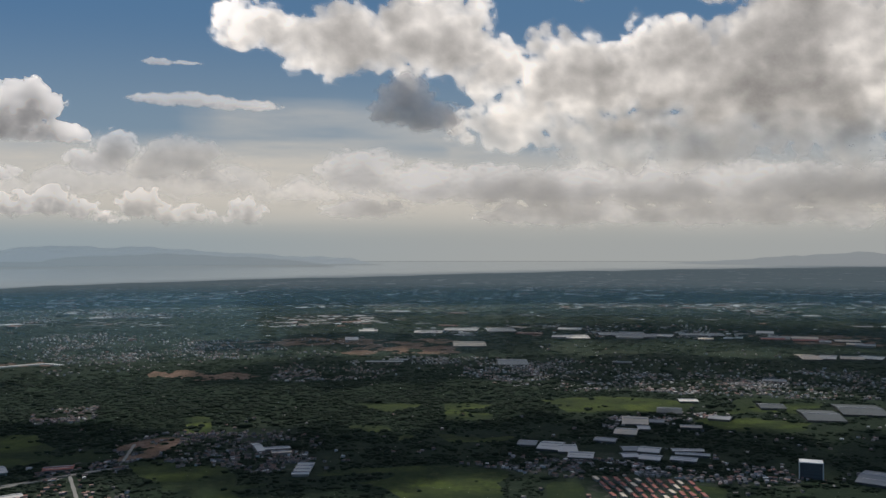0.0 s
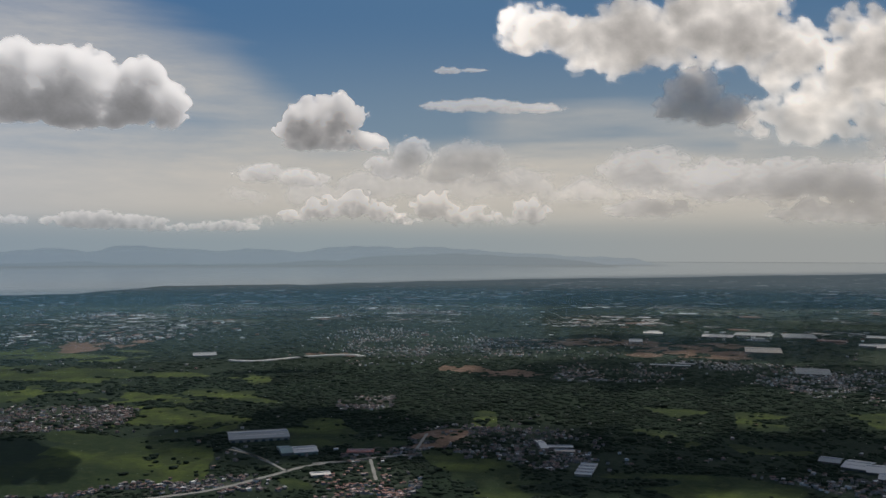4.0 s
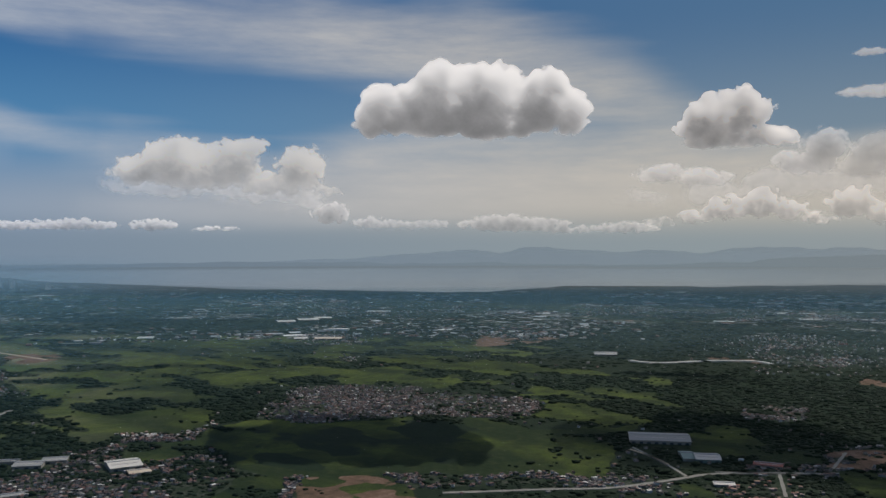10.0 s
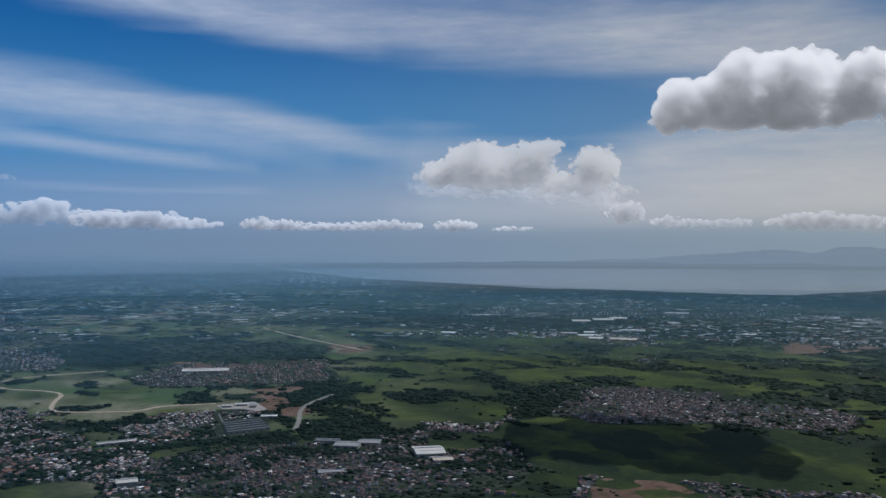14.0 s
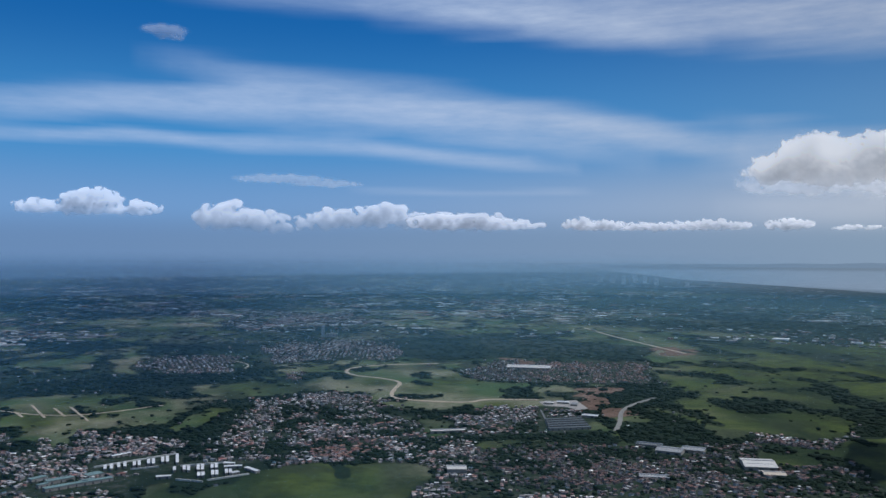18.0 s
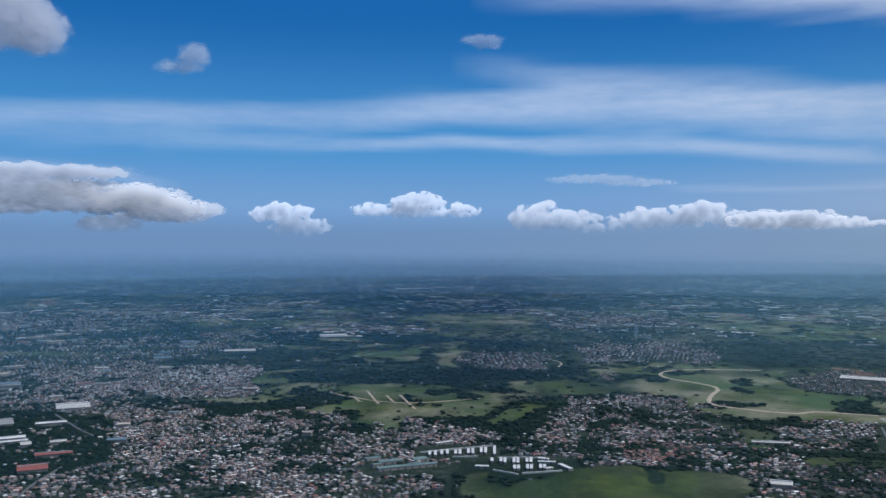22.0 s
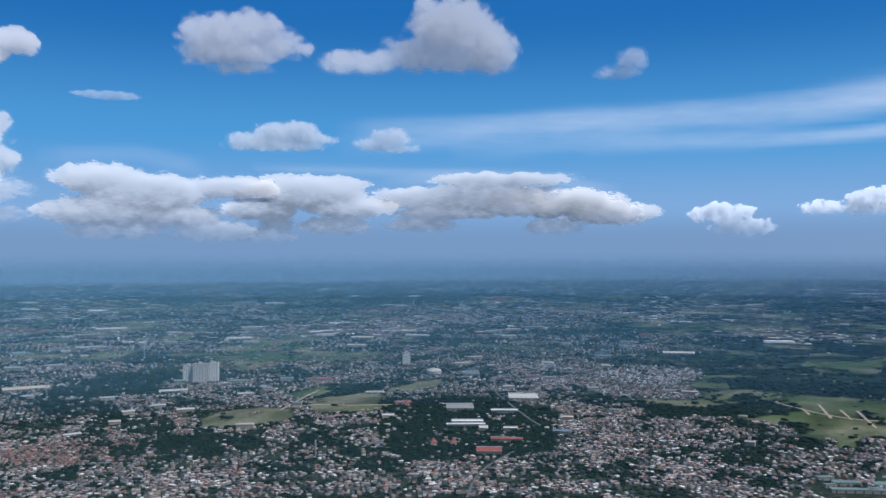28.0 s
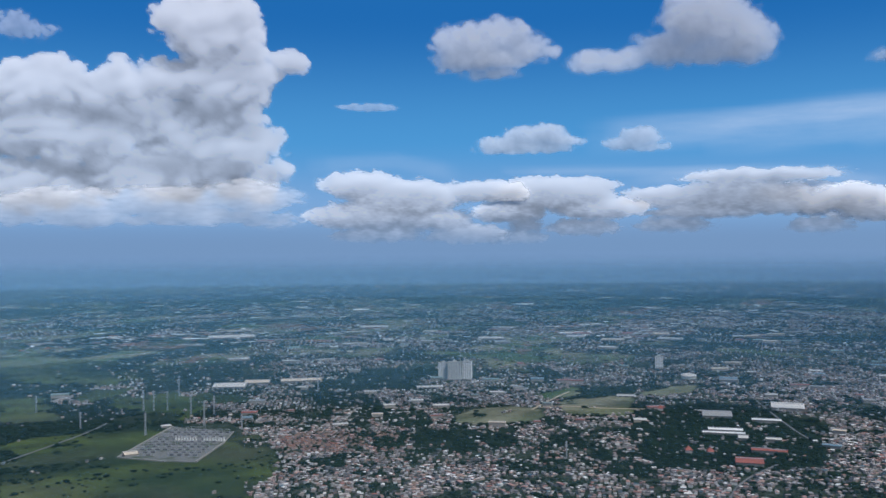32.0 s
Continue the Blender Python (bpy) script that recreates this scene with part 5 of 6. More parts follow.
def gable(l, w, h, rise, over=0.8, t=0.35):
    """A pitched roof of two slabs over an l by w plan."""
    bm = bmesh.new()
    x, y = l / 2 + over, w / 2 + over
    for s in (-1, 1):
        lo = [(-x, s * y, h), (x, s * y, h), (x, 0, h + rise), (-x, 0, h + rise)]
        v = [bm.verts.new(p) for p in lo] + [bm.verts.new((p[0], p[1], p[2] + t)) for p in lo]
        for q in ((3, 2, 1, 0), (4, 5, 6, 7), (0, 1, 5, 4), (1, 2, 6, 5), (2, 3, 7, 6), (3, 0, 4, 7)):
            bm.faces.new([v[k] for k in q])
    bmesh.ops.recalc_face_normals(bm, faces=bm.faces)
    return bm


def shed(b, r, l, w, h, turn, roof, label, wall=None, ribs=True, name="warehouse", group="large sheds"):
    h, w = h * 0.5, w * 1.25
    root = placed(name, b, r, turn, label, "building", group)
    rise = min(w * 0.07, 2.6)
    bm = boxes((-l / 2, l / 2, -w / 2, w / 2, -1, h))
    for s in (-1, 1):
        v = [bm.verts.new(p) for p in ((s * l / 2, -w / 2, h), (s * l / 2, w / 2, h), (s * l / 2, 0, h + rise))]
        bm.faces.new(v)
    part("wall", bm, wall or M_CONC, root)
    part("roof", gable(l, w, h, rise), roof, root)
    part("ridge_cap", boxes((-l / 2, l / 2, -0.7, 0.7, h + rise + 0.2, h + rise + 0.9)), M_STEEL, root)
    if ribs and l > 25:
        n = int(l / 9)
        for k in range(n):
            x = -l / 2 + (k + 0.5) * l / n
            part("door", boxes((x - 2.2, x + 2.2, -w / 2 - 0.15, -w / 2 + 0.1, 0, h * 0.6)), M_DARK, root)
        y = w * 0.25
        for s in (-1, 1):
            part("skylight", boxes((-l * 0.42, l * 0.42, s * y - 0.6, s * y + 0.6, h + rise * 0.5 + 0.3, h + rise * 0.5 + 0.5)), M_GREYROOF if roof is M_WHITE else M_WHITE, root)
    return root


shed(30.1, 1152, 74, 40, 8, 4, M_GREYROOF, "long warehouse with a blue-grey ribbed metal roof")
shed(27.2, 1056, 27, 26, 8, 8, M_WHITE, "green-walled shed with a ribbed white roof", M_GREENROOF)
shed(28.4, 1062, 14, 30, 6, 10, M_GREENROOF, "low shed with a grey-green metal roof beside a warehouse")
shed(23.6, 1046, 30, 14, 5, -5, M_TERRA, "low building with a red-brown roof beside the road")
shed(26.2, 945, 20, 10, 5, 10, M_WHITE, "small white-roofed building below the road")
for k in range(4):
    shed(9.2 - 0.12 * k, 948 + 13 * k, 17, 7, 5 + 0.3 * k, -6, M_WHITE, "one of four stepped white-roofed buildings", ribs=False, name="row_building", group="stepped rows")
shed(10.7, 1072, 30, 9, 6, 5, M_WHITE, "white-roofed block of an angled building")
shed(11.9, 1080, 8, 34, 6, 12, M_WHITE, "narrow white-roofed wing of an angled building")
shed(10.4, 1052, 22, 8, 5, 2, M_TAN, "low tan-roofed block behind a road")
ROOF_WORDS = {M_TAN: "a tan", M_WHITE: "a white", M_GREYROOF: "a dull grey", M_BLUEROOF: "a blue-grey", M_TERRA: "a red-brown", M_SLATE: "a dark grey"}


def halls(rows, cut, label, name, group):
    """Low wide halls: bearing, distance, length and depth of the roof, its metal."""
    for b, r, l, d, roof in rows:
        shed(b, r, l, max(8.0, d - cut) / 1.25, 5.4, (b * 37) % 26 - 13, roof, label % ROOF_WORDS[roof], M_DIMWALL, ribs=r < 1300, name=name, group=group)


halls(((-12.0, 1072, 20, 30, M_GREYROOF), (-11.95, 1038, 18, 28, M_WHITE), (-13.2, 1071, 24, 36, M_WHITE), (-13.25, 1032, 23, 32, M_WHITE),
       (-15.5, 1080, 36, 20, M_WHITE), (-15.8, 1060, 38, 18, M_WHITE), (-15.3, 1033, 28, 26, M_WHITE), (-12.3, 1250, 34, 62, M_TAN),
       (-11.75, 1173, 28, 46, M_TAN), (-12.8, 1203, 15, 30, M_WHITE), (-13.6, 1252, 19, 30, M_GREYROOF), (-5.5, 1087, 22, 34, M_GREYROOF),
       (-7.0, 1074, 26, 50, M_WHITE), (-8.0, 1062, 22, 46, M_WHITE), (-8.9, 1030, 28, 38, M_WHITE), (-10.45, 1118, 26, 28, M_GREYROOF)),
      8, "factory hall with %s metal roof among trees", "factory", "factory halls")
halls(((-15.5, 1436, 28, 34, M_WHITE), (-14.4, 1340, 35, 58, M_SLATE), (-17.45, 1300, 29, 36, M_GREYROOF), (-15.7, 1225, 27, 26, M_TAN),
       (-26.6, 1015, 44, 66, M_GREYROOF), (-20.4, 1421, 36, 50, M_SLATE), (-25.3, 1437, 62, 96, M_SLATE), (-23.2, 1366, 50, 90, M_SLATE),
       (-4.5, 1863, 62, 100, M_GREYROOF), (3.8, 1873, 80, 22, M_WHITE), (2.9, 1905, 40, 20, M_WHITE), (-11.5, 1890, 40, 24, M_GREYROOF), (-20.6, 1700, 40, 36, M_GREYROOF)),
      10, "wide industrial hall with %s metal roof", "factory", "factory halls")
halls(((0.9, 2546, 80, 80, M_WHITE), (-1.2, 2620, 100, 90, M_GREYROOF), (-1.7, 2217, 80, 110, M_TAN), (-3.7, 2612, 84, 120, M_GREYROOF),
       (-8.2, 2665, 68, 70, M_WHITE), (-8.6, 2426, 62, 100, M_WHITE), (-10.6, 2520, 60, 80, M_GREYROOF), (-12.2, 2480, 76, 90, M_GREYROOF), (-14.0, 2500, 60, 60, M_WHITE),
       (-16.3, 2552, 120, 60, M_GREYROOF), (-22.5, 2095, 40, 90, M_TAN), (-23.6, 2110, 34, 70, M_WHITE), (-24.9, 2120, 46, 60, M_TAN), (-26.0, 2140, 50, 60, M_WHITE),
       (-20.5, 2490, 60, 40, M_TERRA), (-22.5, 2480, 80, 36, M_TERRA), (-24.6, 2500, 60, 40, M_TAN), (54.0, 3060, 60, 80, M_WHITE), (52.6, 3130, 70, 80, M_WHITE), (51.6, 3200, 60, 70, M_WHITE),
       (53.0, 2450, 36, 46, M_WHITE), (51.8, 2440, 30, 40, M_TAN), (50.9, 2430, 40, 36, M_TAN), (48.0, 3500, 90, 50, M_WHITE), (33.4, 2080, 50, 60, M_GREYROOF)),
      0, "industrial hall with %s roof far across the plain", "factory", "far factories")
frng = random.Random(11)
for k in range(16):
    shed(frng.uniform(-27, 6), frng.uniform(2350, 2700), frng.uniform(25, 70), frng.uniform(25, 60), 7, frng.uniform(-6, 6), frng.choice((M_WHITE, M_GREYROOF, M_GREYROOF, M_TAN)),
         "pale industrial shed in a far row of factories", ribs=False, name="factory", group="far factories")
root = placed("office_block", -22.66, 1000, 2, "dark blue-green glass block with a white roof frame", "building")
part("wall", boxes((-11, 11, -7, 7, -1, 17)), M_SLATE, root)
part("roof", boxes((-11.6, 11.6, -7.6, 7.6, 17, 18)), M_NEWROOF, root)
part("pier", boxes((-12, -11, -8, -7, -1, 18.2)), M_NEWROOF, root)
part("pier", boxes((11, 12, -8, -7, -1, 18.2)), M_NEWROOF, root)
for k in range(5):
    part("window_band", boxes((-10.4, 10.4, -7.12, -6.9, 1.2 + 3.2 * k, 2.6 + 3.2 * k)), M_DARK, root)
shed(63.8, 1046, 34, 32, 8, 10, M_WHITE, "large white-roofed hall at the edge of town")
shed(62.9, 1010, 22, 14, 5, 10, M_TAN, "tan-roofed shed beside a hall")
shed(69.0, 1088, 30, 20, 7, -14, M_GREYROOF, "market hall with a grey metal roof")
shed(70.3, 1115, 30, 12, 6, -14, M_SLATE, "market wing with a dark grey roof")
shed(67.6, 1100, 26, 16, 7, -10, M_GREYROOF, "grey-roofed shed in the town")
shed(70.0, 960, 30, 10, 5, 4, M_GREYROOF, "long grey-roofed building amid houses")
shed(83.2, 1165, 44, 8, 7, 10, M_WHITE, "long pale school block amid houses")
shed(77.9, 1815, 88, 34, 8, -6, M_WHITE, "wide white-roofed factory beyond the fields")
shed(82.6, 960, 20, 14, 9, 4, M_WHITE, "pale block with a light roof amid houses")
for b, r, l, d, roof, label in ((126.4, 1450, 46, 52, M_WHITE, "white-roofed market hall beside the avenue"), (128.6, 1055, 29, 28, M_TERRA, "campus hall with a broad red roof among trees"),
                                (127.9, 1119, 22, 15, M_TERRA, "campus block with a red roof among trees"), (126.9, 1117, 18, 11, M_TERRA, "campus wing with a red roof among trees"),
                                (130.0, 1234, 43, 15, M_NEWROOF, "long campus block with a bright white roof"), (130.1, 1210, 52, 9, M_NEWROOF, "long low campus block with a white roof"),
                                (128.96, 1189, 11, 20, M_WHITE, "white campus block among dark trees"), (127.2, 1187, 18, 12, M_WHITE, "pale campus block among dark trees"),
                                (127.6, 1319, 38, 12, M_NEWROOF, "bright long roof beside the campus woods"), (130.5, 1350, 40, 46, M_GREYROOF, "grey-brown flat roof at the woods' edge"),
                                (135.15, 1280, 17, 14, M_WHITE, "cream box-like building with a pale roof")):
    shed(b, r, l, d / 1.25, 8, 2, roof, label, M_TAN if b > 135 else None, ribs=False, name="campus_building", group="campus buildings")
shed(134.2, 1395, 26, 12, 6, 15, M_TERRA, "red-roofed pavilion at the field's edge")
shed(136.0, 1500, 30, 10, 5, 0, M_WHITE, "white-roofed stand in the open field")
shed(161.3, 1655, 56, 40, 9, -8, M_WHITE, "pale factory hall with stepped roofs")
shed(159.6, 1690, 44, 26, 8, -6, M_TAN, "tan factory hall beyond the substation")
shed(156.9, 1695, 74, 24, 8, 4, M_TAN, "long pale-roofed shed in the suburbs")
shed(161.2, 2655, 130, 60, 9, 3, M_WHITE, "very wide white-roofed warehouse far out on the plain")
shed(152.2, 2900, 90, 40, 9, 3, M_WHITE, "pale warehouse far out on the plain")
shed(148.6, 1580, 46, 14, 6, 6, M_WHITE, "long white-roofed block in the suburbs")
shed(116.6, 2130, 70, 26, 8, 2, M_WHITE, "pale hall on a rise above the town")
shed(144.6, 2480, 70, 30, 8, 0, M_WHITE, "white-roofed hall far out in the suburbs")
shed(136.8, 2450, 60, 22, 8, 0, M_TAN, "pale terrace of buildings in the far suburbs")
for b, r in ((132.2, 1096), (130.9, 1095), (133.9, 1380)):
    root = placed("pavilion", b, r, 10, "campus pavilion with a steep red pyramid roof", "building", "campus pavilions")
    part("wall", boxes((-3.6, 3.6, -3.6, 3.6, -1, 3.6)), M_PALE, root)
    bm = bmesh.new()
    ring = [bm.verts.new((x * 4.6, y * 4.6, 3.4)) for x, y in ((-1, -1), (1, -1), (1, 1), (-1, 1))]
    top = bm.verts.new((0, 0, 8.6))
    for k in range(4):
        bm.faces.new((ring[k], ring[(k + 1) % 4], top))
    bm.faces.new(ring[::-1])
    part("roof", bm, M_TERRA, root)
    part("finial", boxes((-0.2, 0.2, -0.2, 0.2, 8.2, 9.8)), M_STEEL, root)


def bar_building(name, p0, p1, width, height, roof, label, category, group):
    """A long low block between two places on the ground, with a flat roof."""
    a, c = at(*p0), at(*p1)
    root = new(name)
    d = c - a
    half = d.length / 2
    root.matrix_world = Matrix.Translation((a + c) / 2) @ Matrix.Rotation(math.atan2(d.y, d.x), 4, "Z")
    tagged(root, label, category, group)
    part("wall", boxes((-half, half, -width / 2, width / 2, -0.6, height)), M_CONC, root)
    part("roof", boxes((-half - 0.3, half + 0.3, -width / 2 - 0.3, width / 2 + 0.3, height, height + 0.3)), roof, root)
    n = max(2, int(half / 4))
    for k in range(n):
        x = -half + (k + 0.5) * 2 * half / n
        part("door", boxes((x - 0.8, x + 0.8, -width / 2 - 0.1, -width / 2 + 0.1, 0, min(2.2, height * 0.8))), M_DARK, root)


def white_estate():
    """Two new estates of white row blocks within pale walls, and a school of long roofs."""
    for b, r0, r1 in ((104.46, 1021, 1046), (104.1, 1020, 1048), (103.68, 1024, 1052), (103.32, 1026, 1054), (102.78, 1027, 1053), (102.5, 1026, 1055), (101.95, 1031, 1059),
                      (101.67, 1030, 1062), (101.12, 1035, 1067), (100.84, 1034, 1069), (100.26, 1027, 1077), (100.42, 992, 1014), (99.84, 991, 1016), (99.58, 988, 1015), (99.0, 988, 1017),
                      (98.74, 987, 1017), (98.96, 960, 982), (98.71, 960, 982), (98.16, 992, 1016), (97.9, 992, 1019), (98.12, 961, 987), (97.87, 961, 986), (97.28, 966, 989), (97.03, 965, 988)):
        bar_building("row_house", (b, r0 + 3), (b, r1 - 3), 2.7, 2.6, M_NEWROOF, "white concrete row block in a new walled estate", "house", "new white row houses")
    for p0, p1 in (((97.43, 1015), (96.77, 1012)), ((97.43, 999), (96.33, 999)), ((96.07, 991), (95.34, 970)), ((96.99, 968), (96.55, 973)), ((101.5, 973), (100.63, 972)), ((104.09, 1086), (102.98, 1099))):
        bar_building("row_house", p0, p1, 5.0, 2.6, M_NEWROOF, "white concrete row block in a new walled estate", "house", "new white row houses")
    for p0, p1 in (((105.08, 1045), (100.35, 1084)), ((102.98, 1022), (101.36, 1024)), ((100.34, 962), (99.47, 953)), ((99.4, 953), (98.74, 945)), ((98.45, 950), (95.89, 967)), ((100.06, 1021), (96.99, 1026))):
        a, c = at(*p0), at(*p1)
        d = c - a
        root = new("boundary_wall")
        root.matrix_world = Matrix.Translation((a + c) / 2) @ Matrix.Rotation(math.atan2(d.y, d.x), 4, "Z")
        tagged(root, "pale concrete boundary wall of the new estate", "wall", "estate walls")
        half = d.length / 2
        part("panel", boxes((-half, half, -0.7, 0.7, -0.5, 1.3)), M_NEWROOF, root)
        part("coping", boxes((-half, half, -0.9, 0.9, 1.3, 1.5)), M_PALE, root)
    for p0, p1, w in (((108.19, 976), (107.6, 982), 5), ((107.74, 990), (106.24, 1000), 9), ((107.84, 960), (106.35, 969), 8), ((106.35, 969), (104.05, 982), 7), ((105.82, 975), (105.18, 983), 6),
                      ((105.54, 1000), (104.69, 1008), 12), ((108.6, 1004), (107.74, 1013), 7)):
        bar_building("school_block", p0, p1, w, 3.4, M_GREENROOF, "long low school building with a grey-green roof", "building", "school blocks")


white_estate()


def paved_yard(name, corners, mat, label, category):
    """A flat paved slab between corners of (bearing, metres)."""
    ring = [at(b, r) for b, r in corners]
    base = sum(ring, Vector()) / len(ring)
    root = new(name)
    root.matrix_world = Matrix.Translation(base)
    tagged(root, label, category)
    bm = bmesh.new()
    low = [bm.verts.new((p.x - base.x, p.y - base.y, -0.4)) for p in ring]
    top = [bm.verts.new((p.x - base.x, p.y - base.y, 0.5)) for p in ring]
    bm.faces.new(top)
    for k in range(len(ring)):
        n = (k + 1) % len(ring)
        bm.faces.new((low[k], low[n], top[n], top[k]))
    bmesh.ops.recalc_face_normals(bm, faces=bm.faces)
    part("slab", bm, mat, root)
    return root, ring, base


root, ring, base = paved_yard("depot_yard", ((77.3, 1413), (74.9, 1434), (74.15, 1364), (74.6, 1343), (75.6, 1370), (76.9, 1375)), M_CONC, "pale concrete yard of a depot beside bare ground", "yard")
for b, r, l, d, roof in ((76.6, 1395, 14, 10, M_WHITE), (75.7, 1402, 18, 8, M_NEWROOF), (75.0, 1385, 10, 10, M_GREYROOF), (74.0, 1294, 22, 9, M_NEWROOF)):
    shed(b, r, l, d, 6, -8, roof, "low depot shed on a pale yard", ribs=False, name="depot_shed", group="depot sheds")
for k in range(5):
    f = k / 4
    bar_building("terrace", (76.85 - 0.22 * f, 1252 - 62 * f), (74.55 - 0.55 * f, 1270 - 60 * f), 8.0, 3.0, M_SLATE, "long dark-roofed terrace of a new estate", "building", "dark terraces")
for k in range(10):
    for j in range(4):
        b, r = -9.7 - 0.66 * k - 0.36 * j + frng.uniform(-0.06, 0.06), 937 - 20 * j + frng.uniform(-2, 2)
        bar_building("terrace", (b, r), (b - 0.27, r - frng.uniform(11, 16)), frng.uniform(2.8, 4.0), 2.4, M_TERRA if (j + k) % 4 else M_TAN, "row of small houses under one red-brown roof", "house", "red-roofed terraces")


def tower_block(b, r, turn, slabs, floors, label, name="apartment_building"):
    """Slab blocks with floor bands of windows; each slab is (x, y, length, width)."""
    root = placed(name, b, r, turn, label, "building")
    fh = 3.0
    for k, (x, y, l, w) in enumerate(slabs):
        n = floors[k]
        part("wall", boxes((x - l / 2, x + l / 2, y - w / 2, y + w / 2, -1, n * fh)), M_NEWROOF if k != 1 else M_PALE, root)
        roof = part("roof", boxes((x - l / 2 - 0.4, x + l / 2 + 0.4, y - w / 2 - 0.4, y + w / 2 + 0.4, n * fh, n * fh + 0.6)), M_CONC, root)
        part("stair_head", boxes((x - 3, x + 3, y - 2.5, y + 2.5, n * fh + 0.6, n * fh + 3.6)), M_PALE, roof)
        cols = max(3, int(l / 4.2))
        for f in range(n):
            bm = bmesh.new()
            for c in range(cols):
                cx = x - l / 2 + (c + 0.5) * l / cols
                box(bm, cx - 0.7, cx + 0.7, y - w / 2 - 0.12, y - w / 2 + 0.1, f * fh + 0.9, f * fh + 2.3)
            part("window_row", bm, M_DARK, root)
    return root


tower_block(146.95, 1695, -8, ((-23, 4, 17, 18), (0, -4, 25, 18), (23, 6, 17, 20)), (10, 11, 11), "three joined slabs of a tall pale apartment building")
tower_block(133.95, 1885, 0, ((0, 0, 16, 14),), (8,), "tall pale office block beside bare ground")
tower_block(91.25, 2470, 0, ((0, 0, 10, 12), (24, 4, 30, 14)), (11, 3), "white tower and low hall in a far town")
for k, (b, r, n) in enumerate(((72.6, 4420, 9), (71.9, 4400, 12), (71.2, 4440, 14), (70.6, 4410, 10), (69.9, 4380, 12), (68.0, 4330, 8), (73.4, 4450, 7))):
    tower_block(b, r, 0, ((0, 0, 22, 18),), (n,), "hazy grey high-rise on the far lake shore", "high_rise")


def dome_hall():
    root = placed("sports_hall", 132.15, 1740, 0, "round hall with a shallow white domed roof", "building")
    bm = bmesh.new()
    bmesh.ops.create_cone(bm, cap_ends=True, segments=32, radius1=14, radius2=14, depth=6, matrix=Matrix.Translation((0, 0, 2)))
    part("wall", bm, M_PALE, root)
    bm = bmesh.new()
    bmesh.ops.create_uvsphere(bm, u_segments=32, v_segments=16, radius=15)
    bmesh.ops.delete(bm, geom=[v for v in bm.verts if v.co.z < -0.01], context="VERTS")
    for v in bm.verts:
        v.co.z = v.co.z * 0.32 + 5
    part("roof", bm, M_WHITE, root)
    part("lantern", boxes((-1.4, 1.4, -1.4, 1.4, 9.4, 10.4)), M_WHITE, root)


dome_hall()


def suburb_halls():
    """Schools, stores and workshops that stand above the small houses."""
    rng = random.Random(31)
    n = 0
    while n < 85:
        b, r = rng.uniform(112, 176), rng.uniform(1150, 2700)
        p = at(b, r)
        field, town, bare, wood = land_values(np.array([p.x]), np.array([p.y]))
        if town[0] < 0.35 or zone(KEEP_CLEAR, np.array([p.x]), np.array([p.y]), 0.0)[0] > 0.1:
            continue
        k = 0.55 + (r - 1150) / 2000
        roof = rng.choice((M_WHITE, M_WHITE, M_GREYROOF, M_TAN, M_GREENROOF, M_TERRA, M_BLUEROOF))
        names = {M_WHITE: "a white", M_GREYROOF: "a grey", M_TAN: "a tan", M_GREENROOF: "a grey-green", M_TERRA: "a red", M_BLUEROOF: "a blue"}
        shed(b, r, rng.uniform(14, 40) * k, rng.uniform(8, 18) * k, rng.uniform(6, 12), rng.uniform(-20, 20), roof,
             "hall with %s metal roof among suburban houses" % names[roof], ribs=False, name="hall", group="suburban halls")
        n += 1


# ---- substation and pylons ----
def build_pylon(b, r, height, turn, label):
    root = placed("pylon", b, r, turn, label, "pylon", "power pylons")
    w0, w1 = height * 0.034, height * 0.013
    corners = ((-1, -1), (1, -1), (1, 1), (-1, 1))

    def corner(k, f):
        w = w0 + (w1 - w0) * min(f * 1.3, 1.0)
        return Vector((corners[k][0] * w, corners[k][1] * w, f * height))
    for k in range(4):
        bm = bmesh.new()
        for f in range(5):
            beam(bm, corner(k, f / 5), corner(k, (f + 1) / 5), 0.36)
        part("leg", bm, M_STEEL, root)
    for k in range(4):
        bm = bmesh.new()
        for f in range(7):
            a, c = f / 7, (f + 1) / 7
            beam(bm, corner(k, a), corner((k + 1) % 4, c), 0.18)
            beam(bm, corner((k + 1) % 4, a), corner(k, c), 0.18)
        part("bracing", bm, M_STEEL, root)
    for f in (0.66, 0.80, 0.93):
        bm = bmesh.new()
        beam(bm, (-height * 0.1, 0, f * height), (height * 0.1, 0, f * height), 0.4)
        beam(bm, (-height * 0.1, 0, f * height), (0, 0, f * height + 2), 0.3)
        beam(bm, (height * 0.1, 0, f * height), (0, 0, f * height + 2), 0.3)
        part("crossarm", bm, M_STEEL, root)
    return root


for b, r, hgt in ((162.9, 1290, 36), (162.3, 1372, 30), (166.4, 1250, 30), (166.5, 1450, 32), (165.9, 1440, 32), (165.1, 1440, 30), (163.7, 1390, 30),
                  (164.4, 1570, 36), (170.1, 1330, 24), (155.8, 1560, 30), (160.6, 1250, 20), (150.3, 2150, 36), (172.5, 1500, 26), (139.8, 1050, 18)):
    build_pylon(b, r, hgt, frng.uniform(0, 60), "grey lattice steel power pylon above the fields")


def inside(p, ring):
    """Whether a place lies within a ring of corners, on the plan."""
    hit = False
    for a, c in zip(ring, ring[1:] + ring[:1]):
        if (a.y > p.y) != (c.y > p.y) and p.x < a.x + (p.y - a.y) / (c.y - a.y) * (c.x - a.x):
            hit = not hit
    return hit


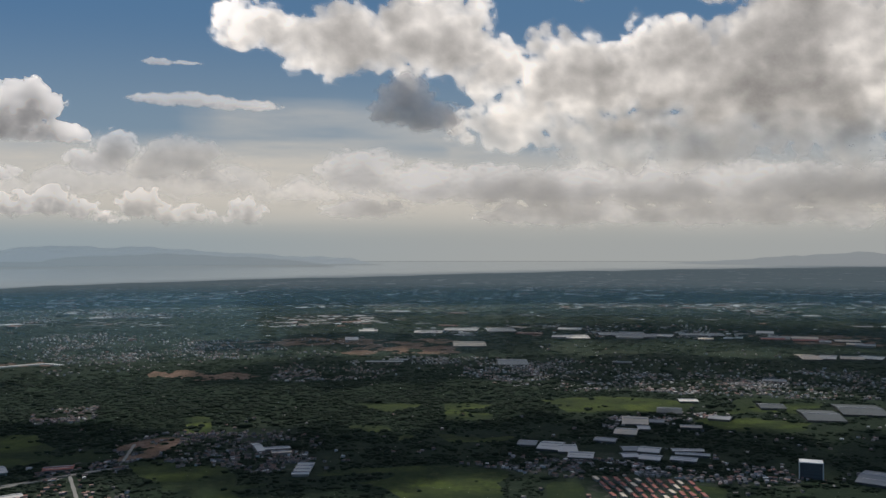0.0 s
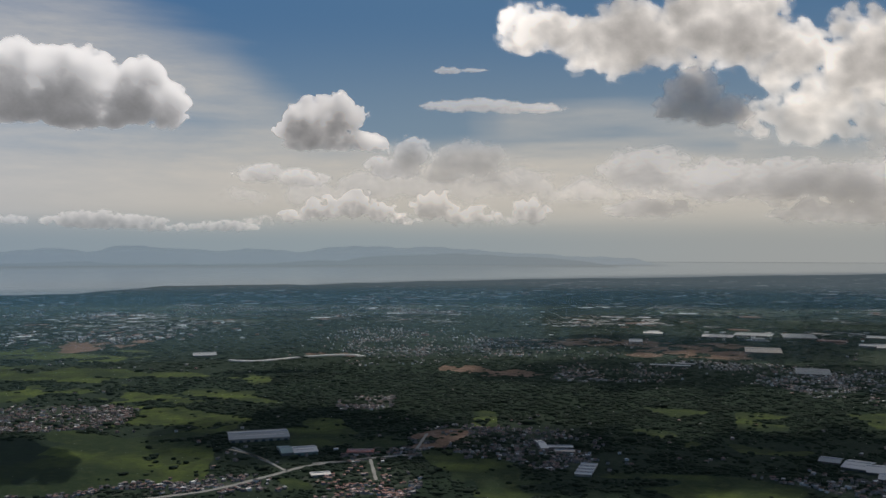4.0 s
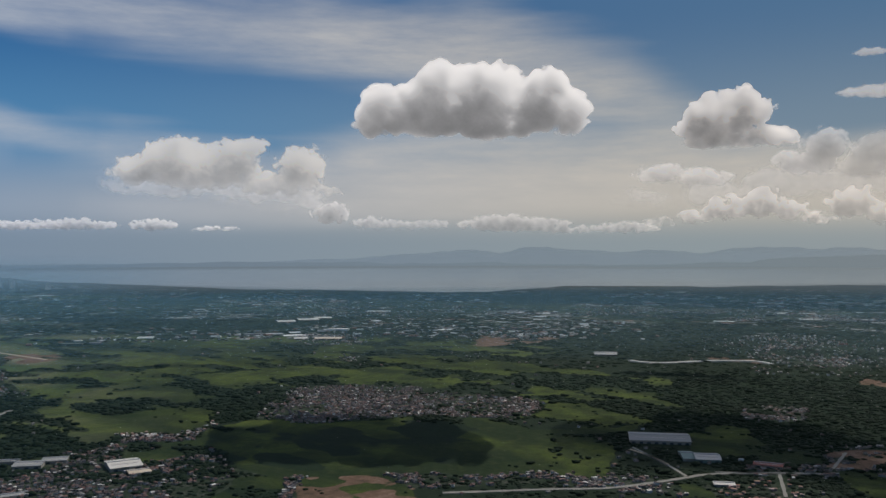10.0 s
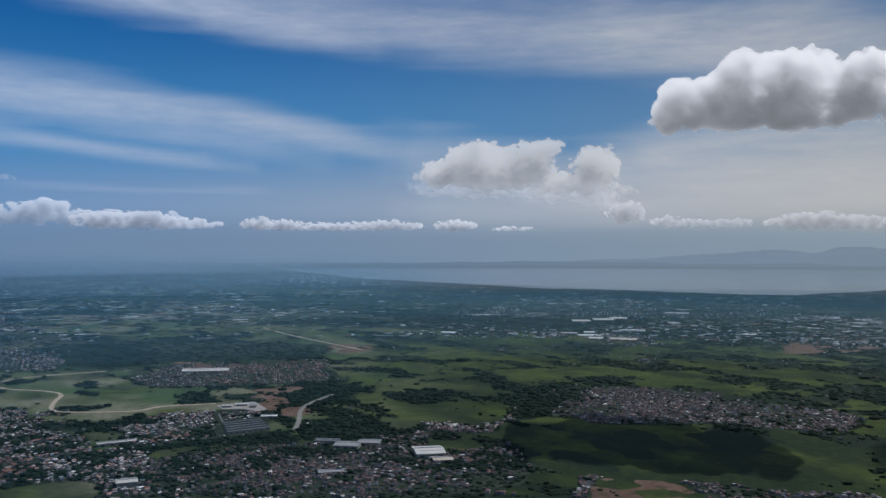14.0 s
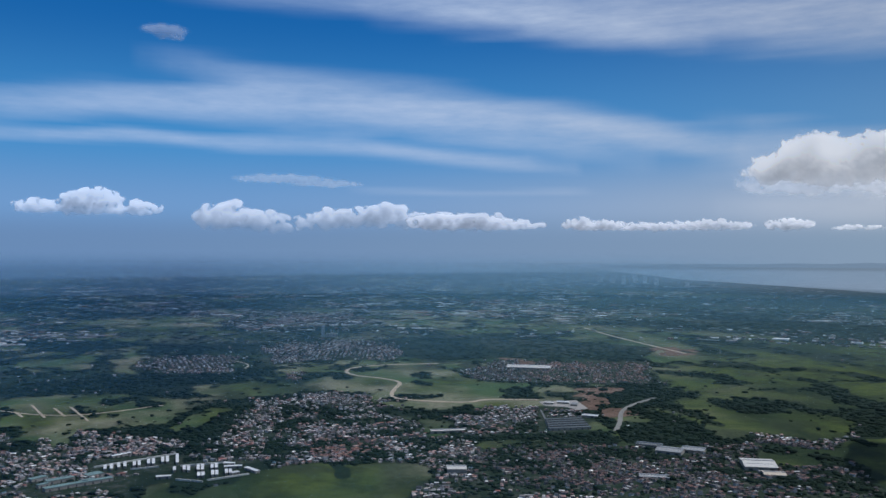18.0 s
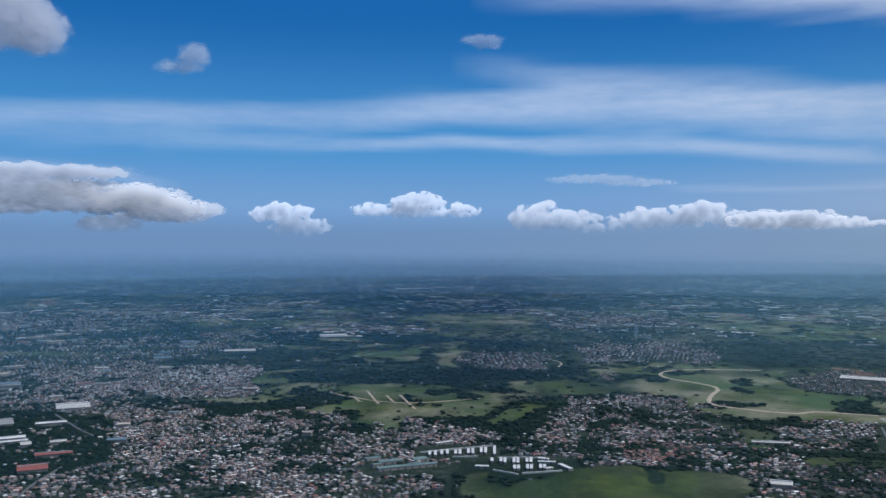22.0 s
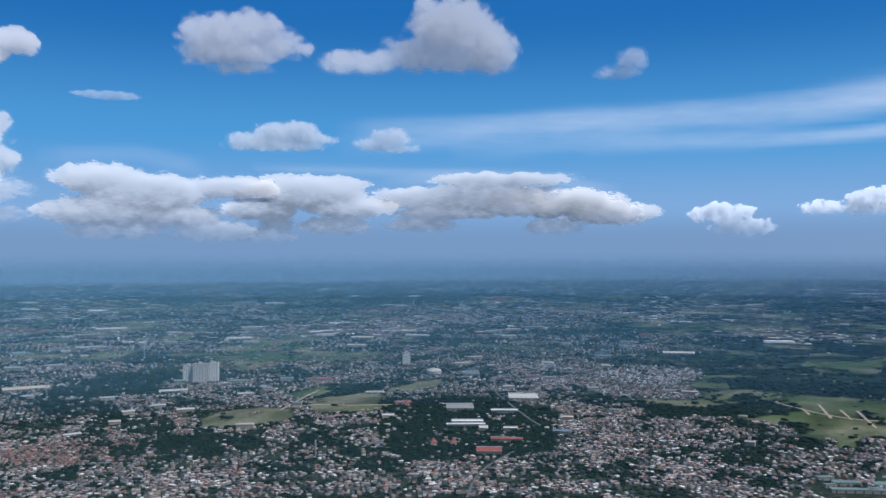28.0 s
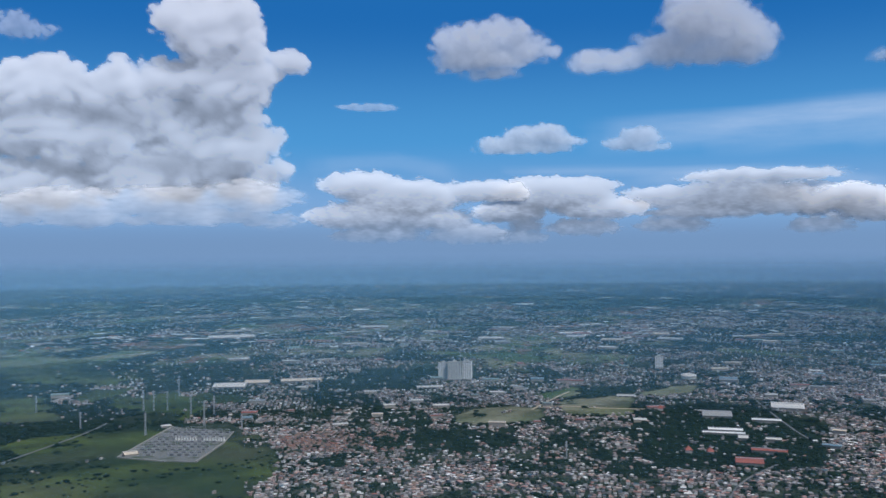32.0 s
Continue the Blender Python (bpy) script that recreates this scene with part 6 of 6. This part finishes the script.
def build_substation():
    ring = [at(b, r) for b, r in ((168.0, 1122), (165.3, 1080), (163.4, 1066), (161.7, 1166), (161.1, 1236), (164.8, 1296))]
    pad = new("substation_yard")
    base = at(164.2, 1170)
    pad.matrix_world = Matrix.Translation(base)
    tagged(pad, "grey gravel yard of an electric substation with a pale edge", "yard")
    bm = bmesh.new()
    low = [bm.verts.new((p.x - base.x, p.y - base.y, -0.4)) for p in ring]
    top = [bm.verts.new((p.x - base.x, p.y - base.y, 0.4)) for p in ring]
    bm.faces.new(top)
    for k in range(len(ring)):
        n = (k + 1) % len(ring)
        bm.faces.new((low[k], low[n], top[n], top[k]))
    bmesh.ops.recalc_face_normals(bm, faces=bm.faces)
    part("gravel", bm, M_GRAVEL, pad)
    for a, c, w in ((5, 0, 2.6), (0, 1, 1.2), (2, 3, 2.2), (3, 4, 1.2)):
        bm = bmesh.new()
        beam(bm, ring[a] - base + Vector((0, 0, 0.3)), ring[c] - base + Vector((0, 0, 0.3)), w)
        part("kerb_road", bm, M_ROAD, pad)
    first = None
    along = (ring[5] - ring[0]).normalized()
    across = Vector((along.y, -along.x, 0))
    turn = math.atan2(across.y, across.x)
    rng = random.Random(4)
    for j in range(12):
        for i in range(13):
            p = ring[0] + along * (8 + 15 * j) + across * (14 + 9.5 * i)
            if not all(inside(p + Vector((x, y, 0)), ring) for x, y in ((-6, 0), (6, 0), (0, -6), (0, 6))) or rng.random() < 0.18:
                continue
            m = Matrix.Translation((p.x, p.y, 0.4)) @ Matrix.Rotation(turn, 4, "Z")
            if first is None:
                g = new("gantry")
                tagged(g, "grey steel busbar gantry in a substation", "gantry", "substation gantries")
                for x in (-3.6, 3.6):
                    part("post", boxes((x - 0.16, x + 0.16, -0.16, 0.16, 0, 5.6)), M_STEEL, g)
                part("beam", boxes((-4, 4, -0.16, 0.16, 5.4, 5.7)), M_STEEL, g)
                for x in (-2, 0, 2):
                    part("insulator", boxes((x - 0.12, x + 0.12, -0.12, 0.12, 4.2, 5.4)), M_PALE, g)
                part("breaker", boxes((-2.4, 2.4, 2, 3, 0, 1.6)), M_YARD, g)
                g.matrix_world = m
                first = g
            else:
                copy_thing(first, m)
    for i in range(18):
        f = i / 17
        if i in (8, 9):
            continue
        t = new("transformer")
        tagged(t, "pale transformer with upright bushings in the substation", "transformer", "substation transformers")
        part("tank", boxes((-0.9, 0.9, -1.4, 1.4, 0, 2.6)), M_NEWROOF, t)
        part("bushing", boxes((-0.9, -0.4, -0.2, 0.2, 2.6, 5.4)), M_NEWROOF, t)
        part("bushing", boxes((0.4, 0.9, -0.2, 0.2, 2.6, 5.4)), M_NEWROOF, t)
        part("radiator", boxes((-1.3, -0.9, -1.1, 1.1, 0.3, 2.3)), M_PALE, t)
        p = at(164.6 - 2.9 * f, 1199 - 24 * f, 0.4)
        t.matrix_world = Matrix.Translation(p) @ Matrix.Rotation(turn, 4, "Z")
    shed(167.3, 1133, 15, 16, 5, 10, M_TAN, "control building with a tan roof by the substation", ribs=False)
    shed(165.2, 1300, 12, 8, 4, 10, M_WHITE, "small white hut behind the substation", ribs=False)


build_substation()


# ---- houses ----
HOUSE_KINDS = [(2.8, 3.5, 1.5, 0.5), (3.2, 2.6, 2.3, 0.4), (3.9, 2.8, 1.5, 0.5), (2.4, 3.0, 2.2, 0.3), (3.5, 3.5, 2.3, 0.6), (2.6, 4.6, 1.5, 0.4),
               (4.4, 3.0, 2.4, 0.5), (2.2, 2.6, 1.4, 0.2), (3.0, 4.1, 2.2, 0.3), (5.4, 3.7, 2.6, 0.6)]
HIP = ((0, 1, 5), (0, 5, 4), (1, 2, 6), (1, 6, 5), (2, 3, 7), (2, 7, 6), (3, 0, 4), (3, 4, 7),
       (8, 9, 13), (8, 13, 12), (10, 11, 12), (10, 12, 13), (9, 10, 13), (11, 8, 12))


def house_shape(l, w, h, rise):
    """Corners of walls, eaves and ridge of a hipped house."""
    x, y, o = l / 2, w / 2, 0.25
    f = 0.45 if l > w else 0.0
    g = 0.45 if w >= l else 0.0
    return np.array([(-x, -y, -1), (x, -y, -1), (x, y, -1), (-x, y, -1), (-x, -y, h), (x, -y, h), (x, y, h), (-x, y, h),
                     (-x - o, -y - o, h), (x + o, -y - o, h), (x + o, y + o, h), (-x - o, y + o, h), (-l * f, -w * g, h + rise), (l * f, w * g, h + rise)])


REDS = [(21.1, 27.2, 840, 970), (-15.4, -9.0, 850, 940), (70.8, 77.5, 1610, 1930), (89.8, 93.7, 1560, 1770), (88.0, 92.0, 1030, 1130), (3.0, 12.5, 1670, 1820),
        (158.0, 164.0, 1750, 2200), (150.0, 158.0, 1080, 1200), (137.0, 141.0, 2600, 2900), (122.0, 130.0, 2500, 2800)]

NEWS = [(115.0, 121.2, 1622, 1867)]
# districts that lie in shade, whose roofs are painted darker
SHADED = [(36, 57, 1220, 1600), (68, 82, 1590, 1960), (-8, 79, 840, 1200), (10, 34, 1200, 1700)]


def house_sites():
    rng = np.random.default_rng(5)
    cell = 150.0
    out = []
    for cx in np.arange(-4000, 2400, cell):
        for cy in np.arange(-3900, 4000, cell):
            r = math.hypot(cx, cy)
            b = math.degrees(math.atan2(-cx, cy)) % 360
            if r > 3700 or r < 700 or 182 < b < 326:
                continue
            sp = 1.0 if r < 1200 else 1.0 + (r - 1200) / 800
            ang = rng.uniform(0, math.pi)
            u = np.arange(-110, 110, 4.0 * sp)
            v = np.arange(-110, 110, 4.7 * sp)
            U, V = np.meshgrid(u, v)
            V = V + (np.floor(np.arange(len(v)) / 2) * 1.3)[:, None]
            U, V = U.ravel() + rng.normal(0, 0.85, U.size), V.ravel() + rng.normal(0, 0.85, U.size)
            x = cx + U * math.cos(ang) - V * math.sin(ang)
            y = cy + U * math.sin(ang) + V * math.cos(ang)
            ok = (abs(x - cx) < cell / 2) & (abs(y - cy) < cell / 2)
            x, y = x[ok], y[ok]
            out.append(np.stack([x, y, np.full(x.size, ang) + rng.normal(0, 0.08, x.size) + (rng.random(x.size) < 0.3) * math.pi / 2], -1))
    s = np.concatenate(out)
    b, r = polar(s[:, 0], s[:, 1])
    field, town, bare, wood = land_values(s[:, 0], s[:, 1])
    keen = (0.66 + 0.16 * smooth(1100, 1500, r)) * town * np.clip(0.75 + 0.9 * fbm(s[:, 0] / 90, s[:, 1] / 90, 3, 61), 0.15, 1) * (1 - 0.5 * wood) + np.where((b > 90) & (b < 182), 0.04, 0.012) * (1 - field) * (1 - town) * (1 - 0.93 * wood)
    keen = keen * (1 - 0.9 * (1 - 0.85 * zone(FIRST, s[:, 0], s[:, 1], 0.6)) * smooth(0.08, 0.22, grove(s[:, 0], s[:, 1])))
    keen = keen * (1 - bare) * np.where(zone(KEEP_CLEAR, s[:, 0], s[:, 1], 0.0) > 0.3, 0, 1)
    keen = np.where(near_road(s[:, 0], s[:, 1], 6.0), 0, keen)
    ok = (rng.random(len(s)) < keen) & (r > 780)
    return s[ok]


KEEP_CLEAR = [(-17.4, -9.3, 858, 945), (73.6, 77.2, 1180, 1280), (74.2, 77.3, 1345, 1430), (160.8, 168.6, 1060, 1300), (95.0, 102.0, 940, 1030), (100.0, 105.3, 1010, 1085), (28.0, 32.0, 1115, 1185), (40.0, 57.0, 960, 1220), (8.0, 10.2, 935, 1000),
              (102.8, 108.6, 940, 990), (62.8, 65.0, 1020, 1075), (67.6, 70.2, 1070, 1105), (127.8, 129.6, 1045, 1080), (85.5, 96.5, 850, 985), (145.4, 148.4, 1700, 1790),
              (131.2, 133.1, 1715, 1765), (-14.2, -6.5, 1025, 1095), (-17.0, -14.0, 1025, 1080)]


suburb_halls()


def near_road(x, y, gap):
    hit = np.zeros(x.shape, bool)
    for pts in ROADS + TRACKS:
        q = [at(b, r) for b, r in pts]
        for a, c in zip(q, q[1:]):
            dx, dy = c.x - a.x, c.y - a.y
            t = np.clip(((x - a.x) * dx + (y - a.y) * dy) / (dx * dx + dy * dy), 0, 1)
            hit |= np.hypot(x - a.x - t * dx, y - a.y - t * dy) < (gap if pts[0][0] < 100 else 0.45 * gap)
    return hit


def build_houses():
    rng = np.random.default_rng(8)
    s = house_sites()
    b, r = polar(s[:, 0], s[:, 1])
    kind = rng.integers(0, len(HOUSE_KINDS), len(s))
    shapes = np.array([house_shape(*k) for k in HOUSE_KINDS])
    red = np.where(zone(REDS, s[:, 0], s[:, 1], 0.3) > 0.4, 1, 0)
    red = np.where((red == 0) & (zone(SHADED, s[:, 0], s[:, 1], 0.5) > rng.uniform(0.2, 0.8, len(s))), 2, red)
    red = np.where(zone(NEWS, s[:, 0], s[:, 1], 0.8) > rng.uniform(0.4, 2.4, len(s)), 3, red)
    order = np.argsort(r + 4000 * ((b < 60) | (b > 176)))
    single = np.zeros(len(s), bool)
    single[order[:300]] = True
    z = ground_z(r)
    scale = np.where(r > 1500, 1.0 + (r - 1500) / 3600, 1.0)
    groups = [("houses_by_the_road", (b > 300) | (b < 34)), ("houses_of_the_village", (b >= 34) & (b < 62)), ("houses_of_the_valley", (b >= 62) & (b < 88)),
              ("houses_of_the_estate", (b >= 88) & (b < 110)), ("houses_of_the_town", (b >= 110) & (b < 130)), ("houses_of_the_suburb", (b >= 130) & (b < 150)), ("houses_of_the_outskirts", (b >= 150) & (b < 190))]
    hip = np.array(HIP)
    for name, pick in groups:
        for tone, mats, isred in (("", [M_WALL, M_ROOF], 0), ("_red", [M_WALL, M_RED], 1), ("_old", [M_WALL, M_SHADED], 2), ("_white", [M_PALE, M_NEWROOF], 3)):
            q = np.where(pick & ~single & (red == isred))[0]
            if len(q) < 3:
                continue
            sh = shapes[kind[q]] * scale[q][:, None, None]
            c, d = np.cos(s[q, 2])[:, None], np.sin(s[q, 2])[:, None]
            v = np.empty_like(sh)
            v[..., 0] = sh[..., 0] * c - sh[..., 1] * d + s[q, 0][:, None]
            v[..., 1] = sh[..., 0] * d + sh[..., 1] * c + s[q, 1][:, None]
            v[..., 2] = sh[..., 2] + z[q][:, None]
            f = (np.arange(len(q)) * 14)[:, None, None] + hip[None]
            me = mesh_from(name + tone, v.reshape(-1, 3), f.reshape(-1, 3), mats, np.tile([0] * 8 + [1] * 6, len(q)))
            tagged(new(name + tone, me), ("dense small houses with grey, rusty and red metal roofs", "dense small red-roofed houses", "dense small houses with brown roofs darkened for cloud shade", "small white-roofed houses on a rise")[isred], "houses", kind="stuff")
    walls, roofs = [], []
    for k in HOUSE_KINDS:
        sh = house_shape(*k)
        walls.append(mesh_from("wall", sh[:8], hip[:8], [M_WALL]))
        roofs.append(mesh_from("roof", sh[8:], hip[8:] - 8, [M_ROOF]))
    tops = ("hipped metal roof", "low grey metal roof")
    for i in np.where(single)[0]:
        h = new("house")
        h.matrix_world = Matrix.Translation((s[i, 0], s[i, 1], 0)) @ Matrix.Rotation(s[i, 2], 4, "Z")
        two = HOUSE_KINDS[kind[i]][2] > 2
        tagged(h, "two-storey town house with a weathered hipped metal roof" if two else "low town house with a weathered hipped metal roof", "house", "town houses")
        w = new("wall", walls[kind[i]])
        w.parent = h
        t = new("roof", roofs[kind[i]])
        t.parent = h


build_houses()


def far_town():
    """Large pale buildings and dense blocks on the far plain, too small to tell apart."""
    rng = np.random.default_rng(21)
    n = 52000
    b = rng.uniform(-29, 177, n)
    el = rng.uniform(-5.6, -1.25, n)
    rr = np.linspace(1500, 4860, 3000)
    ee = np.degrees(np.arctan2(ground_z(rr) - EYE, rr))
    r = np.interp(el, ee, rr)
    x, y = -np.sin(np.radians(b)) * r, np.cos(np.radians(b)) * r
    coast = np.interp(np.where(b > 200, b - 360, b), COAST_B, COAST_R)
    field, town, bare, wood = land_values(x, y)
    ux, uy = unrolled(x, y)
    clump = fbm(ux / 420, uy / 420, 4, 88)
    keen = np.clip(np.where((b > 75) & (b < 182), 0.32, 0.10 + 0.14 * smooth(3000, 3500, r)) + 2.4 * clump + 0.35 * town - 0.5 * field * (r < 3300), 0.02, 1) * smooth(1900, 3200, r) * (r < coast - 25)
    q = rng.random(n) < keen
    b, r, x, y = b[q], r[q], x[q], y[q]
    m = len(b)
    l, w, h = rng.gamma(1.2, 4.5, m) + 3.5, rng.gamma(2.0, 3.0, m) + 4, rng.gamma(2.5, 0.9, m) + 1.5
    flat = smooth(2000, 3300, r)
    l, w, h = l * (1 + 0.7 * flat), w * (1 - 0.25 * flat), h * (1 - 0.72 * flat)
    big = rng.random(m) < np.where((b > 30) & (b < 75) & (r < 3300), 0.025, 0.08) + 0.12 * smooth(3100, 3500, r) * (b < 40)
    l, w = np.where(big, rng.uniform(24, 80, m), l), np.where(big, rng.uniform(12, 34, m), w)
    base = np.array([(-1, -1, 0), (1, -1, 0), (1, 1, 0), (-1, 1, 0), (-1, -1, 1), (1, -1, 1), (1, 1, 1), (-1, 1, 1)], float)
    quads = np.array([(4, 5, 6, 7), (0, 1, 5, 4), (1, 2, 6, 5), (2, 3, 7, 6), (3, 0, 4, 7)])
    a = np.radians(b) + rng.normal(0, 0.3, m)
    lx, ly, lz = base[None, :, 0] * l[:, None] / 2, base[None, :, 1] * w[:, None] / 2, base[None, :, 2] * h[:, None] + ground_z(r)[:, None] - 0.5
    c, d = np.cos(a)[:, None], np.sin(a)[:, None]
    v = np.stack([lx * c - ly * d + x[:, None], lx * d + ly * c + y[:, None], lz], -1)
    for name, part_of in (("far_town_by_the_lake", b < 75), ("far_town_of_the_plain", b >= 75)):
        k = np.where(part_of)[0]
        f = (np.arange(len(k)) * 8)[:, None, None] + quads[None]
        me = mesh_from(name, v[k].reshape(-1, 3), f.reshape(-1, 4), [M_FAR])
        tagged(new(name, me), "hazy sprawl of pale roofs across the far plain", "town", kind="stuff")


def make_far():
    m = Mat("far_roofs")
    isl = m.n("NewGeometry").outputs["Random Per Island"]
    c = m.ramp(isl, [(0.0, (0.06, 0.075, 0.06)), (0.18, (0.10, 0.10, 0.095)), (0.40, (0.22, 0.21, 0.20)), (0.58, (0.24, 0.13, 0.10)), (0.70, (0.36, 0.33, 0.30)), (0.82, (0.48, 0.47, 0.46)), (0.92, (0.78, 0.77, 0.74))], True)
    return m.surface(c, 0.7)


M_FAR = make_far()
far_town()


# ---- trees ----
def blob(level, seed):
    """An uneven leafy clump of unit size with a lifted middle."""
    bm = bmesh.new()
    bmesh.ops.create_icosphere(bm, subdivisions=level, radius=1.0)
    rng = np.random.default_rng(seed)
    v = np.array([p.co[:] for p in bm.verts])
    f = np.array([[p.index for p in q.verts] for q in bm.faces])
    bm.free()
    v = v * (1 + rng.uniform(-0.28, 0.24, len(v)))[:, None]
    v[:, 2] = v[:, 2] * 0.62 + 0.5
    return v, f


def tree_sites(n, e0, e1, seed):
    rng = np.random.default_rng(seed)
    b = rng.uniform(-30, 178, n)
    el = rng.uniform(e0, e1, n)
    r = EYE / np.tan(np.radians(-el))
    x, y = -np.sin(np.radians(b)) * r, np.cos(np.radians(b)) * r
    field, town, bare, wood = land_values(x, y)
    clump = grove(x, y)
    keen = np.clip(0.5 + 2.2 * clump, 0.03, 1)
    belt = smooth(-0.12, 0.12, fbm(x / 170, y / 170, 3, 47))
    keen = keen * (1 - smooth(1500, 2300, r) * (1 - 0.9 * belt) * (0.3 + 0.7 * smooth(56, 74, np.where(b > 200, b - 360, b)))) * (1 - 0.93 * dry_land(x, y))
    keen = keen * (1 - field) + field * np.where((b > 75) & (b < 182), 0.004, 0.001)
    keen = keen * (1 - 0.25 * town * (clump < 0.12)) * (1 - np.where(b < 46, 0.5, 0.8) * zone(FIRST, x, y, 0.6))
    keen = np.maximum(keen, wood * np.clip(0.95 + 0.5 * clump, 0.3, 1) * (1 - 0.75 * field) * (1 - 0.45 * town)) * (1 - 0.96 * bare)
    keen = np.where(zone(KEEP_CLEAR, x, y, 0.0) > 0.3, 0.0, keen)
    keen = np.where(near_road(x, y, 7.0), 0.0, keen)
    keen = np.where(r < np.interp(np.where(b > 200, b - 360, b), COAST_B, COAST_R) - 70, keen, 0.0)
    q = rng.random(n) < keen
    return b[q], r[q], x[q], y[q], rng


def build_trees():
    groups = [("trees_of_the_plantation", -40, 34), ("trees_of_the_fields", 34, 75), ("trees_of_the_valley", 75, 112), ("trees_of_the_town", 112, 145), ("trees_of_the_outskirts", 145, 190)]
    nearest = None
    for near, (n, e0, e1, level) in enumerate(((56000, -7.6, -3.4, 1), (112000, -14.0, -7.6, 1), (12000, -16.4, -14.0, 1))):
        b, r, x, y, rng = tree_sites(n, e0, e1, 50 + near)
        bb = np.where(b > 200, b - 360, b)
        size = 1.7 * (r / 900) ** 0.75 * np.exp(rng.normal(0, 0.3, len(b)))
        blobs = [blob(level, 60 + k) for k in range(6)]
        kind = rng.integers(0, 6, len(b))
        spin = rng.uniform(0, 6.28, len(b))
        wide, deep = rng.uniform(0.85, 1.9, (2, len(b))) * (1 + 0.35 * smooth(1500, 2600, r))
        tall = rng.uniform(0.6, 1.3, len(b)) * (0.9 - 0.56 * smooth(1200, 2400, r))
        lone = np.zeros(len(b), bool)
        if near == 2:
            lone[np.argsort(r + 3000 * ((bb < -20) | (bb > 172)))[:260]] = True
            nearest = list(zip(x[lone], y[lone], size[lone], spin[lone], kind[lone]))
        for name, b0, b1 in groups:
            vs, fs, off = [], [], 0
            for k in range(6):
                q = np.where((bb >= b0) & (bb < b1) & (kind == k) & ~lone)[0]
                if not len(q):
                    continue
                v0, f0 = blobs[k]
                c, d = np.cos(spin[q])[:, None], np.sin(spin[q])[:, None]
                sz = size[q][:, None]
                vx, vy = v0[None, :, 0] * wide[q][:, None] * sz, v0[None, :, 1] * deep[q][:, None] * sz
                v = np.stack([vx * c - vy * d + x[q][:, None], vx * d + vy * c + y[q][:, None],
                              v0[None, :, 2] * sz * tall[q][:, None] + ground_z(r[q])[:, None] - 0.3], -1)
                vs.append(v.reshape(-1, 3))
                fs.append(((np.arange(len(q)) * len(v0))[:, None, None] + f0[None] + off).reshape(-1, 3))
                off += len(q) * len(v0)
            if vs:
                label = name + ("", "_midway", "_nearby")[near]
                me = mesh_from(label, np.concatenate(vs), np.concatenate(fs), [M_LEAF], smooth_shade=True)
                tagged(new(label, me), "dark green tropical trees in dense clumps", "trees", kind="stuff")
    crowns = []
    for k in range(6):
        vs, fs, off = [], [], 0
        rng = np.random.default_rng(90 + k)
        for j in range(6):
            v, f = blob(1, 300 + 10 * k + j)
            s = rng.uniform(0.45, 0.75)
            a = rng.uniform(0, 6.28)
            o = np.array((math.cos(a) * rng.uniform(0, 0.6), math.sin(a) * rng.uniform(0, 0.6), rng.uniform(0.3, 1.0)))
            vs.append(v * s + o)
            fs.append(f + off)
            off += len(v)
        crowns.append(mesh_from("crown", np.concatenate(vs), np.concatenate(fs), [M_LEAF], smooth_shade=True))
    bm = bmesh.new()
    bmesh.ops.create_cone(bm, cap_ends=True, segments=7, radius1=0.13, radius2=0.06, depth=1.4, matrix=Matrix.Translation((0, 0, 0.5)))
    trunk = bpy.data.meshes.new("trunk")
    bm.to_mesh(trunk)
    bm.free()
    trunk.materials.append(M_BARK)
    for x, y, size, spin, kind in nearest:
        t = new("tree")
        t.matrix_world = Matrix.Translation((x, y, 0)) @ Matrix.Rotation(spin, 4, "Z") @ Matrix.Scale(size, 4)
        tagged(t, "broad-crowned dark green tropical tree", "tree", "trees in the foreground")
        o = new("trunk", trunk)
        o.parent = t
        o = new("crown", crowns[kind])
        o.parent = t


build_trees()
